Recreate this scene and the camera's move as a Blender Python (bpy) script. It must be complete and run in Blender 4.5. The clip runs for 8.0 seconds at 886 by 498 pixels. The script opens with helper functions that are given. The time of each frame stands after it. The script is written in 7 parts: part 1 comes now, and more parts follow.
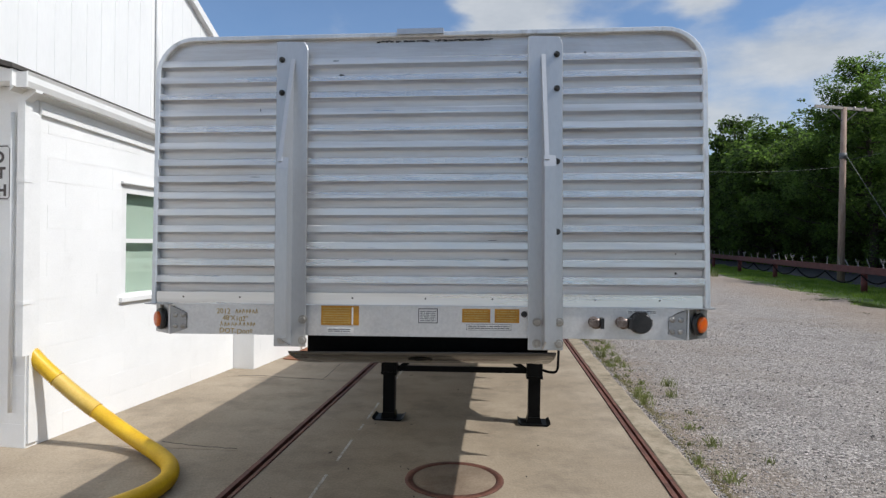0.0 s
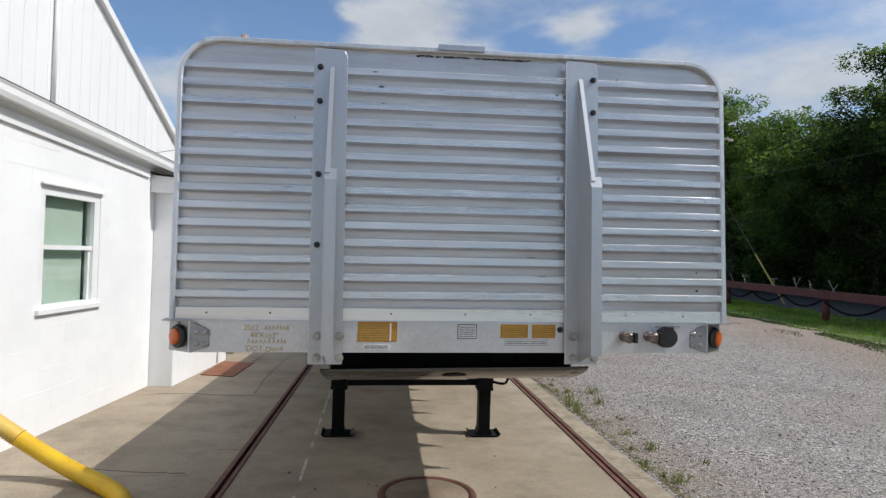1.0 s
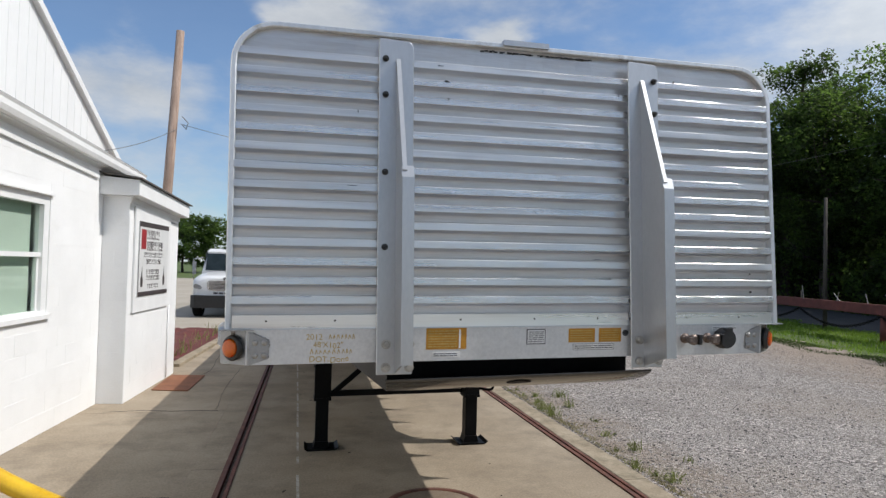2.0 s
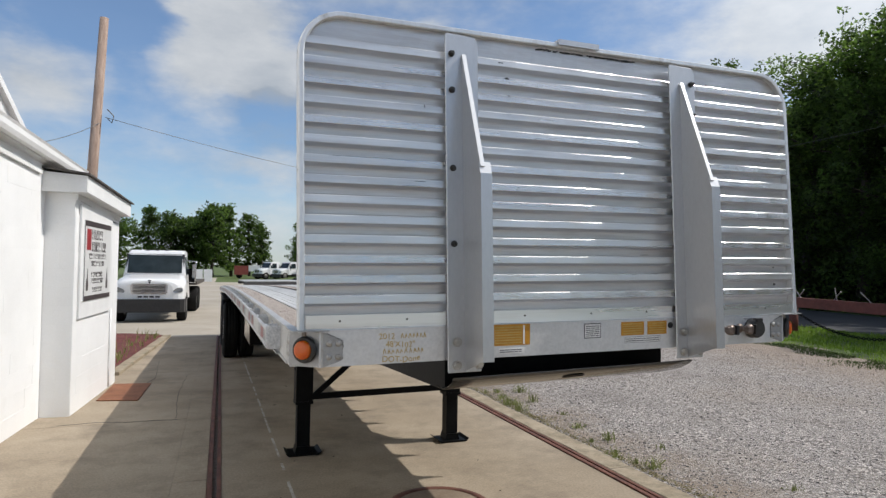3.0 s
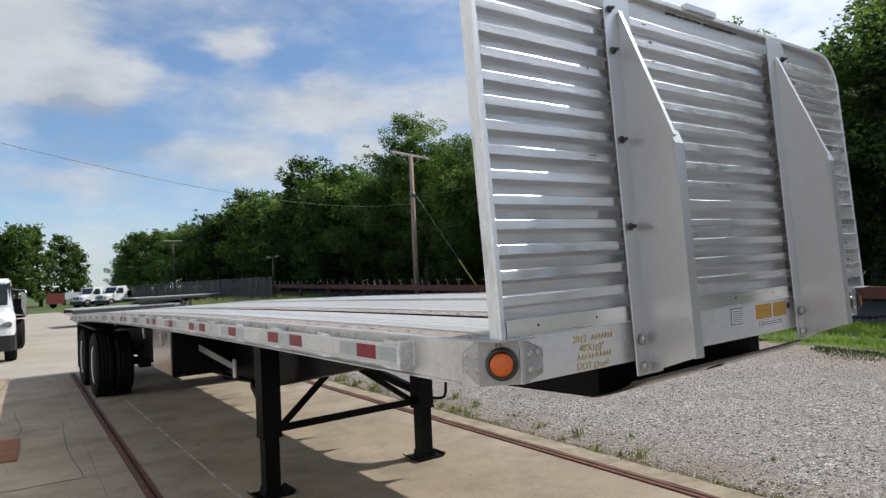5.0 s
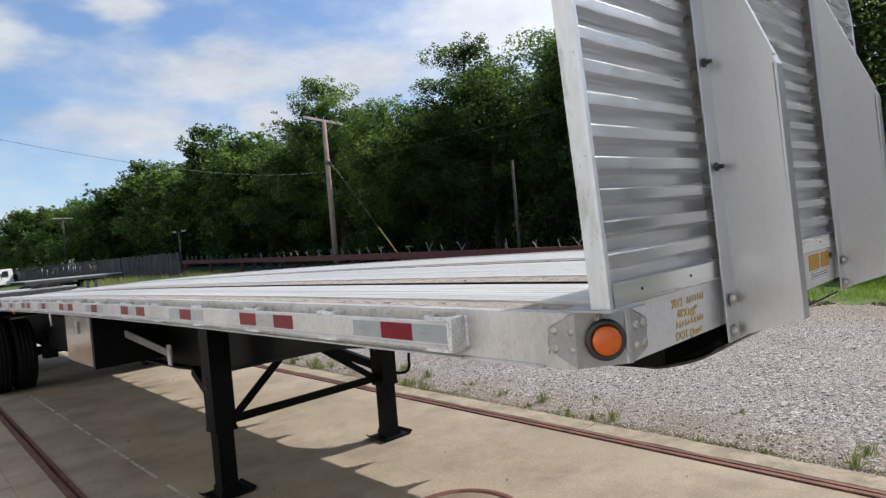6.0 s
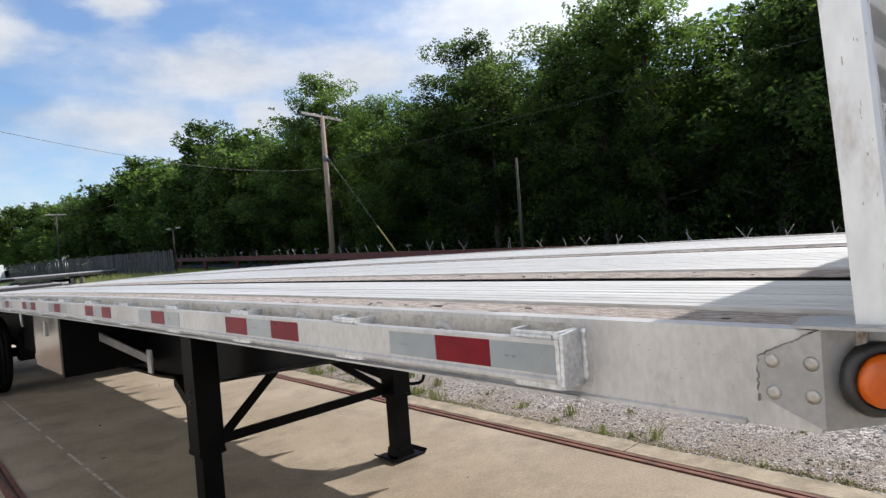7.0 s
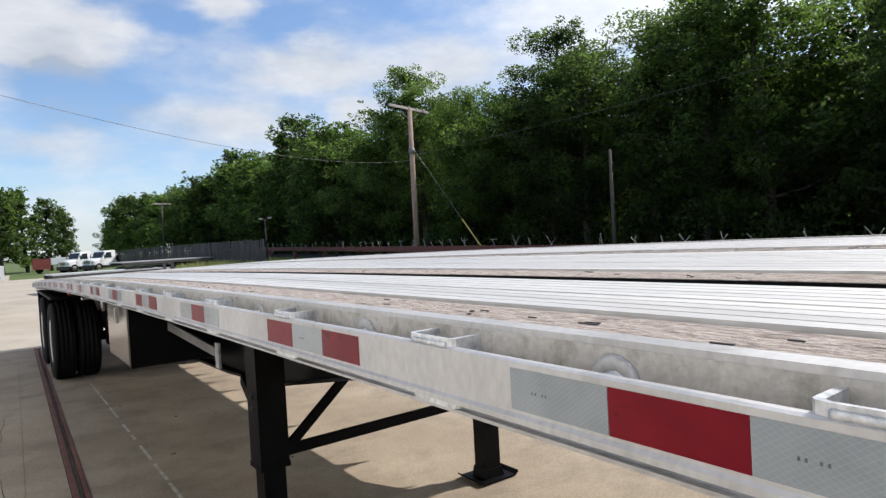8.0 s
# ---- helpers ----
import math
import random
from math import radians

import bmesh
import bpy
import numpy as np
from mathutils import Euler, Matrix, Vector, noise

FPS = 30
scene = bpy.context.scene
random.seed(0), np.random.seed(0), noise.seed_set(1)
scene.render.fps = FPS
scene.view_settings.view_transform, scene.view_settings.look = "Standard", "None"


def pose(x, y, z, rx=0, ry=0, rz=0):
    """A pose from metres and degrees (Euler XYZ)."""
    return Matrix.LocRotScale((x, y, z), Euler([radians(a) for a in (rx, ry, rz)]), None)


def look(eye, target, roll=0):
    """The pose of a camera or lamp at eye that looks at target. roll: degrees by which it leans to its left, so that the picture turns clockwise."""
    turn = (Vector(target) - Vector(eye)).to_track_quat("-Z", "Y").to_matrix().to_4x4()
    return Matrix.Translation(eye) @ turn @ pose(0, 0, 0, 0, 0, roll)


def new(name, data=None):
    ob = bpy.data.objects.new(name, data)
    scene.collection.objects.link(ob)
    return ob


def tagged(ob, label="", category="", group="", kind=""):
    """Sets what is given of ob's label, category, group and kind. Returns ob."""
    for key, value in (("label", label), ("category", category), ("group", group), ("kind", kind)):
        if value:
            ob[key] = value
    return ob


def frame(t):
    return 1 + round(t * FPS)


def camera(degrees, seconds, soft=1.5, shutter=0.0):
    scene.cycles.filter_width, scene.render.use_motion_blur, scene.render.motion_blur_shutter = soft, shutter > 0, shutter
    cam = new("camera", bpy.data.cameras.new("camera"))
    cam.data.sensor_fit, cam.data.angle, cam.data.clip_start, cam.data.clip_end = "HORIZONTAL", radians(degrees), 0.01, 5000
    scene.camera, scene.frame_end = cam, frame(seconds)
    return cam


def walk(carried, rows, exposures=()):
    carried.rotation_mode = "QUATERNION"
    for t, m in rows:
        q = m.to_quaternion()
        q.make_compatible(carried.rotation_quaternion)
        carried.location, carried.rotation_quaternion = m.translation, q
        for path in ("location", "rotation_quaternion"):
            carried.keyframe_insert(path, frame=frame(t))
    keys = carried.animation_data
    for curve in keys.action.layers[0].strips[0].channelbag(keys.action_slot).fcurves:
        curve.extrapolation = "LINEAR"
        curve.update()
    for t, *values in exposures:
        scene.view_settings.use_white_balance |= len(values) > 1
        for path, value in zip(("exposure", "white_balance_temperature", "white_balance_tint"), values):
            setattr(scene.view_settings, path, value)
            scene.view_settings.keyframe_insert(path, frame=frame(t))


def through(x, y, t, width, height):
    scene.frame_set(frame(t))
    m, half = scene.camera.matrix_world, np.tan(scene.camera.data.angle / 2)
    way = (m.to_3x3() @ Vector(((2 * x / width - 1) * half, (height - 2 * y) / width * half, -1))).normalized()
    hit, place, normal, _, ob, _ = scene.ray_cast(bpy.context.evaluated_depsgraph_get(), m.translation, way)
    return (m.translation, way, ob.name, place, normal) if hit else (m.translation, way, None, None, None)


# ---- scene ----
cam = camera(70.6, 8.0, soft=1.4)

PATH = [
    (0, (0.298, -2.705, 1.739), (0.148, -0.711, 1.727), 0.9),
    (0.5, (-0.052, -2.715, 1.723), (0.04, -0.717, 1.739), 1.5),
    (1, (-0.38, -2.699, 1.748), (-0.164, -0.711, 1.777), 1.8),
    (1.2, (-0.49, -2.647, 1.711), (-0.252, -0.662, 1.77), 1.1),
    (2.3, (-1.162, -2.459, 1.722), (-0.548, -0.557, 1.756), 0.7),
    (2.5, (-1.285, -2.447, 1.733), (-0.583, -0.574, 1.744), 0.1),
    (3, (-1.54, -2.295, 1.693), (-0.832, -0.426, 1.753), 0.8),
    (3.5, (-1.805, -2.107, 1.701), (-0.973, -0.29, 1.779), -0.5),
    (4, (-2.112, -1.951, 1.669), (-1.055, -0.256, 1.754), -0.3),
    (4.5, (-2.31, -1.732, 1.671), (-1.138, -0.112, 1.706), -1.0),
    (4.7, (-2.346, -1.589, 1.655), (-1.214, 0.058, 1.717), -2.4),
    (5.8, (-2.451, -0.877, 1.657), (-1.117, 0.614, 1.689), -5.0),
    (6, (-2.445, -0.769, 1.656), (-1.077, 0.689, 1.616), -4.9),
    (6.5, (-2.276, -0.424, 1.616), (-0.929, 1.053, 1.667), -3.8),
    (7, (-2.133, -0.162, 1.609), (-0.756, 1.288, 1.569), -4.4),
    (7.5, (-2.015, 0.126, 1.626), (-0.638, 1.576, 1.682), -3.3),
    (8, (-1.791, 0.348, 1.575), (-0.619, 1.968, 1.536), -3.2),
]
EXPOSURES = [(0.0, -0.41, 6310, 10), (1.2, -0.42, 6340, 10), (3.5, -0.38, 6520, 10), (4.7, -0.33, 6440, 10), (6.0, -0.14, 6450, 11), (8.0, -0.02, 6500, 12)]
walk(cam, [(t, look(eye, target, roll)) for t, eye, target, roll in PATH], EXPOSURES)

# ---------- world and sun ----------
world = bpy.data.worlds.new("sky")
scene.world = world
world.use_nodes = True
wn, wl = world.node_tree.nodes, world.node_tree.links
wn.clear()
SUN = Vector((0.895, -0.175, 1.0)).normalized()
sky = wn.new("ShaderNodeTexSky")
sky.sky_type = "NISHITA"
sky.sun_disc = False
sky.sun_elevation = math.asin(SUN.z)
sky.sun_rotation = math.atan2(SUN.x, SUN.y)
sky.dust_density = 0.2
sky.air_density = 1.0
sky.ozone_density = 3.0
geo = wn.new("ShaderNodeTexCoord")


def wmath(op, a, b, c=None):
    """A maths node of the sky; a, b and c are sockets or numbers."""
    nd = wn.new("ShaderNodeMath")
    nd.operation = op
    for k, v in enumerate((a, b, c)):
        if isinstance(v, (int, float)):
            nd.inputs[k].default_value = v
        elif v is not None:
            wl.new(v, nd.inputs[k])
    return nd.outputs[0]


def wnoise(vector, scale, detail, rough=0.55):
    nd = wn.new("ShaderNodeTexNoise")
    nd.inputs["Scale"].default_value, nd.inputs["Detail"].default_value, nd.inputs["Roughness"].default_value = scale, detail, rough
    wl.new(vector, nd.inputs["Vector"])
    return nd


# broken cloud, flattened towards the horizon, its edges frayed by a finer noise
flat = wn.new("ShaderNodeMapping")
flat.inputs["Scale"].default_value = (1.0, 1.0, 2.2)
flat.inputs["Location"].default_value = (0.35, 0.1, 0.2)
wl.new(geo.outputs["Generated"], flat.inputs["Vector"])
fray = wn.new("ShaderNodeVectorMath")
fray.operation = "MULTIPLY_ADD"
wl.new(wnoise(flat.outputs[0], 9.0, 4).outputs["Color"], fray.inputs[0])
fray.inputs[1].default_value = (0.10, 0.10, 0.06)
wl.new(geo.outputs["Generated"], fray.inputs[2])
shifted = wn.new("ShaderNodeVectorMath")
shifted.operation = "SUBTRACT"
wl.new(fray.outputs[0], shifted.inputs[0])
shifted.inputs[1].default_value = (0.05, 0.05, 0.03)


def puff(az, el, wide, high):
    """A soft cloud body at a bearing and height, in degrees; 1 in its middle, 0 at its rim."""
    mp = wn.new("ShaderNodeMapping")
    mp.vector_type = "TEXTURE"
    a, e = radians(az), radians(el)
    mp.inputs["Location"].default_value = (math.sin(a) * math.cos(e), math.cos(a) * math.cos(e), math.sin(e))
    mp.inputs["Rotation"].default_value = (0, 0, -a)
    mp.inputs["Scale"].default_value = (radians(wide), 0.4, radians(high))
    wl.new(shifted.outputs[0], mp.inputs["Vector"])
    gr = wn.new("ShaderNodeTexGradient")
    gr.gradient_type = "SPHERICAL"
    wl.new(mp.outputs[0], gr.inputs["Vector"])
    return gr.outputs["Fac"]


# bearing, height, half width, half height, density (negative: a blue gap)
CLOUDS = ((6.0, 16.6, 5.5, 3.2, 1.1), (-0.3, 17.2, 5.0, 5.5, 0.95), (2.5, 21.0, 6.0, 2.4, 0.9), (18.1, 20.2, 4.2, 1.5, 0.75),
          (10.8, 18.0, 4.0, 2.0, 0.4), (25.0, 15.3, 8.5, 2.8, 0.75), (17.0, 11.0, 8.0, 2.6, 0.5), (4.0, 8.8, 8.0, 2.4, 0.5),
          (29.2, 11.0, 3.2, 2.2, 0.7), (52.0, 19.5, 11.0, 6.0, 1.2), (39.0, 15.0, 9.0, 3.4, 0.7), (-13.0, 14.0, 6.0, 3.6, 0.8),
          (-18.5, 13.5, 4.0, 3.0, 0.6), (-8.5, 20.0, 6.0, 3.6, -0.9), (-24.0, 20.0, 11.0, 6.0, -0.9), (13.8, 19.3, 3.2, 1.6, -0.5), (22.5, 19.4, 3.6, 1.9, -0.5), (30.0, 21.0, 9.0, 3.0, -0.4))
body_ = wmath("MULTIPLY_ADD", wnoise(flat.outputs[0], 2.6, 6, 0.56).outputs["Fac"], 1.35, -0.40)
for az, el, wide, high, dense in CLOUDS:
    body_ = wmath("MULTIPLY_ADD", puff(az, el, wide, high), dense, body_)
fine_ = wnoise(flat.outputs[0], 8.0, 7, 0.6).outputs["Fac"]
body_ = wmath("MULTIPLY_ADD", wmath("SUBTRACT", fine_, 0.5), 0.9, body_)
# haze thickens towards the horizon and towards the sun
toward = wn.new("ShaderNodeVectorMath")
toward.operation = "DOT_PRODUCT"
wl.new(geo.outputs["Generated"], toward.inputs[0])
toward.inputs[1].default_value = SUN
split = wn.new("ShaderNodeSeparateXYZ")
wl.new(geo.outputs["Generated"], split.inputs[0])
low_ = wmath("MAXIMUM", wmath("MULTIPLY_ADD", split.outputs[2], -3.4, 0.75), 0.0)
glow_ = wmath("MAXIMUM", wmath("MULTIPLY_ADD", toward.outputs["Value"], 2.0, -0.95), 0.0)
body_ = wmath("MULTIPLY_ADD", low_, 0.35, body_)
body_ = wmath("MULTIPLY_ADD", glow_, 0.45, body_)
cover = wn.new("ShaderNodeValToRGB")
cover.color_ramp.interpolation = "EASE"
cover.color_ramp.elements[0].position = 0.0
cover.color_ramp.elements[0].color = (0.10, 0.10, 0.10, 1)
cover.color_ramp.elements[1].position = 0.95
cover.color_ramp.elements[1].color = (0.93, 0.93, 0.93, 1)
wl.new(body_, cover.inputs[0])
# cloud tone: grey-blue undersides, white tops, brighter towards the sun
under = wmath("MULTIPLY_ADD", puff(7.2, 12.6, 7.0, 3.0), -1.0, wmath("MULTIPLY_ADD", fine_, 0.9, 0.18))
under = wmath("MULTIPLY_ADD", puff(4.5, 14.5, 3.0, 3.0), -0.45, under)
tone = wn.new("ShaderNodeValToRGB")
tone.color_ramp.elements[0].position = 0.2
tone.color_ramp.elements[0].color = (3.2, 3.6, 4.1, 1)
tone.color_ramp.elements[1].position = 0.75
tone.color_ramp.elements[1].color = (5.5, 5.7, 5.9, 1)
wl.new(under, tone.inputs[0])
lit = wn.new("ShaderNodeVectorMath")
lit.operation = "SCALE"
wl.new(tone.outputs[0], lit.inputs[0])
wl.new(wmath("MULTIPLY_ADD", glow_, 1.0, 1.0), lit.inputs["Scale"])
blue = wn.new("ShaderNodeMix")
blue.data_type = "RGBA"
blue.blend_type = "MULTIPLY"
blue.inputs["Factor"].default_value = 1.0
wl.new(sky.outputs[0], blue.inputs["A"])
blue.inputs["B"].default_value = (0.84, 1.0, 1.12, 1)
mixc = wn.new("ShaderNodeMix")
mixc.data_type = "RGBA"
wl.new(cover.outputs[0], mixc.inputs["Factor"])
wl.new(blue.outputs["Result"], mixc.inputs["A"])
wl.new(lit.outputs[0], mixc.inputs["B"])
back = wn.new("ShaderNodeBackground")
back.inputs["Strength"].default_value = 0.15
wl.new(mixc.outputs["Result"], back.inputs["Color"])
wout = wn.new("ShaderNodeOutputWorld")
wl.new(back.outputs[0], wout.inputs["Surface"])

sun_data = bpy.data.lights.new("sun", "SUN")
sun_data.energy = 4.9
sun_data.angle = radians(0.55)
sun_data.color = (1.0, 0.955, 0.90)
sun = new("sun", sun_data)
sun.matrix_world = look(SUN * 60, (0, 0, 0))


# ---------- materials ----------
def surf(name, c1, c2, rough=0.6, metal=0.0, scale=6.0, fine=90.0, bump=0.15, stretch=(1, 1, 1), spots=None,
         vary=0.0, island=0.0, spec=0.5, wide=0.45, coat=0.0):
    """Two-scale procedural surface: broad tone between c1 and c2, fine grain in tone and relief, optional stains."""
    m = bpy.data.materials.new(name)
    m.use_nodes = True
    n, l = m.node_tree.nodes, m.node_tree.links
    b = n["Principled BSDF"]
    b.inputs["Roughness"].default_value = rough
    b.inputs["Metallic"].default_value = metal
    b.inputs["Specular IOR Level"].default_value = spec
    b.inputs["Coat Weight"].default_value = coat
    pos = n.new("ShaderNodeNewGeometry")
    mp = n.new("ShaderNodeMapping")
    mp.inputs["Scale"].default_value = stretch
    l.new(pos.outputs["Position"], mp.inputs["Vector"])
    t1 = n.new("ShaderNodeTexNoise")
    t1.inputs["Scale"].default_value = scale
    t1.inputs["Detail"].default_value = 6
    t1.inputs["Roughness"].default_value = 0.62
    t2 = n.new("ShaderNodeTexNoise")
    t2.inputs["Scale"].default_value = fine
    t2.inputs["Detail"].default_value = 3
    for t in (t1, t2):
        l.new(mp.outputs[0], t.inputs["Vector"])
    add = n.new("ShaderNodeMath")
    add.operation = "MULTIPLY_ADD"
    l.new(t2.outputs["Fac"], add.inputs[0])
    add.inputs[1].default_value = wide
    l.new(t1.outputs["Fac"], add.inputs[2])
    sub = n.new("ShaderNodeMath")
    sub.operation = "SUBTRACT"
    l.new(add.outputs[0], sub.inputs[0])
    sub.inputs[1].default_value = wide * 0.5
    last = sub.outputs[0]
    if vary or island:
        if vary:
            info = n.new("ShaderNodeObjectInfo")
            src, amount = info.outputs["Random"], vary
        else:
            src, amount = pos.outputs["Random Per Island"], island
        ma = n.new("ShaderNodeMath")
        ma.operation = "MULTIPLY_ADD"
        l.new(src, ma.inputs[0])
        ma.inputs[1].default_value = amount
        l.new(last, ma.inputs[2])
        sb = n.new("ShaderNodeMath")
        sb.operation = "SUBTRACT"
        l.new(ma.outputs[0], sb.inputs[0])
        sb.inputs[1].default_value = amount * 0.5
        last = sb.outputs[0]
    ramp = n.new("ShaderNodeValToRGB")
    ramp.color_ramp.elements[0].position = 0.3
    ramp.color_ramp.elements[0].color = (*c1, 1)
    ramp.color_ramp.elements[1].position = 0.7
    ramp.color_ramp.elements[1].color = (*c2, 1)
    l.new(last, ramp.inputs[0])
    color = ramp.outputs[0]
    if spots:
        sc, lo, hi, strength, sscale = spots
        t3 = n.new("ShaderNodeTexNoise")
        t3.inputs["Scale"].default_value = sscale
        t3.inputs["Detail"].default_value = 5
        t3.inputs["Roughness"].default_value = 0.7
        l.new(mp.outputs[0], t3.inputs["Vector"])
        mr = n.new("ShaderNodeMapRange")
        mr.inputs["From Min"].default_value = lo
        mr.inputs["From Max"].default_value = hi
        mr.inputs["To Max"].default_value = strength
        l.new(t3.outputs["Fac"], mr.inputs["Value"])
        mx = n.new("ShaderNodeMix")
        mx.data_type = "RGBA"
        l.new(mr.outputs[0], mx.inputs["Factor"])
        l.new(color, mx.inputs["A"])
        mx.inputs["B"].default_value = (*sc, 1)
        color = mx.outputs["Result"]
    l.new(color, b.inputs["Base Color"])
    if metal > 0.3:
        rr = n.new("ShaderNodeMapRange")
        rr.inputs["To Min"].default_value = max(0.05, rough - 0.14)
        rr.inputs["To Max"].default_value = min(1.0, rough + 0.14)
        l.new(t1.outputs["Fac"], rr.inputs["Value"])
        l.new(rr.outputs[0], b.inputs["Roughness"])
    if bump:
        bp = n.new("ShaderNodeBump")
        bp.inputs["Strength"].default_value = bump
        bp.inputs["Distance"].default_value = 0.01
        l.new(sub.outputs[0], bp.inputs["Height"])
        l.new(bp.outputs[0], b.inputs["Normal"])
    return m


M = {}
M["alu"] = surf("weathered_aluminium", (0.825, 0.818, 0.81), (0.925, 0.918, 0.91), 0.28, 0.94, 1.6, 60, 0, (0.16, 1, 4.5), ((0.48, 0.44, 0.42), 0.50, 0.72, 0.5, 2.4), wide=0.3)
# recessed pans: brown stains, plus shade put into a darker base colour
M["alu_pan"] = surf("shaded_stained_aluminium", (0.71, 0.70, 0.692), (0.86, 0.85, 0.842), 0.36, 0.90, 1.6, 60, 0.02, (0.22, 1, 3.5), ((0.47, 0.425, 0.39), 0.49, 0.72, 0.6, 3.2), wide=0.35)
M["alu_post"] = surf("mill_aluminium", (0.44, 0.452, 0.47), (0.53, 0.542, 0.56), 0.36, 0.75, 1.3, 90, 0.02, (1, 1, 0.4), ((0.42, 0.42, 0.43), 0.55, 0.85, 0.35, 2.0), wide=0.35)
M["alu_frame"] = surf("worn_frame_aluminium", (0.52, 0.545, 0.57), (0.68, 0.70, 0.72), 0.40, 0.62, 3.0, 60, 0.05, (1, 1, 0.4), ((0.24, 0.20, 0.17), 0.56, 0.69, 0.6, 9.0), wide=0.5)
M["alu_rail"] = surf("dull_rail_aluminium", (0.39, 0.389, 0.387), (0.56, 0.558, 0.554), 0.47, 0.58, 5.0, 95, 0.12, (1, 0.9, 0.45), ((0.30, 0.28, 0.26), 0.57, 0.70, 0.55, 15.0), wide=0.5)
M["alu_grimy"] = surf("grimy_rail_aluminium", (0.40, 0.385, 0.355), (0.55, 0.535, 0.505), 0.6, 0.3, 6, 110, 0.25, (1, 0.8, 0.7), ((0.24, 0.22, 0.185), 0.50, 0.66, 0.7, 26.0), wide=0.8)
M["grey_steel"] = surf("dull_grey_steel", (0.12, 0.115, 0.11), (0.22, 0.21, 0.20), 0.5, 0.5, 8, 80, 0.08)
M["alu_front"] = surf("pale_front_aluminium", (0.56, 0.565, 0.575), (0.72, 0.725, 0.73), 0.42, 0.6, 2.0, 90, 0.05, (1, 1, 1), ((0.42, 0.41, 0.40), 0.55, 0.76, 0.5, 4.0), wide=0.5)
M["alu_deck"] = surf("bleached_deck_aluminium", (0.43, 0.43, 0.425), (0.64, 0.64, 0.63), 0.5, 0.35, 1.6, 60, 0.05, (6, 0.3, 1), ((0.42, 0.40, 0.37), 0.54, 0.75, 0.6, 3.0), wide=0.7)
M["plate_alu"] = surf("grey_corner_plate", (0.285, 0.29, 0.295), (0.39, 0.395, 0.40), 0.42, 0.6, 6, 90, 0.06, spots=((0.24, 0.235, 0.23), 0.55, 0.72, 0.6, 9), wide=0.5)
M["galv"] = surf("galvanised_steel", (0.42, 0.44, 0.46), (0.74, 0.75, 0.76), 0.42, 0.6, 22, 120, 0.15, wide=0.7)
M["bolt"] = surf("dull_zinc_bolt", (0.30, 0.29, 0.27), (0.46, 0.45, 0.43), 0.4, 0.8, 30, 150, 0.1)
M["dark_bolt"] = surf("dark_steel_bolt", (0.03, 0.03, 0.028), (0.075, 0.072, 0.07), 0.45, 0.6, 40, 150, 0.1)
M["zinc_spray"] = surf("grey_zinc_spray", (0.34, 0.34, 0.335), (0.50, 0.495, 0.485), 0.5, 0.4, 16, 120, 0.1, wide=0.6)
M["weld"] = surf("grey_weld_bead", (0.12, 0.115, 0.11), (0.24, 0.235, 0.225), 0.5, 0.6, 40, 150, 0.1)
M["worn_steel"] = surf("polished_bare_steel", (0.035, 0.032, 0.028), (0.075, 0.068, 0.060), 0.12, 0.25, 3, 60, 0.03, (0.4, 1, 1), ((0.03, 0.028, 0.025), 0.60, 0.72, 0.5, 4), spec=0.8)
M["black"] = surf("black_chassis_paint", (0.003, 0.003, 0.0033), (0.008, 0.008, 0.0083), 0.42, 0.0, 4, 60, 0.12, spots=((0.015, 0.0135, 0.012), 0.60, 0.85, 0.4, 5), spec=0.07)
M["rubber"] = surf("tyre_rubber", (0.004, 0.004, 0.004), (0.009, 0.0088, 0.0085), 0.8, 0.0, 5, 80, 0.15, spots=((0.03, 0.028, 0.025), 0.58, 0.8, 0.3, 6), spec=0.2)
M["wood"] = surf("grey_deck_wood", (0.20, 0.15, 0.125), (0.62, 0.56, 0.51), 0.9, 0.0, 9, 42, 0.9, (14, 2.0, 1), ((0.055, 0.042, 0.034), 0.54, 0.66, 0.8, 10), wide=0.9)
M["amber"] = surf("amber_lens", (0.43, 0.078, 0.002), (0.57, 0.115, 0.003), 0.36, 0.0, 20, 120, 0.1, coat=0.15)
amber_ = M["amber"].node_tree.nodes["Principled BSDF"]
amber_.inputs["Subsurface Weight"].default_value = 0.6
amber_.inputs["Subsurface Radius"].default_value = (1.0, 0.28, 0.02)
amber_.inputs["Subsurface Scale"].default_value = 0.03
M["red_tape"] = surf("red_reflective_tape", (0.13, 0.004, 0.011), (0.185, 0.006, 0.015), 0.30, 0.0, 9, 14, 0.10, (1, 1, 1.8), ((0.06, 0.002, 0.005), 0.57, 0.63, 0.8, 12), spec=0.12)
M["grey_tape"] = surf("silver_reflective_tape", (0.20, 0.232, 0.25), (0.27, 0.302, 0.32), 0.32, 0.0, 6, 30, 0.06, spots=((0.17, 0.175, 0.17), 0.62, 0.75, 0.6, 18), coat=0.2)


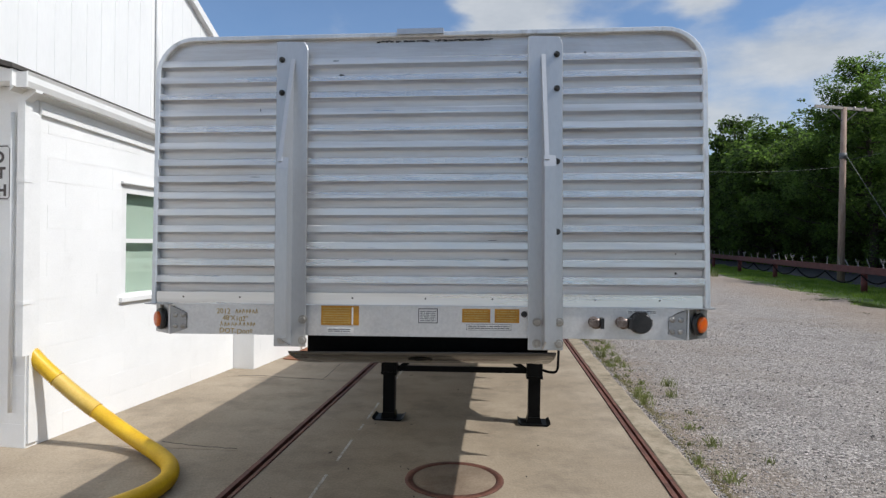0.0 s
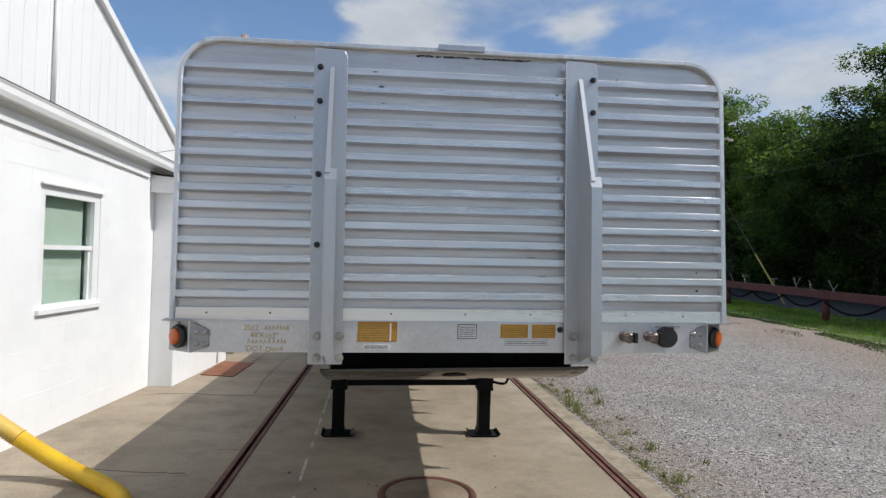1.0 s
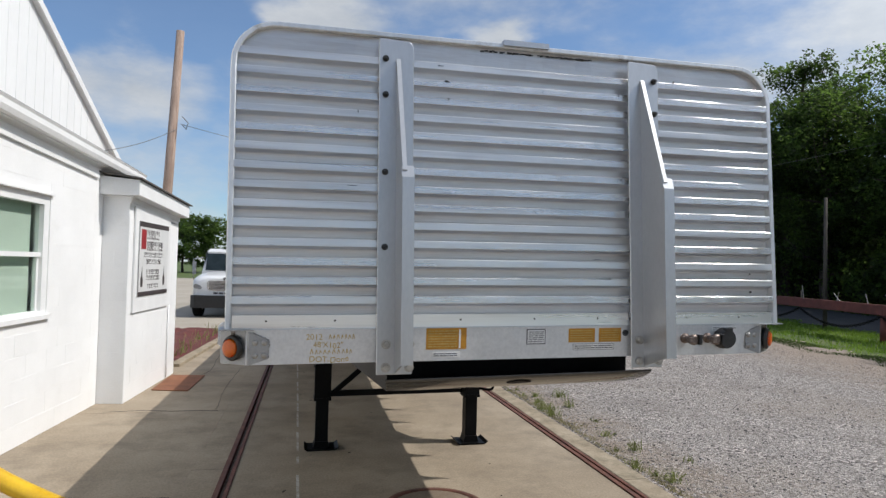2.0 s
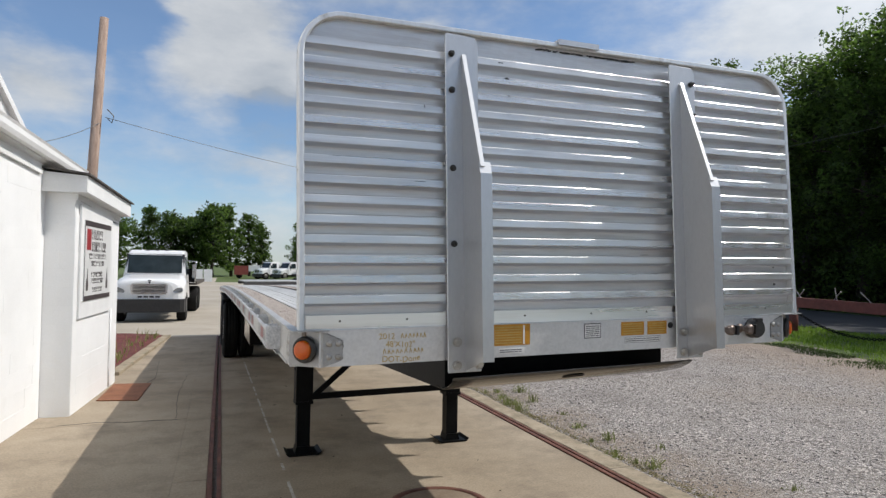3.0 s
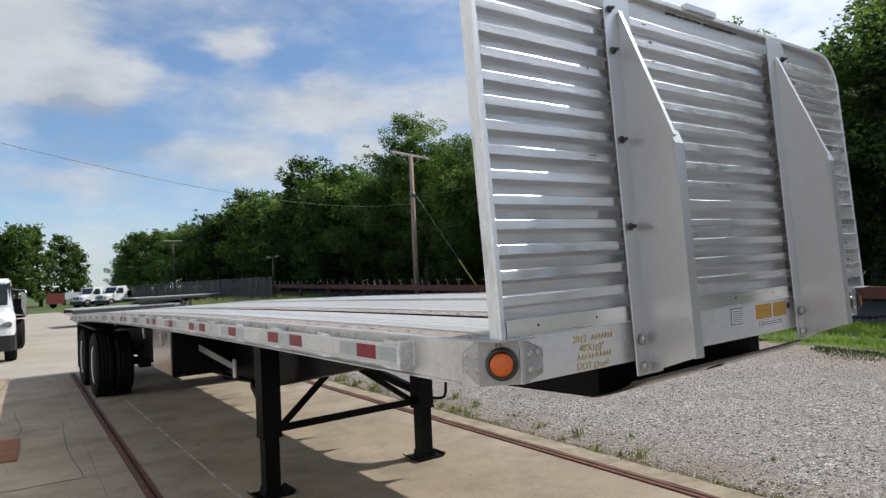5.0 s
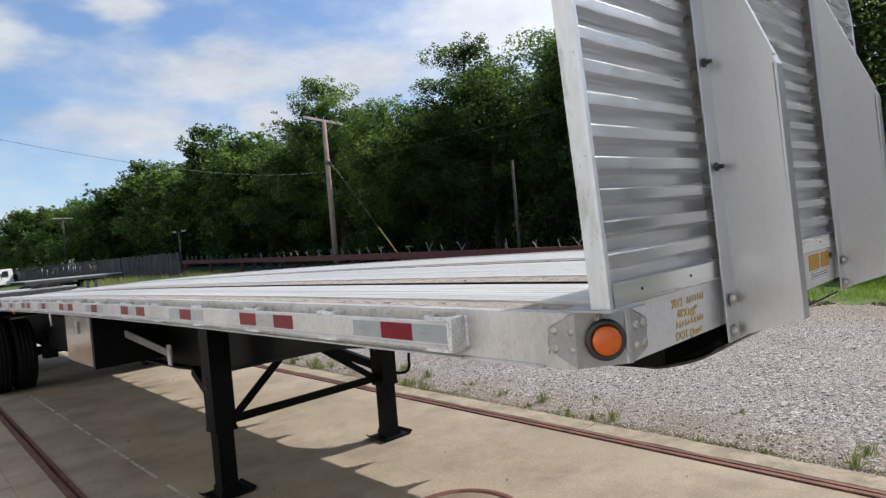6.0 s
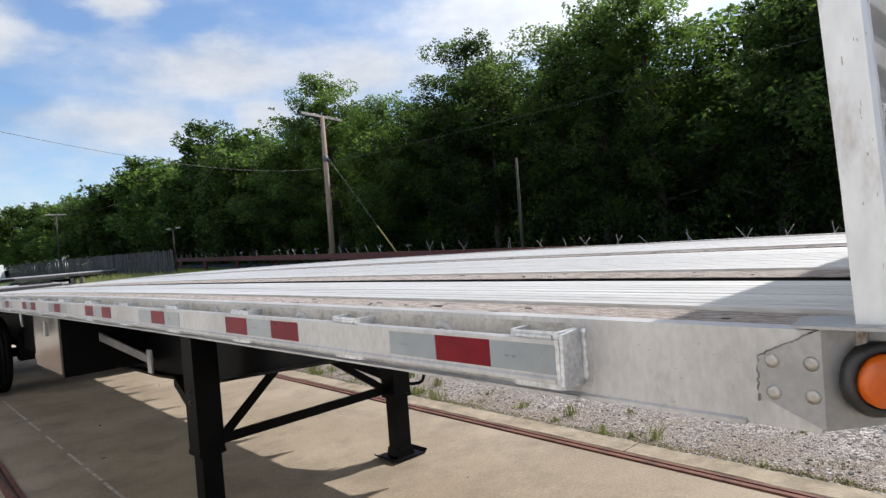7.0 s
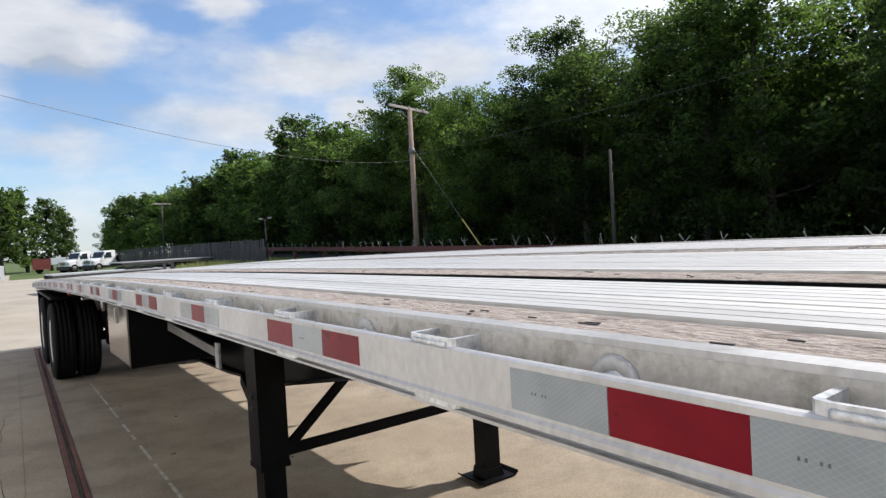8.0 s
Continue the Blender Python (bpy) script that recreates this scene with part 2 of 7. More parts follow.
def hatch(m, pitch, strength, tint):
    """Prints a fine diamond lattice over a tape material."""
    n, l = m.node_tree.nodes, m.node_tree.links
    b = n["Principled BSDF"]
    base = b.inputs["Base Color"].links[0].from_socket
    pos = n.new("ShaderNodeNewGeometry")
    lines = []
    for s in (1, -1):
        dot = n.new("ShaderNodeVectorMath")
        dot.operation = "DOT_PRODUCT"
        l.new(pos.outputs["Position"], dot.inputs[0])
        dot.inputs[1].default_value = (0, 0.8 / pitch, 1.15 * s / pitch)
        pp = n.new("ShaderNodeMath")
        pp.operation = "PINGPONG"
        l.new(dot.outputs["Value"], pp.inputs[0])
        pp.inputs[1].default_value = 0.5
        lt = n.new("ShaderNodeMath")
        lt.operation = "LESS_THAN"
        l.new(pp.outputs[0], lt.inputs[0])
        lt.inputs[1].default_value = 0.085
        lines.append(lt)
    mx = n.new("ShaderNodeMath")
    mx.operation = "MAXIMUM"
    l.new(lines[0].outputs[0], mx.inputs[0])
    l.new(lines[1].outputs[0], mx.inputs[1])
    sc = n.new("ShaderNodeMath")
    sc.operation = "MULTIPLY"
    l.new(mx.outputs[0], sc.inputs[0])
    sc.inputs[1].default_value = strength
    mix = n.new("ShaderNodeMix")
    mix.data_type = "RGBA"
    l.new(sc.outputs[0], mix.inputs["Factor"])
    l.new(base, mix.inputs["A"])
    mix.inputs["B"].default_value = (*tint, 1)
    l.new(mix.outputs["Result"], b.inputs["Base Color"])


hatch(M["grey_tape"], 0.0068, 0.16, (0.46, 0.48, 0.48))
M["tool_metal"] = surf("polished_toolbox_metal", (0.42, 0.40, 0.38), (0.56, 0.54, 0.51), 0.18, 1.0, 3, 50, 0.02)
M["gold"] = surf("faded_amber_decal", (0.34, 0.15, 0.008), (0.50, 0.24, 0.015), 0.5, 0.0, 14, 120, 0.05, (1, 1, 4))
M["white_label"] = surf("white_label", (0.62, 0.62, 0.60), (0.78, 0.78, 0.77), 0.5, 0.0, 15, 150, 0.03)
M["ink"] = surf("grey_label_ink", (0.07, 0.07, 0.08), (0.13, 0.13, 0.14), 0.6, 0.0, 20, 150, 0.02)
M["crayon"] = surf("yellow_paint_marker", (0.36, 0.24, 0.06), (0.52, 0.38, 0.12), 0.6, 0.0, 60, 200, 0.1)
M["brass"] = surf("worn_coupling_metal", (0.10, 0.072, 0.06), (0.26, 0.215, 0.19), 0.42, 0.7, 30, 120, 0.1)
M["plastic"] = surf("black_plastic", (0.012, 0.012, 0.013), (0.025, 0.025, 0.026), 0.42, 0.0, 20, 120, 0.05)
M["conc"] = surf("worn_concrete", (0.250, 0.199, 0.139), (0.396, 0.328, 0.242), 0.88, 0.0, 0.7, 55, 0.35, spots=((0.15, 0.122, 0.090), 0.47, 0.70, 0.62, 1.7), wide=0.6)
M["conc_edge"] = surf("kerb_concrete", (0.25, 0.20, 0.135), (0.40, 0.335, 0.245), 0.9, 0.0, 3.5, 60, 0.6, spots=((0.12, 0.105, 0.06), 0.46, 0.70, 0.75, 5), wide=0.4)
M["conc_dark"] = surf("stained_pit_concrete", (0.15, 0.11, 0.075), (0.25, 0.195, 0.14), 0.9, 0.0, 3, 55, 0.35, spots=((0.12, 0.07, 0.04), 0.5, 0.7, 0.5, 4))
M["joint"] = surf("dark_joint_filler", (0.05, 0.042, 0.035), (0.10, 0.085, 0.07), 0.95, 0.0, 8, 60, 0.3)
M["rust"] = surf("rusted_steel_edge", (0.10, 0.040, 0.028), (0.22, 0.095, 0.065), 0.7, 0.25, 5, 70, 0.4, spots=((0.05, 0.028, 0.024), 0.5, 0.72, 0.7, 7))
M["rust_plate"] = surf("rusted_plate", (0.16, 0.060, 0.028), (0.28, 0.115, 0.055), 0.8, 0.1, 4, 50, 0.35)
M["white_wall"] = surf("white_painted_block", (0.80, 0.80, 0.79), (0.87, 0.87, 0.86), 0.65, 0.0, 1.2, 70, 0.25, spots=((0.60, 0.59, 0.56), 0.62, 0.85, 0.35, 2.2), vary=0.12)
M["white_trim"] = surf("white_trim_paint", (0.76, 0.76, 0.75), (0.84, 0.84, 0.83), 0.5, 0.0, 3, 60, 0.05)
M["white_metal"] = surf("white_ribbed_siding", (0.80, 0.80, 0.79), (0.86, 0.86, 0.85), 0.45, 0.0, 1.2, 30, 0.04, (1, 1, 0.2))
M["shingle"] = surf("dark_roofing", (0.05, 0.045, 0.04), (0.11, 0.10, 0.09), 0.9, 0.0, 6, 50, 0.4)
M["yellow"] = surf("yellow_drain_hose", (0.62, 0.36, 0.012), (0.78, 0.50, 0.02), 0.42, 0.0, 5, 60, 0.05)
M["post_red"] = surf("red_oxide_steel", (0.085, 0.020, 0.017), (0.165, 0.043, 0.034), 0.65, 0.0, 4, 50, 0.3, spots=((0.07, 0.03, 0.024), 0.55, 0.75, 0.6, 6))
M["pole"] = surf("weathered_pole_wood", (0.24, 0.165, 0.125), (0.44, 0.33, 0.265), 0.9, 0.0, 3, 40, 0.5, (6, 6, 0.6))
M["arm_wood"] = surf("bleached_arm_wood", (0.30, 0.27, 0.24), (0.48, 0.44, 0.40), 0.9, 0.0, 3, 40, 0.4, (2, 6, 6))
M["pole_dark"] = surf("dark_pole_wood", (0.05, 0.042, 0.034), (0.10, 0.085, 0.07), 0.9, 0.0, 3, 40, 0.5, (6, 6, 0.6))
M["plank_grey"] = surf("grey_fence_board", (0.055, 0.052, 0.05), (0.105, 0.10, 0.095), 0.9, 0.0, 2, 30, 0.4, (2, 2, 0.5), vary=0.3)
M["wire"] = surf("dull_wire", (0.12, 0.12, 0.12), (0.20, 0.20, 0.20), 0.6, 0.3, 5, 50, 0)
M["pale_steel"] = surf("pale_bare_steel", (0.30, 0.28, 0.26), (0.48, 0.45, 0.42), 0.5, 0.5, 8, 60, 0.1)
M["guy"] = surf("yellow_guy_guard", (0.50, 0.36, 0.08), (0.66, 0.50, 0.14), 0.5, 0.0, 8, 60, 0.05)
M["road"] = surf("dark_asphalt", (0.035, 0.036, 0.040), (0.06, 0.06, 0.064), 0.9, 0.0, 0.8, 40, 0.3)
M["lot"] = surf("pale_lot_concrete", (0.33, 0.29, 0.23), (0.44, 0.39, 0.32), 0.9, 0.0, 0.3, 20, 0.2, spots=((0.24, 0.2, 0.155), 0.55, 0.75, 0.5, 0.8))
M["mulch"] = surf("red_brown_mulch", (0.055, 0.014, 0.013), (0.16, 0.044, 0.036), 0.95, 0.0, 14, 60, 0.9)
M["truck_white"] = surf("white_truck_paint", (0.80, 0.80, 0.79), (0.86, 0.86, 0.85), 0.28, 0.0, 1.5, 40, 0.02, coat=0.5)
M["truck_glass"] = surf("dark_windscreen", (0.012, 0.018, 0.02), (0.03, 0.042, 0.046), 0.08, 0.0, 1.2, 4, 0, spec=0.35)
M["lamp_glass"] = surf("clear_headlamp", (0.20, 0.21, 0.22), (0.40, 0.41, 0.42), 0.12, 0.5, 14, 40, 0.05, coat=0.6)
M["chrome"] = surf("chrome_grille", (0.45, 0.45, 0.45), (0.65, 0.65, 0.64), 0.2, 0.9, 8, 60, 0.02)
M["truck_red"] = surf("faded_red_paint", (0.20, 0.04, 0.03), (0.30, 0.07, 0.05), 0.5, 0.0, 2, 30, 0.03)
M["sign_white"] = surf("sign_white_enamel", (0.66, 0.66, 0.65), (0.74, 0.74, 0.73), 0.35, 0.0, 4, 60, 0.02)
M["sign_dark"] = surf("sign_dark_print", (0.045, 0.035, 0.035), (0.07, 0.055, 0.055), 0.45, 0.0, 6, 60, 0.02)
M["sign_red"] = surf("sign_red_print", (0.26, 0.02, 0.025), (0.36, 0.03, 0.035), 0.45, 0.0, 6, 60, 0.02)
M["worn_paint"] = surf("worn_white_line", (0.42, 0.39, 0.34), (0.62, 0.60, 0.55), 0.85, 0.0, 25, 90, 0.2, spots=((0.34, 0.29, 0.23), 0.42, 0.58, 0.9, 14))
M["bark"] = surf("tree_bark", (0.035, 0.028, 0.022), (0.085, 0.07, 0.055), 0.95, 0.0, 3, 25, 0.6, (4, 4, 0.7))
M["soot"] = surf("black_tar_smear", (0.02, 0.02, 0.02), (0.05, 0.05, 0.05), 0.8, 0.0, 30, 120, 0.1)


def leafy(name, c1, c2, through=0.35, pass_tint=(1, 1, 1)):
    """Foliage: tone by leaf, with light passing through."""
    m = bpy.data.materials.new(name)
    m.use_nodes = True
    n, l = m.node_tree.nodes, m.node_tree.links
    n.clear()
    g = n.new("ShaderNodeNewGeometry")
    info = n.new("ShaderNodeObjectInfo")
    no = n.new("ShaderNodeTexNoise")
    no.inputs["Scale"].default_value = 0.8
    no.inputs["Detail"].default_value = 3
    l.new(g.outputs["Position"], no.inputs["Vector"])
    a = n.new("ShaderNodeMath")
    a.operation = "MULTIPLY_ADD"
    l.new(g.outputs["Random Per Island"], a.inputs[0])
    a.inputs[1].default_value = 0.22
    l.new(no.outputs["Fac"], a.inputs[2])
    a2 = n.new("ShaderNodeMath")
    a2.operation = "MULTIPLY_ADD"
    l.new(info.outputs["Random"], a2.inputs[0])
    a2.inputs[1].default_value = 0.14
    l.new(a.outputs[0], a2.inputs[2])
    r = n.new("ShaderNodeValToRGB")
    r.color_ramp.elements[0].position = 0.50
    r.color_ramp.elements[0].color = (*c1, 1)
    r.color_ramp.elements[1].position = 0.93
    r.color_ramp.elements[1].color = (*c2, 1)
    l.new(a2.outputs[0], r.inputs[0])
    d = n.new("ShaderNodeBsdfPrincipled")
    d.inputs["Roughness"].default_value = 0.55
    d.inputs["Specular IOR Level"].default_value = 0.3
    t = n.new("ShaderNodeBsdfTranslucent")
    l.new(r.outputs[0], d.inputs["Base Color"])
    warm = n.new("ShaderNodeMix")
    warm.data_type = "RGBA"
    warm.blend_type = "MULTIPLY"
    warm.inputs[0].default_value = 1.0
    l.new(r.outputs[0], warm.inputs[6])
    warm.inputs[7].default_value = (*pass_tint, 1)
    l.new(warm.outputs[2], t.inputs["Color"])
    mx = n.new("ShaderNodeMixShader")
    mx.inputs[0].default_value = through
    l.new(d.outputs[0], mx.inputs[1])
    l.new(t.outputs[0], mx.inputs[2])
    o = n.new("ShaderNodeOutputMaterial")
    l.new(mx.outputs[0], o.inputs["Surface"])
    return m


M["leaf"] = leafy("woodland_leaf", (0.009, 0.0145, 0.0065), (0.050, 0.075, 0.028), 0.60, (5.0, 5.5, 2.7))
M["grass"] = leafy("grass_blade", (0.095, 0.175, 0.022), (0.24, 0.345, 0.06), 0.45, (1.4, 1.4, 1.2))
M["turf"] = leafy("thin_turf_blade", (0.14, 0.19, 0.045), (0.30, 0.36, 0.10), 0.4, (1.2, 1.2, 1.1))
M["straw"] = leafy("dry_straw_blade", (0.21, 0.19, 0.085), (0.42, 0.37, 0.20), 0.3)
M["weed"] = leafy("weed_leaf", (0.15, 0.175, 0.05), (0.35, 0.38, 0.14), 0.3)


def stony(name):
    """Crushed stone in two sizes with dark gaps, and tan earth along the kerb and before the verge."""
    m = bpy.data.materials.new(name)
    m.use_nodes = True
    n, l = m.node_tree.nodes, m.node_tree.links
    b = n["Principled BSDF"]
    b.inputs["Roughness"].default_value = 0.92
    g = n.new("ShaderNodeNewGeometry")

    def maths(op, a, b_, c=None):
        nd = n.new("ShaderNodeMath")
        nd.operation = op
        for k, v in enumerate((a, b_, c)):
            if isinstance(v, (int, float)):
                nd.inputs[k].default_value = v
            elif v is not None:
                l.new(v, nd.inputs[k])
        return nd.outputs[0]

    def between(value, lo, hi, top=1.0):
        nd = n.new("ShaderNodeMapRange")
        nd.interpolation_type = "SMOOTHSTEP"
        nd.inputs["From Min"].default_value, nd.inputs["From Max"].default_value, nd.inputs["To Max"].default_value = lo, hi, top
        l.new(value, nd.inputs["Value"])
        return nd.outputs[0]

    def mixed(fac, a, col):
        nd = n.new("ShaderNodeMix")
        nd.data_type = "RGBA"
        l.new(fac, nd.inputs["Factor"])
        l.new(a, nd.inputs["A"])
        if isinstance(col, tuple):
            nd.inputs["B"].default_value = (*col, 1)
        else:
            l.new(col, nd.inputs["B"])
        return nd.outputs["Result"]

    def cells(scale):
        v = n.new("ShaderNodeTexVoronoi")
        v.inputs["Scale"].default_value = scale
        l.new(g.outputs["Position"], v.inputs["Vector"])
        cr = n.new("ShaderNodeValToRGB")
        cr.color_ramp.elements[0].color = (0.120, 0.108, 0.098, 1)
        cr.color_ramp.elements[1].color = (0.90, 0.825, 0.76, 1)
        sp = n.new("ShaderNodeSeparateColor")
        l.new(v.outputs["Color"], sp.inputs[0])
        l.new(sp.outputs[0], cr.inputs[0])
        return v, mixed(between(v.outputs["Distance"], 0.35, 0.8, 0.75), cr.outputs[0], (0.165, 0.138, 0.115))

    def broad(scale, detail):
        t = n.new("ShaderNodeTexNoise")
        t.inputs["Scale"].default_value, t.inputs["Detail"].default_value = scale, detail
        l.new(g.outputs["Position"], t.inputs["Vector"])
        return t.outputs["Fac"]
    v1, fine_c = cells(70.0)
    v2, big_c = cells(34.0)
    col = mixed(between(broad(2.2, 4), 0.35, 0.65), fine_c, big_c)
    # drifts of darker and paler stone, worn along the wheel tracks
    col = mixed(between(broad(0.9, 6), 0.50, 0.68, 0.35), col, (0.25, 0.215, 0.185))
    col = mixed(between(broad(0.35, 6), 0.45, 0.7, 0.45), col, (0.37, 0.31, 0.25))
    sp = n.new("ShaderNodeSeparateXYZ")
    l.new(g.outputs["Position"], sp.inputs[0])
    rough_edge = maths("MULTIPLY_ADD", broad(1.6, 5), 1.6, -0.8)
    off = maths("ADD", maths("MULTIPLY_ADD", sp.outputs[1], -0.0115, sp.outputs[0]), rough_edge)
    near_kerb = maths("SUBTRACT", 1.0, between(off, 1.9, 3.0))
    col = mixed(maths("MULTIPLY", near_kerb, 0.72), col, (0.34, 0.26, 0.185))
    off = maths("ADD", maths("MULTIPLY_ADD", sp.outputs[1], -0.08, sp.outputs[0]), rough_edge)
    col = mixed(between(off, 6.6, 10.0, 0.72), col, (0.40, 0.31, 0.235))
    l.new(col, b.inputs["Base Color"])
    bp = n.new("ShaderNodeBump")
    bp.inputs["Strength"].default_value = 1.0
    bp.inputs["Distance"].default_value = 0.025
    bp.invert = True
    l.new(maths("ADD", v1.outputs["Distance"], v2.outputs["Distance"]), bp.inputs["Height"])
    l.new(bp.outputs[0], b.inputs["Normal"])
    return m


M["gravel"] = stony("crushed_stone")
M["stone"] = surf("loose_stone", (0.12, 0.11, 0.102), (0.50, 0.46, 0.43), 0.9, 0.0, 20, 120, 0.2, island=0.7)


# ---------- mesh helpers ----------
def box(bm, x0, x1, y0, y1, z0, z1, bevel=0.0, ny=1):
    """A box, cut into ny lengths along y, with bevelled edges if asked."""
    made = []
    for x in (x0, x1):
        for k in range(ny + 1):
            for z in (z0, z1):
                made.append(bm.verts.new((x, y0 + (y1 - y0) * k / ny, z)))
    w = 2 * (ny + 1)
    faces = []
    for k in range(ny):
        a, b, c, d = made[2 * k], made[2 * k + 1], made[2 * k + 3], made[2 * k + 2]
        e, f, g, h = (made[w + 2 * k], made[w + 2 * k + 1], made[w + 2 * k + 3], made[w + 2 * k + 2])
        faces += [bm.faces.new(q) for q in ((a, d, c, b), (e, f, g, h), (b, c, g, f), (a, e, h, d))]
    faces.append(bm.faces.new((made[0], made[1], made[w + 1], made[w])))
    faces.append(bm.faces.new((made[2 * ny], made[w + 2 * ny], made[w + 2 * ny + 1], made[2 * ny + 1])))
    if bevel:
        edges = {e for f in faces for e in f.edges if e.is_manifold and e.calc_face_angle(0) > 0.5}
        bmesh.ops.bevel(bm, geom=list(edges), offset=bevel, segments=1, affect="EDGES")
    return bm


def prism(bm, pts, axis, a, b, n=1):
    """Extrudes a closed outline along an axis from a to b. For axis y the outline is (x, z), for x (y, z), for z (x, y)."""
    def place(p, s):
        return {"x": (s, p[0], p[1]), "y": (p[0], s, p[1]), "z": (p[0], p[1], s)}[axis]
    rings = [[bm.verts.new(place(p, a + (b - a) * k / n)) for p in pts] for k in range(n + 1)]
    m = len(pts)
    for r, s in zip(rings, rings[1:]):
        for i in range(m):
            bm.faces.new((r[i], r[(i + 1) % m], s[(i + 1) % m], s[i]))
    bm.faces.new(rings[0][::-1])
    bm.faces.new(rings[-1])
    bmesh.ops.recalc_face_normals(bm, faces=bm.faces[:])
    return bm


def rod(bm, p0, p1, r0, r1=None, seg=12):
    """A round or tapered bar between two points."""
    r1 = r0 if r1 is None else r1
    p0, p1 = Vector(p0), Vector(p1)
    q = (p1 - p0).to_track_quat("Z", "Y").to_matrix()
    rings = []
    for p, r in ((p0, r0), (p1, r1)):
        rings.append([bm.verts.new(p + q @ Vector((r * math.cos(2 * math.pi * k / seg), r * math.sin(2 * math.pi * k / seg), 0))) for k in range(seg)])
    for k in range(seg):
        f = bm.faces.new((rings[0][k], rings[0][(k + 1) % seg], rings[1][(k + 1) % seg], rings[1][k]))
        f.smooth = seg > 6
    bm.faces.new(rings[0][::-1])
    bm.faces.new(rings[1])
    return bm


def bar(bm, p0, p1, w, h):
    """A square-section bar between two points."""
    p0, p1 = Vector(p0), Vector(p1)
    q = (p1 - p0).to_track_quat("Z", "Y").to_matrix()
    rings = [[bm.verts.new(p + q @ Vector((sx * w / 2, sy * h / 2, 0))) for sx, sy in ((-1, -1), (1, -1), (1, 1), (-1, 1))] for p in (p0, p1)]
    for k in range(4):
        bm.faces.new((rings[0][k], rings[0][(k + 1) % 4], rings[1][(k + 1) % 4], rings[1][k]))
    bm.faces.new(rings[0][::-1])
    bm.faces.new(rings[1])
    return bm


def tube(bm, pts, r, seg=8, cap=True):
    """A round tube along a list of points; r a number or one per point."""
    pts = [Vector(p) for p in pts]
    rad = r if isinstance(r, (list, tuple)) else [r] * len(pts)
    rings, side = [], None
    for i, p in enumerate(pts):
        d = (pts[min(i + 1, len(pts) - 1)] - pts[max(i - 1, 0)]).normalized()
        if side is None:
            side = d.orthogonal().normalized()
        side = (side - d * side.dot(d)).normalized()
        up = d.cross(side)
        rings.append([bm.verts.new(p + rad[i] * (math.cos(2 * math.pi * k / seg) * side + math.sin(2 * math.pi * k / seg) * up)) for k in range(seg)])
    for a, b in zip(rings, rings[1:]):
        for k in range(seg):
            f = bm.faces.new((a[k], a[(k + 1) % seg], b[(k + 1) % seg], b[k]))
            f.smooth = True
    if cap:
        bm.faces.new(rings[0][::-1])
        bm.faces.new(rings[-1])
    return bm


def lathe(bm, profile, centre, axis, seg=28):
    """Turns (radius, offset) pairs round an axis, x or y or z."""
    c = Vector(centre)
    def place(r, o, k):
        u, v = r * math.cos(2 * math.pi * k / seg), r * math.sin(2 * math.pi * k / seg)
        return c + Vector({"x": (o, u, v), "y": (u, o, v), "z": (u, v, o)}[axis])
    rings = [[bm.verts.new(place(r, o, k)) for k in range(seg)] for r, o in profile]
    for a, b in zip(rings, rings[1:]):
        for k in range(seg):
            f = bm.faces.new((a[k], a[(k + 1) % seg], b[(k + 1) % seg], b[k]))
            f.smooth = True
    bm.faces.new(rings[0][::-1])
    bm.faces.new(rings[-1])
    bmesh.ops.recalc_face_normals(bm, faces=bm.faces[:])
    return bm


def bolt_head(bm, p, axis, r=0.014, h=0.010):
    d = Vector({"x": (1, 0, 0), "-x": (-1, 0, 0), "y": (0, 1, 0), "-y": (0, -1, 0), "z": (0, 0, 1)}[axis]) if isinstance(axis, str) else Vector(axis)
    p = Vector(p)
    rod(bm, p, p + d * h * 0.4, r * 1.35, r * 1.35, 12)
    rod(bm, p + d * h * 0.4, p + d * h, r, r * 0.8, 6)
    return bm


def root_of(ob):
    while ob.parent:
        ob = ob.parent
    return ob


def mesh_from(name, bm, material, shift=(0, 0, 0)):
    me = bpy.data.meshes.new(name)
    bmesh.ops.translate(bm, vec=-Vector(shift), verts=bm.verts[:])
    bm.to_mesh(me)
    bm.free()
    for m in (material if isinstance(material, (list, tuple)) else [material]):
        me.materials.append(M[m])
    return me


def thing(name, at, label, category, group="", kind=""):
    ob = new(name)
    ob.location = at
    ob.empty_display_size = 0.2
    return tagged(ob, label, category, group, kind)


def part(name, bm, material, parent, label=""):
    """Links a bmesh, drawn in world places, as one mesh under a thing or a part."""
    ob = new(name, mesh_from(name, bm, material, root_of(parent).location))
    ob.parent = parent
    return tagged(ob, label)


def solo(name, bm, material, label, category, kind="", group="", at=(0, 0, 0)):
    """A thing or piece of the setting that is one mesh."""
    ob = new(name, mesh_from(name, bm, material, at))
    ob.location = at
    return tagged(ob, label, category, group, kind)


def B():
    return bmesh.new()


# ---------- the flatbed trailer ----------
TILT = 0.0135      # the body leans: higher on the far side
CAMBER = 0.00142   # the deck falls away towards the rear
SKEW = 0.006       # the trailer stands a little askew in the bay


def settle(co):
    """From the trailer's own drawing to its place: width, height, lean, sag and skew."""
    x, y, z = co
    ax = abs(x)
    x = math.copysign(ax * 1.04 if ax <= 1.19 else 1.2376 + (ax - 1.19) * 0.547, x)
    y += 0.02
    run = max(y, 0.0)
    z = 1.478 + (z - 1.382) * 1.028 + TILT * x - CAMBER * run ** 2
    up = max(z - 1.49, 0.0)
    return Vector((x + SKEW * run - 0.016 * up, y + 0.036 * up, z))


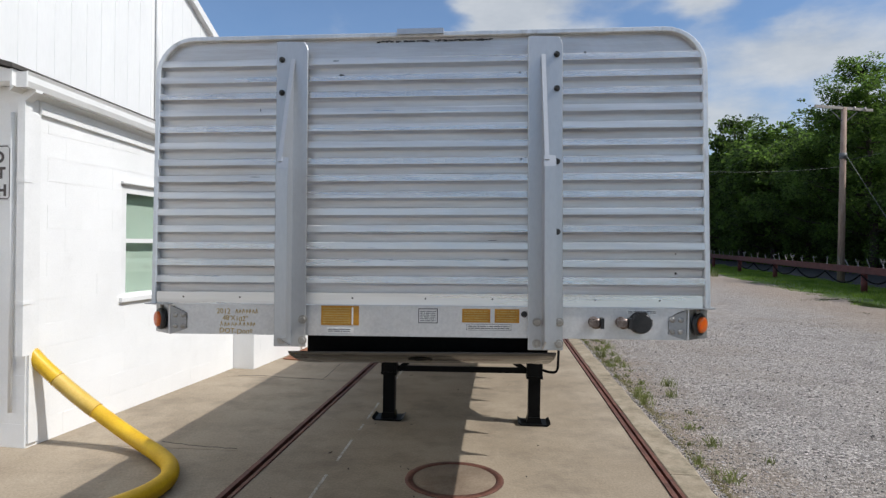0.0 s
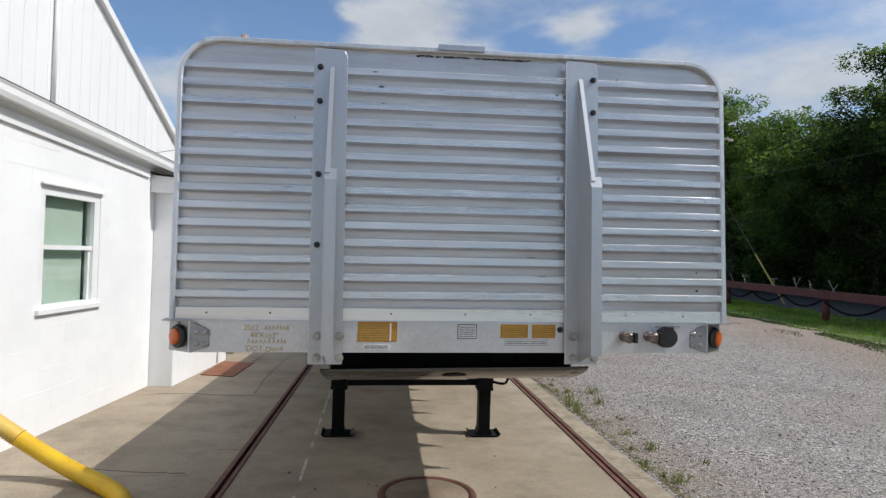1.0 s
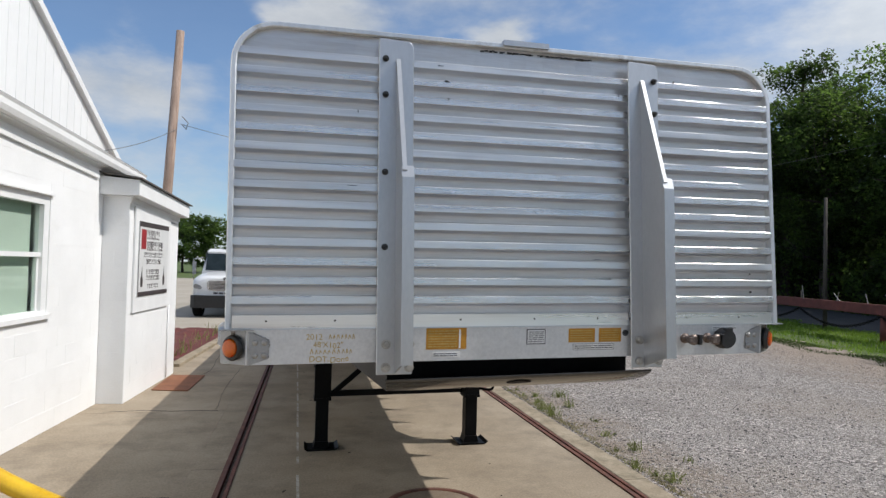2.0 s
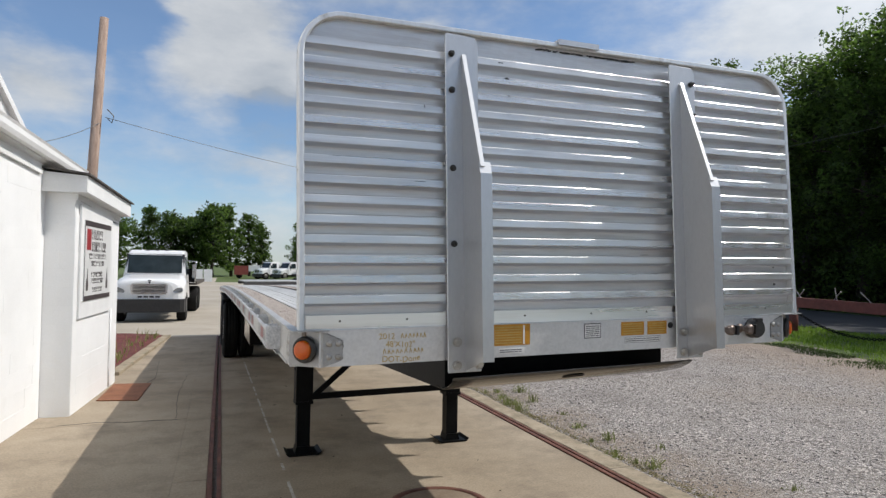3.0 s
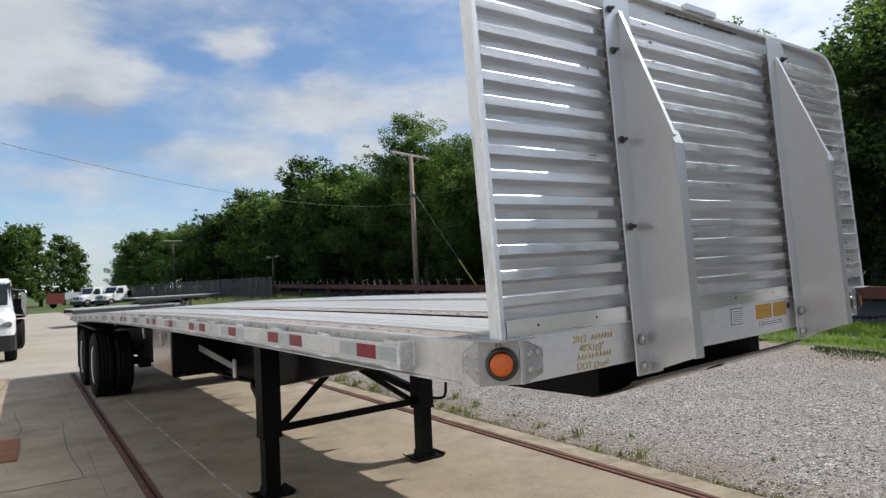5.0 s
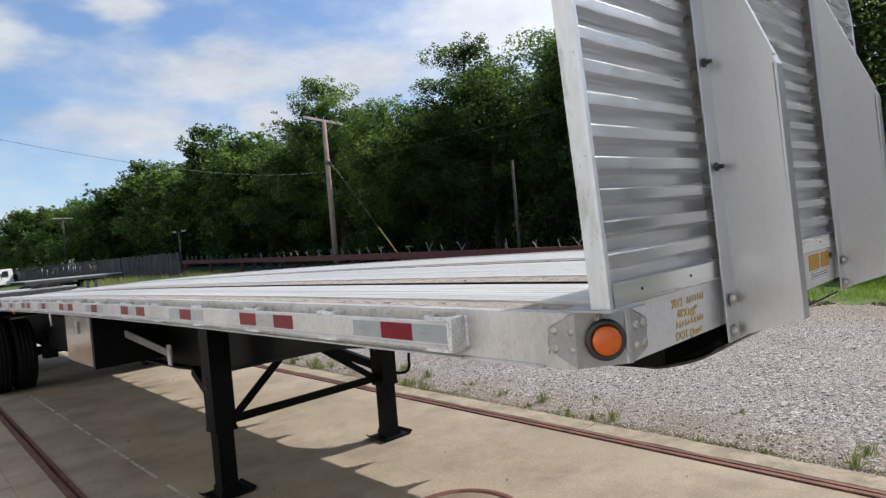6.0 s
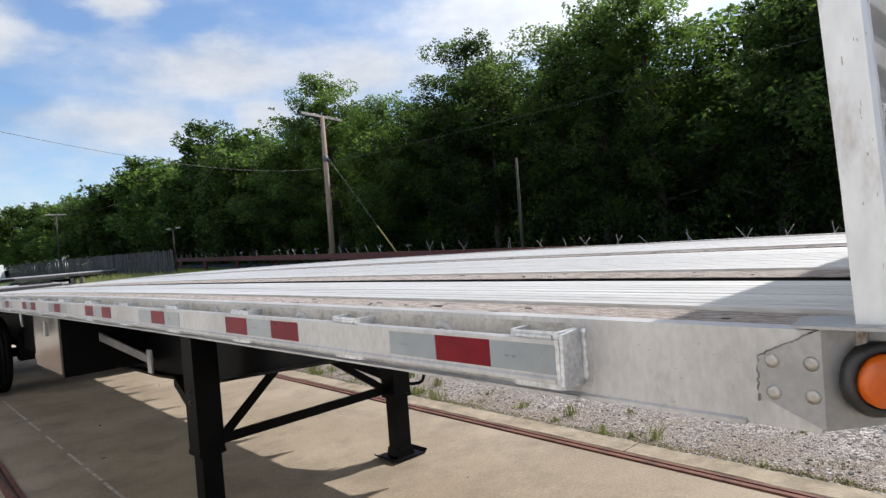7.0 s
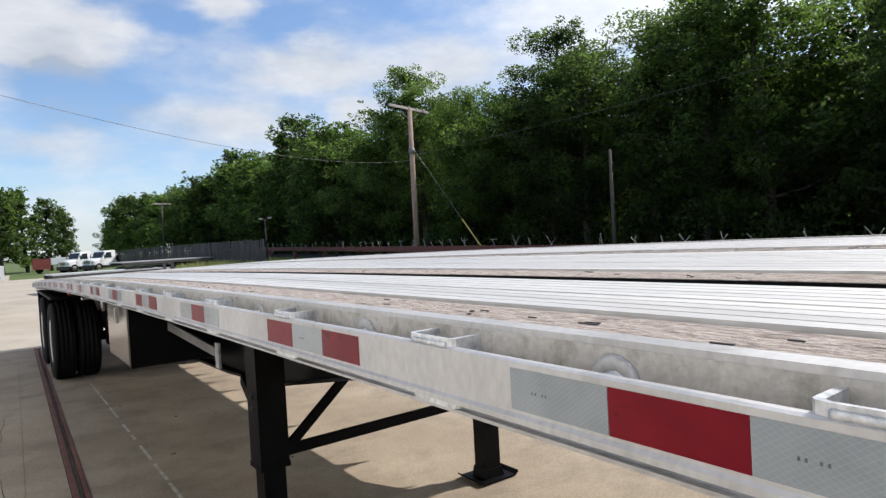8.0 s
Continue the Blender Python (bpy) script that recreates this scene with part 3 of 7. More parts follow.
def body(bm):
    for v in bm.verts:
        v.co = settle(v.co)
    return bm


LEN = 13.65
trailer = thing("flatbed_trailer", (0, 7.0, 0), "long aluminium flatbed trailer with a ribbed bulkhead on landing gear", "trailer")


def bpart(name, bm, material, parent=None, label=""):
    return part(name, body(bm), material, parent or trailer, label)


# bulkhead: corrugated sheet with rounded top corners
BH_T, BH_X, BH_R = 2.556, 1.183, 0.172


def bh_half(z, inset=0.0):
    """Half the bulkhead's width at height z."""
    zc, xc = BH_T - BH_R, BH_X - BH_R
    if z <= zc:
        return BH_X - inset
    r = BH_R - inset
    return xc + math.sqrt(max(0.0, r * r - (z - zc) ** 2))


def bh_back(z):
    """The sheet and its edge channel lean back a little from the posts."""
    return 0.013 + 0.008 * (z - 1.38)


bm = B()
PITCH, TOPZ = 0.0730, 2.451
rows = [(z, 0.0, 1, 0) for z in (2.537, 2.530, 2.518, 2.502, 2.480, TOPZ)]
for k in range(14):
    # a flat bright crest, its underside hollowed back to a darker pan, and a narrow joint above the next crest
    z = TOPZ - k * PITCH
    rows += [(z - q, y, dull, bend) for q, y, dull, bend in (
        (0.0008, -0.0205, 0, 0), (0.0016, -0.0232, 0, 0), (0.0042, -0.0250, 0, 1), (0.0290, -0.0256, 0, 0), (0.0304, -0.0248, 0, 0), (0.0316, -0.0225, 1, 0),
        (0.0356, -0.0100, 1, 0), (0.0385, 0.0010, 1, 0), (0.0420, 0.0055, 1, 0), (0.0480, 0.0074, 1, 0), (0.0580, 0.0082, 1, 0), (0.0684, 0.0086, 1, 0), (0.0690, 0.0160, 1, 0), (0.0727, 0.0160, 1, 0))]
rows += [(1.4255, 0.0, 1, 0)]
prev = None
NX = 60
for z, y, dull, bend in rows:
    h = bh_half(z, 0.0205)
    cur = []
    for k in range(NX + 1):
        x = -h + 0.006 + (2 * h - 0.006) * k / NX
        wave = 0.0011 * math.sin(k * 0.68 + z * 9) + 0.0006 * math.sin(k * 1.64 - z * 23)
        cur.append(bm.verts.new((x, y + bh_back(z) + wave, z - bend * 0.0028 * noise.noise((x * 3.1, z * 37.0, 4.0)))))
    if prev:
        for k in range(NX):
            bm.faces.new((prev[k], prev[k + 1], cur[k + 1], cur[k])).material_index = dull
    prev = cur
bmesh.ops.solidify(bm, geom=bm.faces[:], thickness=-0.003)
bmesh.ops.recalc_face_normals(bm, faces=bm.faces[:])
panel = bpart("bulkhead_panel", bm, "alu", None, "horizontally ribbed aluminium sheet, its recessed pans stained and tinted darker for shade")
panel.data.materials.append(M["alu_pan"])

# rounded frame round the sheet, a folded channel
path = [(-BH_X, 1.372)] + [(-BH_X, 1.372 + (BH_T - BH_R - 1.372) * k / 6) for k in range(1, 7)]
for k in range(1, 9):
    a = math.pi - math.pi / 2 * k / 8
    path.append((-(BH_X - BH_R) + BH_R * math.cos(a), BH_T - BH_R + BH_R * math.sin(a)))
full = [(x + 0.008, z) for x, z in path] + [(-x, z) for x, z in path[::-1]]
bm = B()
rings = []
for i, (x, z) in enumerate(full):
    a, b = full[max(i - 1, 0)], full[min(i + 1, len(full) - 1)]
    d = Vector((b[0] - a[0], 0, b[1] - a[1])).normalized()
    nrm = Vector((-d.z, 0, d.x))
    ring = []
    for o, y in ((0.0, 0.035 + 0.012 * (z - 1.38)), (0.0, bh_back(z) - 0.0215), (-0.004, bh_back(z) - 0.0268), (-0.018, bh_back(z) - 0.0268), (-0.022, bh_back(z) - 0.0240), (-0.022, bh_back(z) + 0.024)):
        ring.append(bm.verts.new(Vector((x, y, z)) + nrm * o))
    rings.append(ring)
for r, s in zip(rings, rings[1:]):
    for k in range(6):
        bm.faces.new((r[k], r[(k + 1) % 6], s[(k + 1) % 6], s[k]))
bm.faces.new(rings[0][::-1])
bm.faces.new(rings[-1])
bmesh.ops.recalc_face_normals(bm, faces=bm.faces[:])
bh_frame = bpart("bulkhead_frame", bm, "alu_frame", None, "rounded aluminium edge channel")
bm = B()
rnd = random.Random(19)
for k in range(22):
    z = 1.42 + 1.05 * rnd.random()
    y = -0.014 + 0.038 * rnd.random()
    for sx in (-1, 1):
        w, h = 0.0006 + 0.001 * rnd.random(), 0.002 + 0.009 * rnd.random() ** 2
        xe = sx * BH_X + (0.008 if sx < 0 else 0.0)
        box(bm, min(xe, xe + sx * 0.0008), max(xe, xe + sx * 0.0008), y, y + w, z, z + h)
tagged(bpart("nicks", bm, "bolt", bh_frame, "dark nicks and scratches"), kind="stuff")
# tar smear and clip under the top edge
bm = B()
random.seed(3)
for k in range(90):
    x = -0.20 + 0.50 * random.random()
    w = 0.004 + 0.012 * random.random()
    z = 2.527 - 0.005 * random.random()
    box(bm, x, x + w, bh_back(z) - 0.0065, bh_back(z) - 0.002, z - 0.002 - 0.003 * random.random(), z)
tagged(bpart("tar_smear", bm, "soot", panel, "black smear under the top edge"), kind="stuff")
bm = box(B(), -0.105, 0.093, -0.018, 0.026, 2.543, 2.566, 0.003)
bpart("top_clip", bm, "alu_post", bh_frame, "flat aluminium clip over the top edge")
bm = B()
for x, z, w, h in ((-0.37, 2.435, 0.045, 0.006), (-0.345, 2.372, 0.035, 0.012), (-0.338, 2.300, 0.009, 0.014), (0.685, 2.452, 0.012, 0.010), (1.045, 1.52, 0.016, 0.016), (1.045, 1.60, 0.008, 0.008), (0.415, 2.37, 0.014, 0.012), (0.42, 2.00, 0.016, 0.012), (0.30, 1.655, 0.07, 0.003), (-0.70, 2.225, 0.005, 0.018), (0.35, 1.575, 0.05, 0.003), (0.24, 2.292, 0.006, 0.008), (-0.72, 1.93, 0.06, 0.003), (-0.6 + 0.02, 1.60, 0.004, 0.004)):
    jag = [(x + w * 0.42 * (0.6 + 0.4 * random.random()) * math.cos(q * 0.785), z + h * 0.45 * (0.5 + 0.5 * random.random()) * math.sin(q * 0.785)) for q in range(8)]
    prism(bm, jag, "y", bh_back(z) - 0.0268, bh_back(z) - 0.0215)
tagged(bpart("dent_marks", bm, "dark_bolt", panel, "dark scuffs and drilled holes"), kind="stuff")

# flat strip at the foot of the sheet
strip = bpart("base_strip", box(B(), -1.150, 1.150, -0.012, 0.004, 1.380, 1.430, 0.002), "alu", None, "flat foot strip with rivets")
for x in (-1.03, -0.78, -0.29, 0.02, 0.30, 0.72, 0.98):
    bpart("rivet", bolt_head(B(), (x, -0.012, 1.408), "-y", 0.0028, 0.003), "dark_bolt", strip)

def rivet_head(bm, p, d, r):
    """A domed rivet."""
    p, d = Vector(p), Vector(d)
    q = d.to_track_quat("Z", "Y").to_matrix()
    rings = []
    for k in range(4):
        a = math.pi / 2 * k / 4
        rings.append([bm.verts.new(p + q @ Vector((r * math.cos(a) * math.cos(2 * math.pi * j / 12), r * math.cos(a) * math.sin(2 * math.pi * j / 12), r * 0.7 * math.sin(a)))) for j in range(12)])
    for a, b in zip(rings, rings[1:]):
        for j in range(12):
            bm.faces.new((a[j], a[(j + 1) % 12], b[(j + 1) % 12], b[j])).smooth = True
    bm.faces.new(rings[-1])
    return bm


# two upright posts with gussets
for side, x0, x1, web, bx in ((-1, -0.622, -0.485, -0.553, -0.597), (1, 0.448, 0.590, 0.505, 0.566)):
    bm = B()
    prism(bm, [(x0, 1.20), (x1, 1.20), (x1, 2.478), (x1 - 0.004, 2.496), (x1 - 0.016, 2.512), (x0 + 0.006, 2.518), (x0, 2.512)], "y", -0.034, -0.028)
    bmesh.ops.bevel(bm, geom=bm.edges[:], offset=0.002, segments=1, affect="EDGES")
    post = bpart("bulkhead_post", bm, "alu_post", None, "upright aluminium post with a tapered gusset")
    # dark strip added to stand for the shade between post and sheet
    bpart("post_shade_strip", box(B(), x0 + 0.034, x1 - 0.034, -0.0278, 0.014, 1.432, 2.46), "grey_steel", post, "dark strip standing for the shade behind the post")
    # tapered web, leaning out to a front flange
    bm = prism(B(), [(-0.033, 2.435), (-0.033, 1.205), (-0.205, 1.265), (-0.20, 1.965)], "x", web, web + 0.006)
    bpart("gusset", bm, "alu_post", post)
    bm = prism(B(), [(-0.034, 2.43), (-0.20, 1.968), (-0.207, 1.972), (-0.041, 2.437)], "x", web - 0.003, web + 0.014)
    bpart("gusset_lip", bm, "alu_post", post)
    bm = B()
    box(bm, web - 0.004, web + 0.040, -0.211, -0.204, 1.262, 1.945, 0.002)
    prism(bm, [(-0.2105, 1.945), (-0.2035, 1.945), (-0.188, 1.985), (-0.195, 1.989)], "x", web - 0.006, web + 0.040)
    bpart("front_flange", bm, "alu_post", post, "narrow folded front flange")
    for z in (2.436, 2.292, 1.985, 1.692):
        bm = bolt_head(B(), (bx, -0.034, z), "-y", 0.0095, 0.012)
        rod(bm, (bx, -0.048, z), (bx, -0.057, z), 0.006, 0.006, 8)
        bpart("bolt", bm, "dark_bolt", post)
    for dx in (0.025, 0.115):
        for z in (1.317, 1.228):
            bpart("bolt", bolt_head(B(), (x0 + dx + 0.01, -0.034, z), "-y", 0.014, 0.012), "bolt", post)

# front rail below the bulkhead
front = bpart("front_rail", box(B(), -1.10, 1.10, -0.004, 0.06, 1.245, 1.376, 0.004), "alu_front", None, "flat aluminium front rail with decals and handwriting")


def decal(name, x0, x1, z0, z1, material, label="", y=-0.0055):
    return bpart(name, box(B(), x0, x1, y, y + 0.002, z0, z1), material, front, label)


def print_bars(x0, x1, z0, z1, n, material="ink", y=-0.0066, seed=1):
    """Unreadable small print: broken bars."""
    rnd = random.Random(seed)
    bm = B()
    h = (z1 - z0) / (2 * n)
    for k in range(n):
        x = x0
        while x < x1 - 0.002:
            w = min(0.006 + 0.022 * rnd.random(), x1 - x)
            z = z1 - (2 * k + 1) * h
            box(bm, x, x + w, y, y + 0.001, z - h * 0.5, z + h * 0.35)
            x += w + 0.003
    return bm


d = decal("warning_decal", -0.426, -0.263, 1.290, 1.374, "gold", "faded amber warning decal")
bpart("small_print", print_bars(-0.418, -0.300, 1.296, 1.368, 7, "ink", seed=4), "crayon", d)
bpart("tear", box(B(), -0.294, -0.287, -0.0068, -0.0056, 1.294, 1.368), "white_label", d)
d = decal("white_decal", -0.400, -0.287, 1.258, 1.280, "white_label", "torn white label")
bpart("small_print", print_bars(-0.395, -0.30, 1.261, 1.277, 2, seed=5), "ink", d)
d = decal("data_plate", -0.010, 0.072, 1.303, 1.366, "ink", "small framed data plate")
bpart("plate_face", box(B(), -0.006, 0.068, -0.0068, -0.0056, 1.307, 1.362), "white_label", d)
bpart("small_print", print_bars(-0.002, 0.064, 1.310, 1.358, 6, y=-0.0078, seed=6), "ink", d)
for x0, x1, s in ((0.174, 0.292, 7), (0.310, 0.412, 8)):
    d = decal("warning_decal", x0, x1, 1.308, 1.366, "gold", "faded amber warning decal")
    bpart("small_print", print_bars(x0 + 0.008, x1 - 0.008, 1.312, 1.362, 5, seed=s), "crayon", d)
d = decal("label_edge", 0.1935, 0.3795, 1.2755, 1.3015, "ink", "thin dark edge of a white label", -0.0050)
d = decal("white_decal", 0.195, 0.378, 1.277, 1.300, "white_label", "white label under the amber decals")
bpart("small_print", print_bars(0.201, 0.372, 1.280, 1.297, 2, seed=9), "ink", d)
d = decal("white_decal", 0.850, 0.972, 1.350, 1.368, "white_label", "narrow white label over the couplings")
bpart("small_print", print_bars(0.854, 0.968, 1.353, 1.365, 2, seed=10), "ink", d)
bpart("rubber_plug", bolt_head(B(), (0.432, -0.004, 1.345), "-y", 0.010, 0.006), "plastic", front)


def lettering(text, size, material, m, parent, spin=None, bold=0.0):
    """Raised flat letters as a mesh part; m places the text's plane."""
    cu = bpy.data.curves.new("letters", "FONT")
    cu.body = text
    cu.size = size
    cu.extrude = 0.0006
    cu.offset = bold
    ob = new("letters", cu)
    me = bpy.data.meshes.new_from_object(ob.evaluated_get(bpy.context.evaluated_depsgraph_get()))
    bpy.data.objects.remove(ob)
    bpy.data.curves.remove(cu)
    if spin:
        for v in me.vertices:
            v.co.z += 0.0
            v.co.y += spin * 0.0025 * math.sin(v.co.x * 55) + 0.0015 * math.sin(v.co.x * 140)
    me.transform(m)
    if parent is front:
        for v in me.vertices:
            v.co = settle(v.co)
    me.transform(Matrix.Translation(-Vector(root_of(parent).location)))
    me.materials.clear()
    me.materials.append(M[material])
    o = new("lettering", me)
    o.parent = parent
    return o


def front_text(text, x, z, size, spin=1):
    return lettering(text, size, "crayon", pose(x, -0.0052, z, 90, 0, 0), front, spin)


front_text("2012", -0.885, 1.334, 0.031)
front_text("48'X102\"", -0.858, 1.305, 0.030)
front_text("DOT-Done", -0.872, 1.250, 0.031)
bm = B()
rnd = random.Random(12)
for x0, x1, z in ((-0.800, -0.700, 1.337), (-0.868, -0.800, 1.281), (-0.786, -0.715, 1.281)):
    x = x0
    while x < x1:
        w, h = 0.008 + 0.006 * rnd.random(), 0.014 + 0.006 * rnd.random()
        bar(bm, (x, -0.0052, z), (x + w * 0.4, -0.0052, z + h), 0.0010, 0.0026)
        bar(bm, (x + w * 0.4, -0.0052, z + h), (x + w * (0.7 + 0.4 * rnd.random()), -0.0052, z + 0.3 * h * rnd.random()), 0.0010, 0.0026)
        x += w + 0.005
tagged(bpart("marker_scrawl", bm, "crayon", front, "yellow paint-marker scrawl"), kind="stuff")

# couplings on the front rail
for k, x in enumerate((0.716, 0.826)):
    bm = lathe(B(), [(0.022, -0.004), (0.022, -0.010), (0.013, -0.014), (0.012, -0.050), (0.022, -0.056), (0.023, -0.074), (0.012, -0.080)], (x, 0, 1.318), "y", 18)
    c = bpart("air_coupling", bm, "brass", front, "worn metal air-line coupling")
    bm = box(B(), x + 0.017, x + 0.030, -0.088, -0.048, 1.298, 1.340, 0.004)
    bpart("coupling_plate", bm, "plastic", c)
    bm = box(B(), x - 0.026, x - 0.004, -0.086, -0.062, 1.306, 1.330, 0.005)
    bpart("coupling_lug", bm, "brass", c)
bm = lathe(B(), [(0.046, -0.004), (0.046, -0.014), (0.042, -0.018), (0.043, -0.040), (0.038, -0.048)], (0.902, 0, 1.316), "y", 20)
box(bm, 0.852, 0.952, -0.014, -0.004, 1.303, 1.329, 0.004)
sock = bpart("electric_socket", bm, "plastic", front, "round black plug socket with a lid")
bpart("lid", box(B(), 0.886, 0.918, -0.056, -0.030, 1.350, 1.364, 0.005), "plastic", sock)
for x in (0.860, 0.944):
    bpart("screw", bolt_head(B(), (x, -0.014, 1.316), "-y", 0.007, 0.006), "bolt", sock)

# chamfered corners with amber marker lamps
for sx in (-1, 1):
    bm = B()
    z0, z1 = 1.232, 1.374
    out = [(sx * 1.018, -0.0085), (sx * 1.088, -0.0085), (sx * 1.1985, 0.070), (sx * 1.1985, 0.150)]
    inn = [(sx * 1.1905, 0.150), (sx * 1.1905, 0.074), (sx * 1.085, -0.001), (sx * 1.018, -0.001)]
    cut = [0.036, 0.006, 0.0, 0.040]
    foot = [0.036, 0.012, 0.014, 0.050]
    lo = [(x, y, z0 + c) for (x, y), c in zip(out + inn, foot + foot[::-1])]
    hi = [(x, y, z1 - c) for (x, y), c in zip(out + inn, cut + cut[::-1])]
    vl, vh = [bm.verts.new(p) for p in lo], [bm.verts.new(p) for p in hi]
    for k in range(8):
        bm.faces.new((vl[k], vl[(k + 1) % 8], vh[(k + 1) % 8], vh[k]))
    for k in range(3):
        bm.faces.new((vl[k], vl[k + 1], vl[6 - k], vl[7 - k]))
        bm.faces.new((vh[k], vh[k + 1], vh[6 - k], vh[7 - k]))
    bmesh.ops.recalc_face_normals(bm, faces=bm.faces[:])
    plate = bpart("corner_plate", bm, "plate_alu", None, "folded grey corner plate with rivets and lamp")
    for x in (1.033, 1.066):
        for z in (1.280, 1.328):
            bpart("bolt", rivet_head(B(), (sx * x, -0.0085, z), (0, -1, 0), 0.0115), "bolt", plate)
    for y in (0.083, 0.131):
        for z in (1.288, 1.330):
            bpart("bolt", rivet_head(B(), (sx * 1.1985, y, z), (sx, 0, 0), 0.0098), "bolt", plate)
    for k in range(4):
        bead = {0: [(sx * 1.018, -0.0075, z0 + 0.038), (sx * 1.018, -0.0075, z1 - 0.038)], 1: [(sx * 1.018, -0.0075, z1 - 0.036), (sx * 1.075, -0.0075, z1 - 0.008)],
                2: [(sx * 1.1975, 0.150, z0 + 0.042), (sx * 1.1975, 0.150, z1 - 0.042)], 3: [(sx * 1.1975, 0.150, z1 - 0.040), (sx * 1.1975, 0.082, z1 - 0.004)]}[k]
        p, q = Vector(bead[0]), Vector(bead[1])
        pts = [p.lerp(q, j / 14) + Vector((rnd.gauss(0, 0.0012), rnd.gauss(0, 0.0012), rnd.gauss(0, 0.0012))) for j in range(15)]
        bpart("weld_bead", tube(B(), pts, [0.0011 + 0.0009 * rnd.random() for _ in pts], 5), "weld", plate)
    # lamp on the chamfer
    n_ = Vector((sx, -1.05, 0)).normalized()
    c0 = Vector((sx * 1.143, 0.026, 1.307))
    m_ = Matrix.Translation(c0) @ n_.to_track_quat("Z", "Y").to_matrix().to_4x4()
    bm = lathe(B(), [(0.046, -0.002), (0.048, 0.009), (0.045, 0.016), (0.036, 0.019), (0.034, 0.011), (0.026, 0.005)], (0, 0, 0), "z", 28)
    bmesh.ops.transform(bm, matrix=m_, verts=bm.verts[:])
    lamp = bpart("marker_lamp", bm, "plastic", plate, "round black rubber grommet of the lamp")
    bm = lathe(B(), [(0.0335, 0.004), (0.0335, 0.022), (0.031, 0.027), (0.022, 0.030), (0.010, 0.0315), (0.004, 0.0318)], (0, 0, 0), "z", 28)
    bmesh.ops.transform(bm, matrix=m_, verts=bm.verts[:])
    bpart("lens", bm, "amber", lamp, "amber plastic lamp lens")
    bm = prism(B(), [(sx * 1.07, -0.040), (sx * 1.20, -0.030), (sx * 1.215, 0.10), (sx * 1.13, 0.11)], "z", 1.3755, 1.3795)
    bpart("cover_plate", bm, "plate_alu", plate, "thin top plate over the corner")

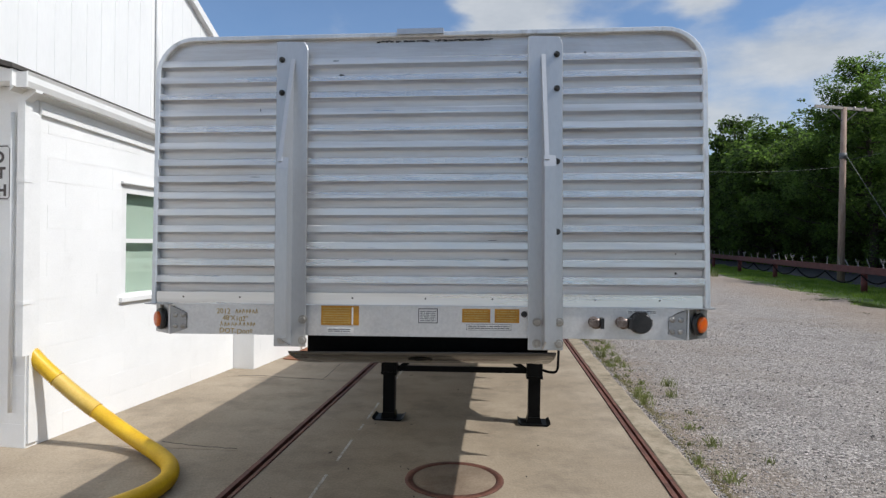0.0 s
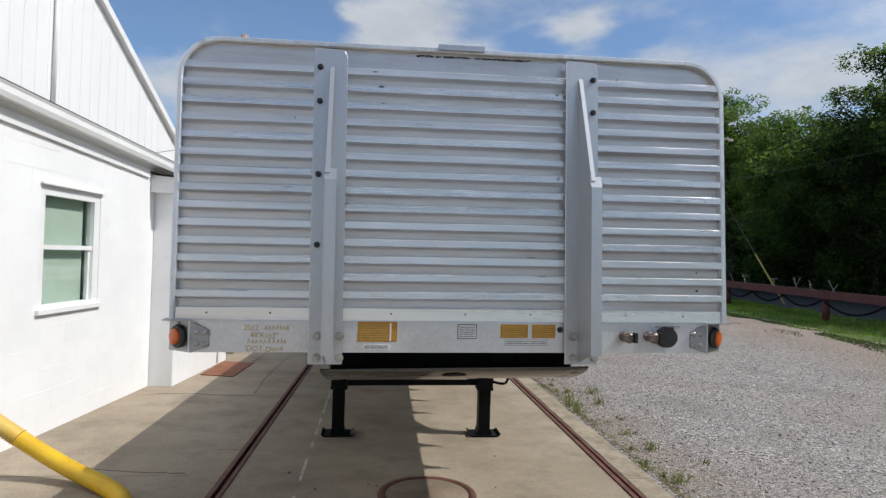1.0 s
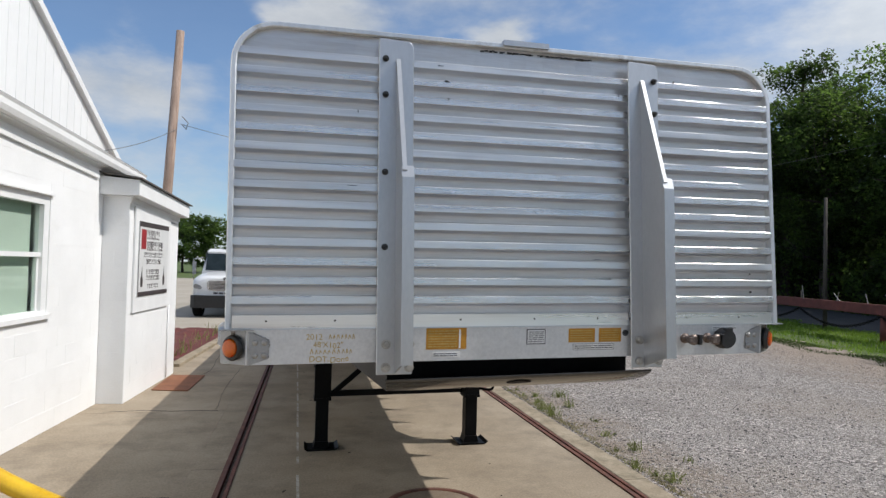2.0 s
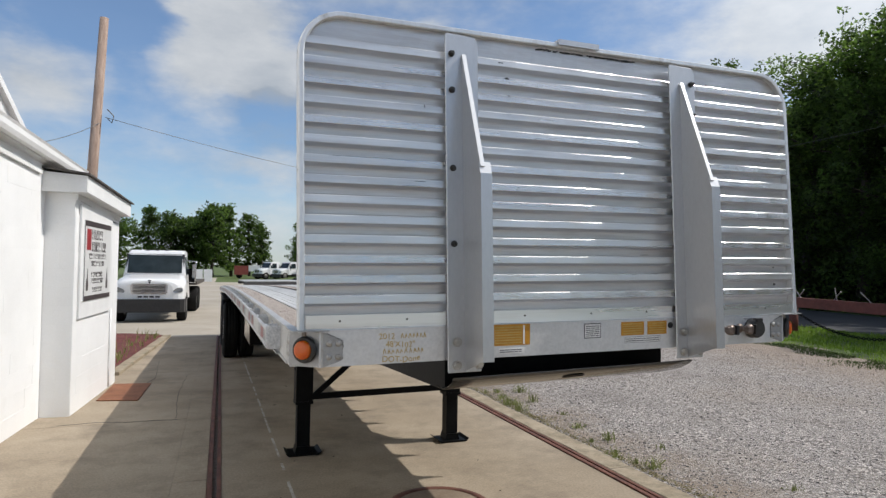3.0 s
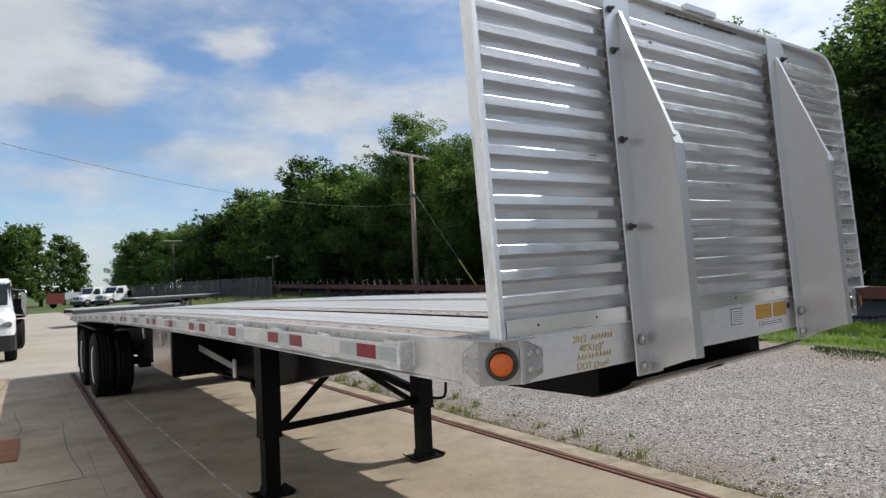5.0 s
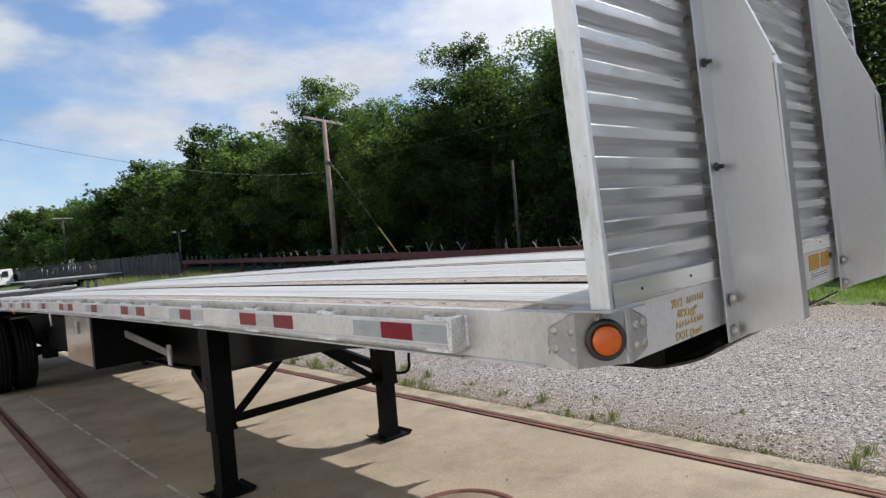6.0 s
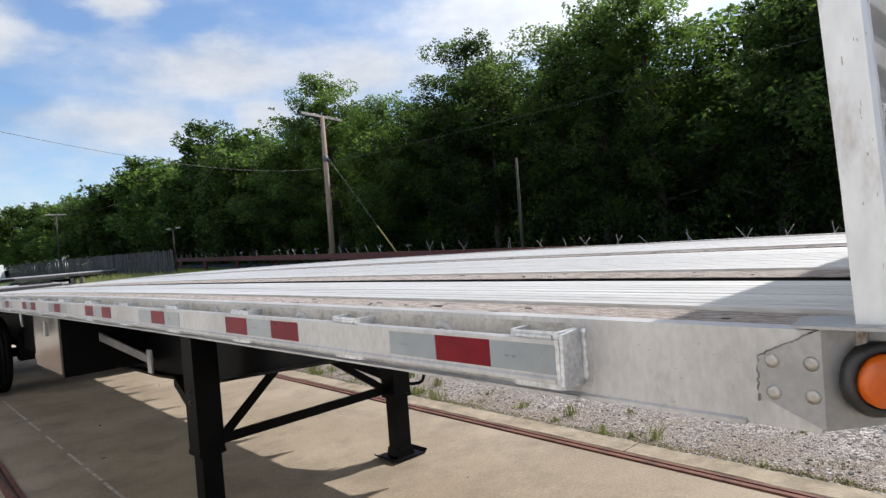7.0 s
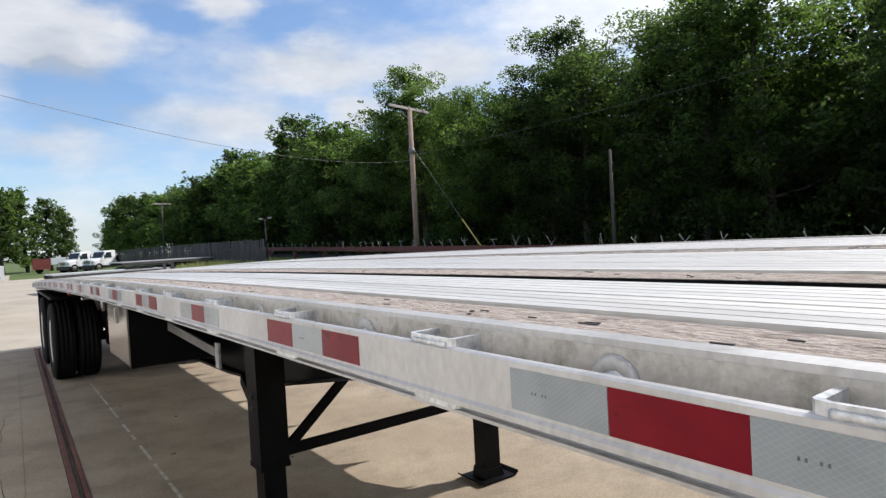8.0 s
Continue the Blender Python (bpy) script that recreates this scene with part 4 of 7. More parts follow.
# side rails, rub rails, pockets and spools
NY = 16
for sx in (-1, 1):
    prof = [(1.190, 1.372), (1.190, 1.248), (1.199, 1.245), (1.199, 1.239), (1.14, 1.239), (1.14, 1.245), (1.184, 1.248), (1.184, 1.366), (1.159, 1.366), (1.159, 1.372)]
    prof2 = [(1.190, 1.372), (1.190, 1.241), (1.14, 1.241), (1.14, 1.247), (1.184, 1.247), (1.184, 1.366), (1.159, 1.366), (1.159, 1.372)]
    bm = prism(B(), [(sx * x, z) for x, z in prof2], "y", 0.076, 0.17)
    prism(bm, [(sx * x, z) for x, z in prof], "y", 0.17, LEN, NY)
    prism(bm, [(sx * 1.1995, 1.2395), (sx * 1.216, 1.2395), (sx * 1.216, 1.2445), (sx * 1.1995, 1.2445)], "y", 0.445, LEN, NY)
    rail = bpart("side_rail", bm, "alu_rail", None, "dull aluminium side rail")
    web_ = [(1.1902, 1.364), (1.1902, 1.250), (1.1925, 1.250), (1.1925, 1.364)]
    bpart("web_face", prism(B(), [(sx * x, z) for x, z in web_], "y", 0.445, LEN - 0.01, NY), "alu_grimy", rail, "grimy web behind the rub rail")
    prof = [(1.287, 1.346), (1.295, 1.344), (1.295, 1.284), (1.302, 1.280), (1.302, 1.273), (1.280, 1.273), (1.280, 1.279), (1.286, 1.284), (1.286, 1.339), (1.272, 1.339), (1.272, 1.346)]
    rub = bpart("rub_rail", prism(B(), [(sx * x, z) for x, z in prof], "y", 0.452, LEN - 0.02, NY), "alu_rail", None, "aluminium rub rail with red and silver tape")
    if sx < 0:
        bm = prism(B(), [(-1.297, 1.270), (-1.192, 1.262), (-1.192, 1.358), (-1.292, 1.354)], "y", 0.436, 0.443)
        box(bm, -1.297, -1.288, 0.4435, 0.4515, 1.274, 1.345, 0.001)
        bpart("end_cap", bm, "galv", rub, "folded end bracket of the rub rail")
        # welds and zinc spray where the end bracket meets the side rail
        rn = random.Random(3)
        pts = [Vector((-1.1925, 0.432 + 0.002 * rn.gauss(0, 1), 1.268 + 0.088 * k / 12)) for k in range(13)]
        bpart("weld_bead", tube(B(), pts, [0.004 + 0.0025 * abs(math.sin(k * 1.9)) for k in range(13)], 7), "galv", rub, "lumpy galvanised weld")
        ring = [(0.435, 1.258), (0.424, 1.258), (0.418, 1.272), (0.4155, 1.29), (0.418, 1.31), (0.415, 1.33), (0.419, 1.348), (0.427, 1.357), (0.435, 1.36)]
        bpart("zinc_patch", prism(B(), [(y, z) for y, z in ring], "x", -1.1912, -1.1902), "zinc_spray", rub, "sprayed zinc patch round the weld")
    # tape: groups of three, first silver-red-silver, then red-silver-red
    for g in range(16):
        y0 = 0.452 + 0.835 * g
        for k in range(3):
            red = (k == 1) == (g % 2 == 0)
            a, b = y0 + 0.1485 * k, y0 + 0.1485 * (k + 1)
            if b > LEN - 0.1 or sx > 0 and g > 3:
                continue
            bm = box(B(), sx * 1.2965 if sx > 0 else -1.2965, sx * 1.2945, a, b - 0.001, 1.288, 1.337)
            bpart("tape", bm, "red_tape" if red else "grey_tape", rub, "red reflective tape" if red else "silver reflective tape")
            if sx < 0 and g < 4 and not red:
                ink_ = B()
                for q in range(5):
                    yy_ = (a + b) / 2 + 0.035 - 0.0055 * q
                    if q != 2:
                        box(ink_, -1.2969, -1.2964, yy_, yy_ + 0.0022, 1.310, 1.3132)
                tagged(bpart("print_bars", ink_, "ink", rub, "tiny dark print on the tape"), kind="stuff")
    k = 0
    y = 0.500
    while y < LEN - 0.3:
        if sx < 0 or y < 3:
            w, th = 0.056, 0.009
            z0, z1 = 1.262, 1.357
            # a U of thick plate, corners rounded, open towards the side rail
            out = [(1.190, y - w), (1.274, y - w), (1.283, y - w + 0.004), (1.287, y - w + 0.013), (1.287, y + w - 0.013), (1.283, y + w - 0.004), (1.274, y + w), (1.190, y + w)]
            inn = [(1.190, y + w - th), (1.272, y + w - th), (1.278, y + w - th - 0.006), (1.278, y - w + th + 0.006), (1.272, y - w + th), (1.190, y - w + th)]
            bm = prism(B(), [(sx * px, py) for px, py in out + inn], "z", z0, z1)
            bmesh.ops.recalc_face_normals(bm, faces=bm.faces[:])
            pocket = bpart("stake_pocket", bm, "galv", rub, "open rectangular stake pocket")
            if y < 4:
                rn = random.Random(int(y * 100))
                pts = [Vector((sx * 1.288, y - w + 0.015 + (2 * w - 0.03) * k / 22, 1.3485)) for k in range(23)]
                bpart("weld_bead", tube(B(), pts, [0.0035 + 0.0012 * (k % 2) + 0.0005 * rn.random() for k in range(23)], 7), "galv", pocket, "scaly weld along the rub rail")
            bm = lathe(B(), [(0.034, 0.0), (0.034, 0.006), (0.016, 0.012), (0.016, 0.085), (0.022, 0.094)], (0, 0, 0), "x", 14)
            bmesh.ops.transform(bm, matrix=Matrix.Translation((sx * 1.191, y + 0.2825, 1.322)) @ (Matrix.Diagonal((sx, 1, 1, 1))), verts=bm.verts[:])
            bmesh.ops.recalc_face_normals(bm, faces=bm.faces[:])
            spool = bpart("pipe_spool", bm, "galv", rub, "round welded pipe spool")
            if sx < 0 and y < 4:
                rn = random.Random(int(y * 77))
                ring = [Vector((-1.195, y + 0.2825 + 0.024 * math.cos(k * 0.262), 1.322 + 0.024 * math.sin(k * 0.262))) for k in range(25)]
                bpart("weld_bead", tube(B(), ring, [0.0095 + 0.0028 * rn.random() for _ in ring], 7), "zinc_spray", spool, "lumpy grey weld round the spool")
        y += 0.575

# scuffs on the near side rail
bm = B()
rnd = random.Random(44)
for k in range(44):
    y = 0.17 + 0.24 * rnd.random() if k < 18 else 0.5 + 5 * rnd.random()
    z = 1.345 - 0.03 * rnd.random() if k % 3 else 1.25 + 0.1 * rnd.random()
    ln, ht = 0.002 + 0.004 * rnd.random(), 0.0008 + 0.0016 * rnd.random()
    box(bm, -1.1908, -1.1898, y, y + ln, z, z + ht)
tagged(bpart("scuffs", bm, "bolt", None, "small dark scuffs on the rail"), kind="stuff")

# deck: ribbed aluminium planks and timber nailing strips
def ribbed(x0, x1, z, n):
    """Outline of an aluminium plank with n shallow ribs."""
    top = []
    w = (x1 - x0) / n
    for k in range(n):
        a = x0 + k * w
        top += [(a, z), (a + w * 0.83, z), (a + w * 0.85, z - 0.010), (a + w * 0.98, z - 0.010)]
    return [(x0, z - 0.03)] + top + [(x1, z - 0.005), (x1, z - 0.03)]


for x0, x1, n in ((-1.026, -0.870, 4), (-0.862, -0.664, 5), (-0.395, -0.178, 5), (-0.172, 0.045, 5), (0.051, 0.266, 5), (0.460, 0.655, 5), (0.661, 0.855, 5), (0.861, 1.026, 4)):
    bm = prism(B(), ribbed(x0, x1, 1.373, n), "y", 0.03, LEN - 0.03, NY)
    bpart("deck_plank", bm, "alu_deck", None, "ribbed aluminium deck plank, sun-bleached")
for x0, x1 in ((-1.155, -1.032), (-0.541, -0.400), (0.388, 0.455), (1.032, 1.155)):
    y = 0.03
    while y < LEN - 0.1:
        b = min(y + 3.6, LEN - 0.03)
        strip_ = bpart("timber_strip", box(B(), x0, x1, y, b - 0.004, 1.335, 1.367 + (0.001 if y > 1 else 0), 0.003, 4), "wood", None, "grey weathered timber nailing strip")
        rnd = random.Random(int(x0 * 1000 + y * 10))
        bm = B()
        for k in range(16):
            ys_ = y + 0.1 + (b - y - 0.2) * rnd.random()
            x = x0 + 0.02 + rnd.random() * (x1 - x0 - 0.04)
            w = 0.0008 + 0.0012 * rnd.random()
            ln = 0.006 + 0.030 * rnd.random() ** 2
            bar(bm, (x, ys_, 1.3672), (x + rnd.gauss(0, 0.002), ys_ + ln, 1.3672), 2 * w, 0.0025)
        for k in range(2):
            ys_ = y + 0.3 + (b - y - 0.5) * (k + 0.5) / 2
            for dx in (0.035, 0.06):
                lathe(bm, [(0.001, 0.0006), (0.0042, 0.0006), (0.0045, -0.002)], (x0 + dx, ys_ + dx, 1.3682), "z", 10)
        tagged(bpart("splits", bm, "soot", strip_, "dark splits and nail holes"), kind="stuff")
        y = b
for x0, x1 in ((-0.660, -0.545), (0.270, 0.384)):
    # track floor and far wall are black, for the shade inside the gap
    bm = box(B(), x0, x1, 0.03, LEN - 0.03, 1.305, 1.315, 0, NY)
    box(bm, x1 - 0.004, x1, 0.03, LEN - 0.03, 1.3155, 1.366, 0, NY)
    track = bpart("chain_track", bm, "black", None, "recessed track between planks, coloured black for its shade")
    bpart("track_bar", box(B(), x0 + 0.030, x1 - 0.022, 0.03, LEN - 0.03, 1.3155, 1.361, 0, NY), "grey_steel", track, "dull grey bar lying in the track")
    bpart("track_edge", box(B(), x0 + 0.014, x0 + 0.020, 0.03, LEN - 0.03, 1.3155, 1.367, 0, NY), "alu_rail", track, "thin bare aluminium edge")
bpart("tail_rail", box(B(), -1.19, 1.19, LEN - 0.03, LEN + 0.03, 1.235, 1.372, 0.004), "alu_rail", None, "rear rail across the deck")
for x in (0.82, 0.96):
    bm = B()
    bar(bm, (x, 13.3, 1.36), (x, 13.34, 1.50), 0.05, 0.05)
    bpart("short_stake", bm, "dark_bolt", None, "short dark stake standing in the deck")

# underside: coupler plate, main beams, cross members
def tip(bm):
    """The coupler leans with the body."""
    for v in bm.verts:
        v.co.z += (TILT + 0.010) * v.co.x
        v.co.y -= 0.008 * (v.co.x + 0.55)
    return bm


bm = prism(B(), [(-0.566, 0.262), (-0.60, 0.6), (-0.68, 1.40), (0.68, 1.40), (0.60, 0.6), (0.572, 0.262)], "z", 1.178, 1.190)
coupler = part("coupler_plate", tip(bm), "black", trailer, "black coupler plate under the neck")
# the plate's front edge is turned forwards and up to the feet of the posts
bm = B()
prev = None
for y, z, xa, xb in ((0.300, 1.1775, -0.572, 0.576), (0.262, 1.1772, -0.566, 0.572), (0.248, 1.1790, -0.565, 0.571), (0.230, 1.1832, -0.567, 0.573), (0.170, 1.2005, -0.577, 0.579), (0.103, 1.2245, -0.588, 0.586), (0.060, 1.2470, -0.597, 0.590), (0.042, 1.2620, -0.600, 0.592)):
    cur = [bm.verts.new((xa + (xb - xa) * k / 12, y + 0.0012 * math.sin(k * 2.3 + y * 30), z)) for k in range(13)]
    if prev:
        for k in range(12):
            bm.faces.new((prev[k], prev[k + 1], cur[k + 1], cur[k])).smooth = True
    prev = cur
bmesh.ops.recalc_face_normals(bm, faces=bm.faces[:])
if sum((f.normal.z for f in bm.faces)) > 0:
    bmesh.ops.reverse_faces(bm, faces=bm.faces[:])
bmesh.ops.solidify(bm, geom=bm.faces[:], thickness=0.007)
lip = part("coupler_lip", tip(bm), "worn_steel", coupler, "polished bare steel lip turned up at the front")
# flat black oval stands in for an oval opening in the lip
bm = B()
bm.faces.new([bm.verts.new((-0.008 + 0.056 * math.cos(k * 0.314), 0.105 - 0.030 * math.sin(k * 0.314), 1.2225 + 0.0108 * math.sin(k * 0.314))) for k in range(20)])
bmesh.ops.solidify(bm, geom=bm.faces[:], thickness=0.003)
part("slot_oval", tip(bm), "black", lip, "flat black oval standing for a slot in the lip")
part("nose_sheet", tip(box(B(), -0.566, 0.572, 0.232, 0.238, 1.190, 1.336)), "black", coupler)
for sx in (-1, 1):
    bm = prism(B(), [(sx * 0.560, 0.2385), (sx * 0.567, 0.2385), (sx * 0.68, 1.39), (sx * 0.673, 1.39)], "z", 1.191, 1.334)
    part("side_plate", tip(bm), "black", coupler)
for sx in (-1, 1):
    bm = B()
    x = sx * 0.50 + 0.02
    low = [(1.2, 1.19), (2.2, 1.10), (3.0, 0.95), (3.7, 0.815), (4.6, 0.76), (8.0, 0.70), (LEN - 0.3, 0.58)]
    top = [(LEN - 0.3, 1.05), (10.0, 1.18), (6.0, 1.27), (1.2, 1.32)]
    prism(bm, low + top, "x", x - 0.006, x + 0.006)
    for (ya, za), (yb, zb) in zip(low, low[1:]):
        prism(bm, [(ya, za), (yb, zb), (yb, zb - 0.016), (ya, za - 0.016)], "x", x - 0.07, x + 0.07)
    part("main_beam", bm, "black", trailer, "black steel main beam, deeper behind the neck")
for k in range(20):
    y = 1.5 + 0.6 * k
    bm = B()
    box(bm, -1.18, 1.18, y, y + 0.006, 1.235, 1.333)
    box(bm, -1.18, 1.18, y - 0.03, y + 0.03, 1.230, 1.236)
    bpart("cross_member", bm, "black")

# landing gear
def landing():
    gear = part("landing_gear", bar(B(), (-0.62, 3.53, 0.497), (0.70, 3.53, 0.512), 0.03, 0.055), "black", trailer, "black braced landing gear")
    for x in (-0.682, 0.752):
        bm = box(B(), x - 0.075, x + 0.075, 3.425, 3.575, 0.45, 1.32, 0.008)
        box(bm, x - 0.079, x + 0.079, 3.421, 3.579, 0.45, 0.475, 0.004)
        part("leg", bm, "black", gear)
        bm = box(B(), x - 0.058, x + 0.058, 3.442, 3.558, 0.05, 0.54, 0.006)
        part("inner_leg", bm, "black", gear)
        bm = B()
        prism(bm, [(x - 0.155, 0.028), (x - 0.13, 0.006), (x + 0.13, 0.006), (x + 0.155, 0.028), (x + 0.155, 0.036), (x + 0.125, 0.016), (x - 0.125, 0.016), (x - 0.155, 0.036)], "y", 3.38, 3.62)
        prism(bm, [(x - 0.075, 0.016), (x + 0.075, 0.016), (x + 0.06, 0.075), (x - 0.06, 0.075)], "y", 3.43, 3.57)
        part("foot", bm, "black", gear, "dished black foot plate")
        for z in (0.76, 0.82):
            part("bolt", bolt_head(B(), (x - 0.075, 3.50, z), "-x", 0.012, 0.012), "dark_bolt", gear)
    part("brace", bar(B(), (-0.60, 3.53, 0.485), (-0.165, 3.53, 0.862), 0.028, 0.048), "black", gear)
    part("brace", bar(B(), (0.69, 3.53, 0.500), (0.165, 3.53, 0.862), 0.028, 0.048), "black", gear)
    for x, z in ((-0.155, 0.90), (0.16, 0.90)):
        part("brace_bracket", box(B(), x - 0.035, x + 0.035, 3.49, 3.57, z - 0.045, z + 0.09, 0.006), "black", gear)
    part("brace", bar(B(), (-0.66, 3.57, 0.60), (-0.56, 4.22, 0.77), 0.05, 0.07), "black", gear)
    part("brace", bar(B(), (0.74, 3.57, 0.60), (0.58, 4.22, 0.77), 0.05, 0.07), "black", gear)
    crank = [(0.82, 3.47, 0.535), (0.88, 3.45, 0.520), (0.93, 3.435, 0.518), (0.958, 3.43, 0.530), (0.972, 3.425, 0.565), (0.976, 3.42, 0.74)]
    part("crank_handle", tube(B(), crank, 0.013, 8), "black", gear, "bent black crank handle")


landing()

# cross beam carrying the braces
part("cross_beam", box(B(), -0.47, 0.51, 3.48, 3.58, 0.97, 1.09, 0.006), "black", trailer)

# toolbox, side brace and tank under the deck
bm = box(B(), -1.06, -0.50, 5.02, 5.92, 0.80, 1.26, 0.012)
tool = part("toolbox", bm, "black", trailer, "black steel toolbox with a polished door")
part("door", box(B(), -1.068, -1.060, 5.05, 5.89, 0.82, 1.23, 0.004), "tool_metal", tool, "polished metal toolbox door")
part("latch", box(B(), -1.08, -1.068, 5.42, 5.48, 1.08, 1.19, 0.004), "bolt", tool)
part("side_brace", bar(B(), (-1.13, 5.52, 1.325), (-0.57, 4.66, 0.865), 0.02, 0.055), "grey_steel", trailer, "grey diagonal brace")
part("brace_tab", box(B(), -0.60, -0.585, 4.60, 4.68, 0.78, 0.95, 0.003), "galv", trailer)
bm = lathe(B(), [(0.06, -0.30), (0.12, -0.28), (0.13, -0.22), (0.13, 0.22), (0.12, 0.28), (0.06, 0.30)], (0.0, 7.2, 0.86), "x", 20)
part("air_tank", bm, "black", trailer, "round black air tank")
bm = tube(B(), [(-0.95, 7.1, 1.24), (-0.95, 7.1, 1.12), (-0.94, 7.12, 1.05)], 0.014, 8)
part("hanging_strap", bm, "galv", trailer)
# ratchet brackets hanging from the far rail
for k in range(15):
    y = 2.3 + 0.61 * k
    bm = prism(B(), [(y - 0.07, 1.36), (y + 0.07, 1.36), (y + 0.02, 1.24), (y + 0.008, 1.10), (y - 0.008, 1.10), (y - 0.02, 1.24)], "x", 1.255, 1.267)
    rod(bm, (1.18, y, 1.24), (1.29, y, 1.24), 0.03, 0.03, 10)
    for v in bm.verts:
        v.co.x += SKEW * v.co.y
        v.co.z -= CAMBER * v.co.y ** 2
    part("strap_winch", bm, "galv", trailer, "strap winch with a hanging lever")

# axles and wheels
def wheel(x0, x1, y, r, parent):
    w = x1 - x0
    c = ((x0 + x1) / 2, y, r)
    h = w / 2
    prof = [(r * 0.56, -h * 0.80), (r * 0.66, -h), (r * 0.90, -h), (r * 0.985, -h * 0.82)]
    for k in range(4):
        a, b = -h * 0.80 + k * h * 0.40, -h * 0.80 + (k + 1) * h * 0.40
        prof += [(r, a + 0.004), (r, b - 0.012), (r - 0.014, b - 0.010), (r - 0.014, b + 0.002)]
    prof += [(r * 0.985, h * 0.84), (r * 0.90, h), (r * 0.66, h), (r * 0.56, h * 0.80)]
    wh = part("wheel", lathe(B(), [(r * 0.2, -h * 0.55), (r * 0.50, -h * 0.6), (r * 0.57, -h * 0.9), (r * 0.57, h * 0.9), (r * 0.50, h * 0.6), (r * 0.2, h * 0.55)], c, "x", 28), "white_trim", parent, "white steel rim")
    part("tyre", lathe(B(), prof, c, "x", 44), "rubber", wh, "black grooved truck tyre")
    part("hub", lathe(B(), [(r * 0.19, -h * 0.9), (r * 0.22, -h * 0.6), (r * 0.22, h * 0.6), (r * 0.19, h * 0.9)], c, "x", 16), "black", wh)
    return wh


for y in (9.97, 11.62):
    ax = part("axle", rod(B(), (-0.83, y, 0.50), (0.97, y, 0.50), 0.065), "black", trailer, "black axle with dual wheels")
    for x0, x1 in ((-1.215, -0.965), (-0.935, -0.685), (0.805, 1.055), (1.085, 1.335)):
        wheel(x0, x1, y, 0.50, ax)
    for sx in (-1, 1):
        bm = box(B(), sx * 0.55 - 0.05, sx * 0.55 + 0.05, y - 0.45, y + 0.45, 0.60, 0.66, 0.01)
        box(bm, sx * 0.55 - 0.08, sx * 0.55 + 0.08, y - 0.62, y - 0.40, 0.44, 0.76, 0.01)
        part("spring_hanger", bm, "black", ax)
        bm = lathe(B(), [(0.10, -0.07), (0.115, -0.03), (0.115, 0.05), (0.10, 0.08)], (sx * 0.34, y - 0.26, 0.60), "y", 16)
        part("brake_chamber", bm, "black", ax)
bm = box(B(), -1.22, -0.62, 9.45, 12.3, 1.06, 1.085, 0.004)
part("fender", bm, "black", trailer, "flat black guard above the wheels")
part("mud_flap", box(B(), -1.20, -0.66, 12.4, 12.415, 0.25, 1.05, 0.002), "rubber", trailer, "black rubber mud flap")
bm = lathe(B(), [(0.025, 0.0), (0.028, -0.014), (0.018, -0.022)], (-1.14, 7.9, 1.21), "x", 14)
part("side_lamp", bm, "amber", trailer, "small amber side lamp")
part("hanger_plate", box(B(), -0.60, -0.56, 8.2, 9.2, 0.62, 1.05, 0.01), "black", trailer)


# ---------- ground ----------
def smooth(a, b, x):
    t = min(1.0, max(0.0, (x - a) / (b - a)))
    return t * t * (3 - 2 * t)


def fence_x(y):
    return 14.2 + 0.08 * (y - 11)


def ground_z(x, y):
    """The yard is level by the trailer and climbs gently along the fence."""
    rise = 0.012 * (max(-20.0, min(y, 70.0)) - 11) * smooth(4, 12, x)
    return -0.035 + rise + 0.012 * noise.noise((x * 0.6, y * 0.6, 0)) * smooth(1.9, 3.0, abs(x))


def spread(edges):
    out = []
    for (a, b, n) in edges:
        out += [a + (b - a) * k / n for k in range(n)]
    return out + [edges[-1][1]]


xs = spread([(-900, -120, 4), (-120, -20, 6), (-20, -4, 8), (-4, 16, 60), (16, 40, 24), (40, 140, 8), (140, 900, 4)])
ys = spread([(-900, -80, 4), (-80, -8, 12), (-8, 30, 90), (30, 80, 30), (80, 200, 10), (200, 900, 4)])
verts = [(x, y, ground_z(x, y)) for y in ys for x in xs]
W = len(xs)
faces, mats = [], []
for j in range(len(ys) - 1):
    for i in range(W - 1):
        faces.append((j * W + i, j * W + i + 1, (j + 1) * W + i + 1, (j + 1) * W + i))
        x, y = (xs[i] + xs[i + 1]) / 2, (ys[j] + ys[j + 1]) / 2
        f = fence_x(y)
        mats.append(1 if x > f - 2.3 - 0.9 * smooth(9, 3, y) + 0.6 * noise.noise((x, y, 5.0)) or (y > 60) else 0)
me = bpy.data.meshes.new("ground")
me.from_pydata(verts, [], faces)
M["turf"] = surf("mown_turf", (0.045, 0.075, 0.014), (0.11, 0.15, 0.035), 0.95, 0.0, 1.5, 60, 0.8, spots=((0.20, 0.17, 0.11), 0.56, 0.75, 0.7, 0.9))
me.materials.append(M["gravel"])
me.materials.append(M["turf"])
me.polygons.foreach_set("material_index", mats)
tagged(new("ground", me), "grey crushed-stone yard running out into turf", "ground", kind="structure")

def lane(bm):
    """The bay and its edges run a little askew to the trailer."""
    for v in bm.verts:
        v.co.x += (0.0173 - 0.0033 * v.co.x) * v.co.y
    return bm


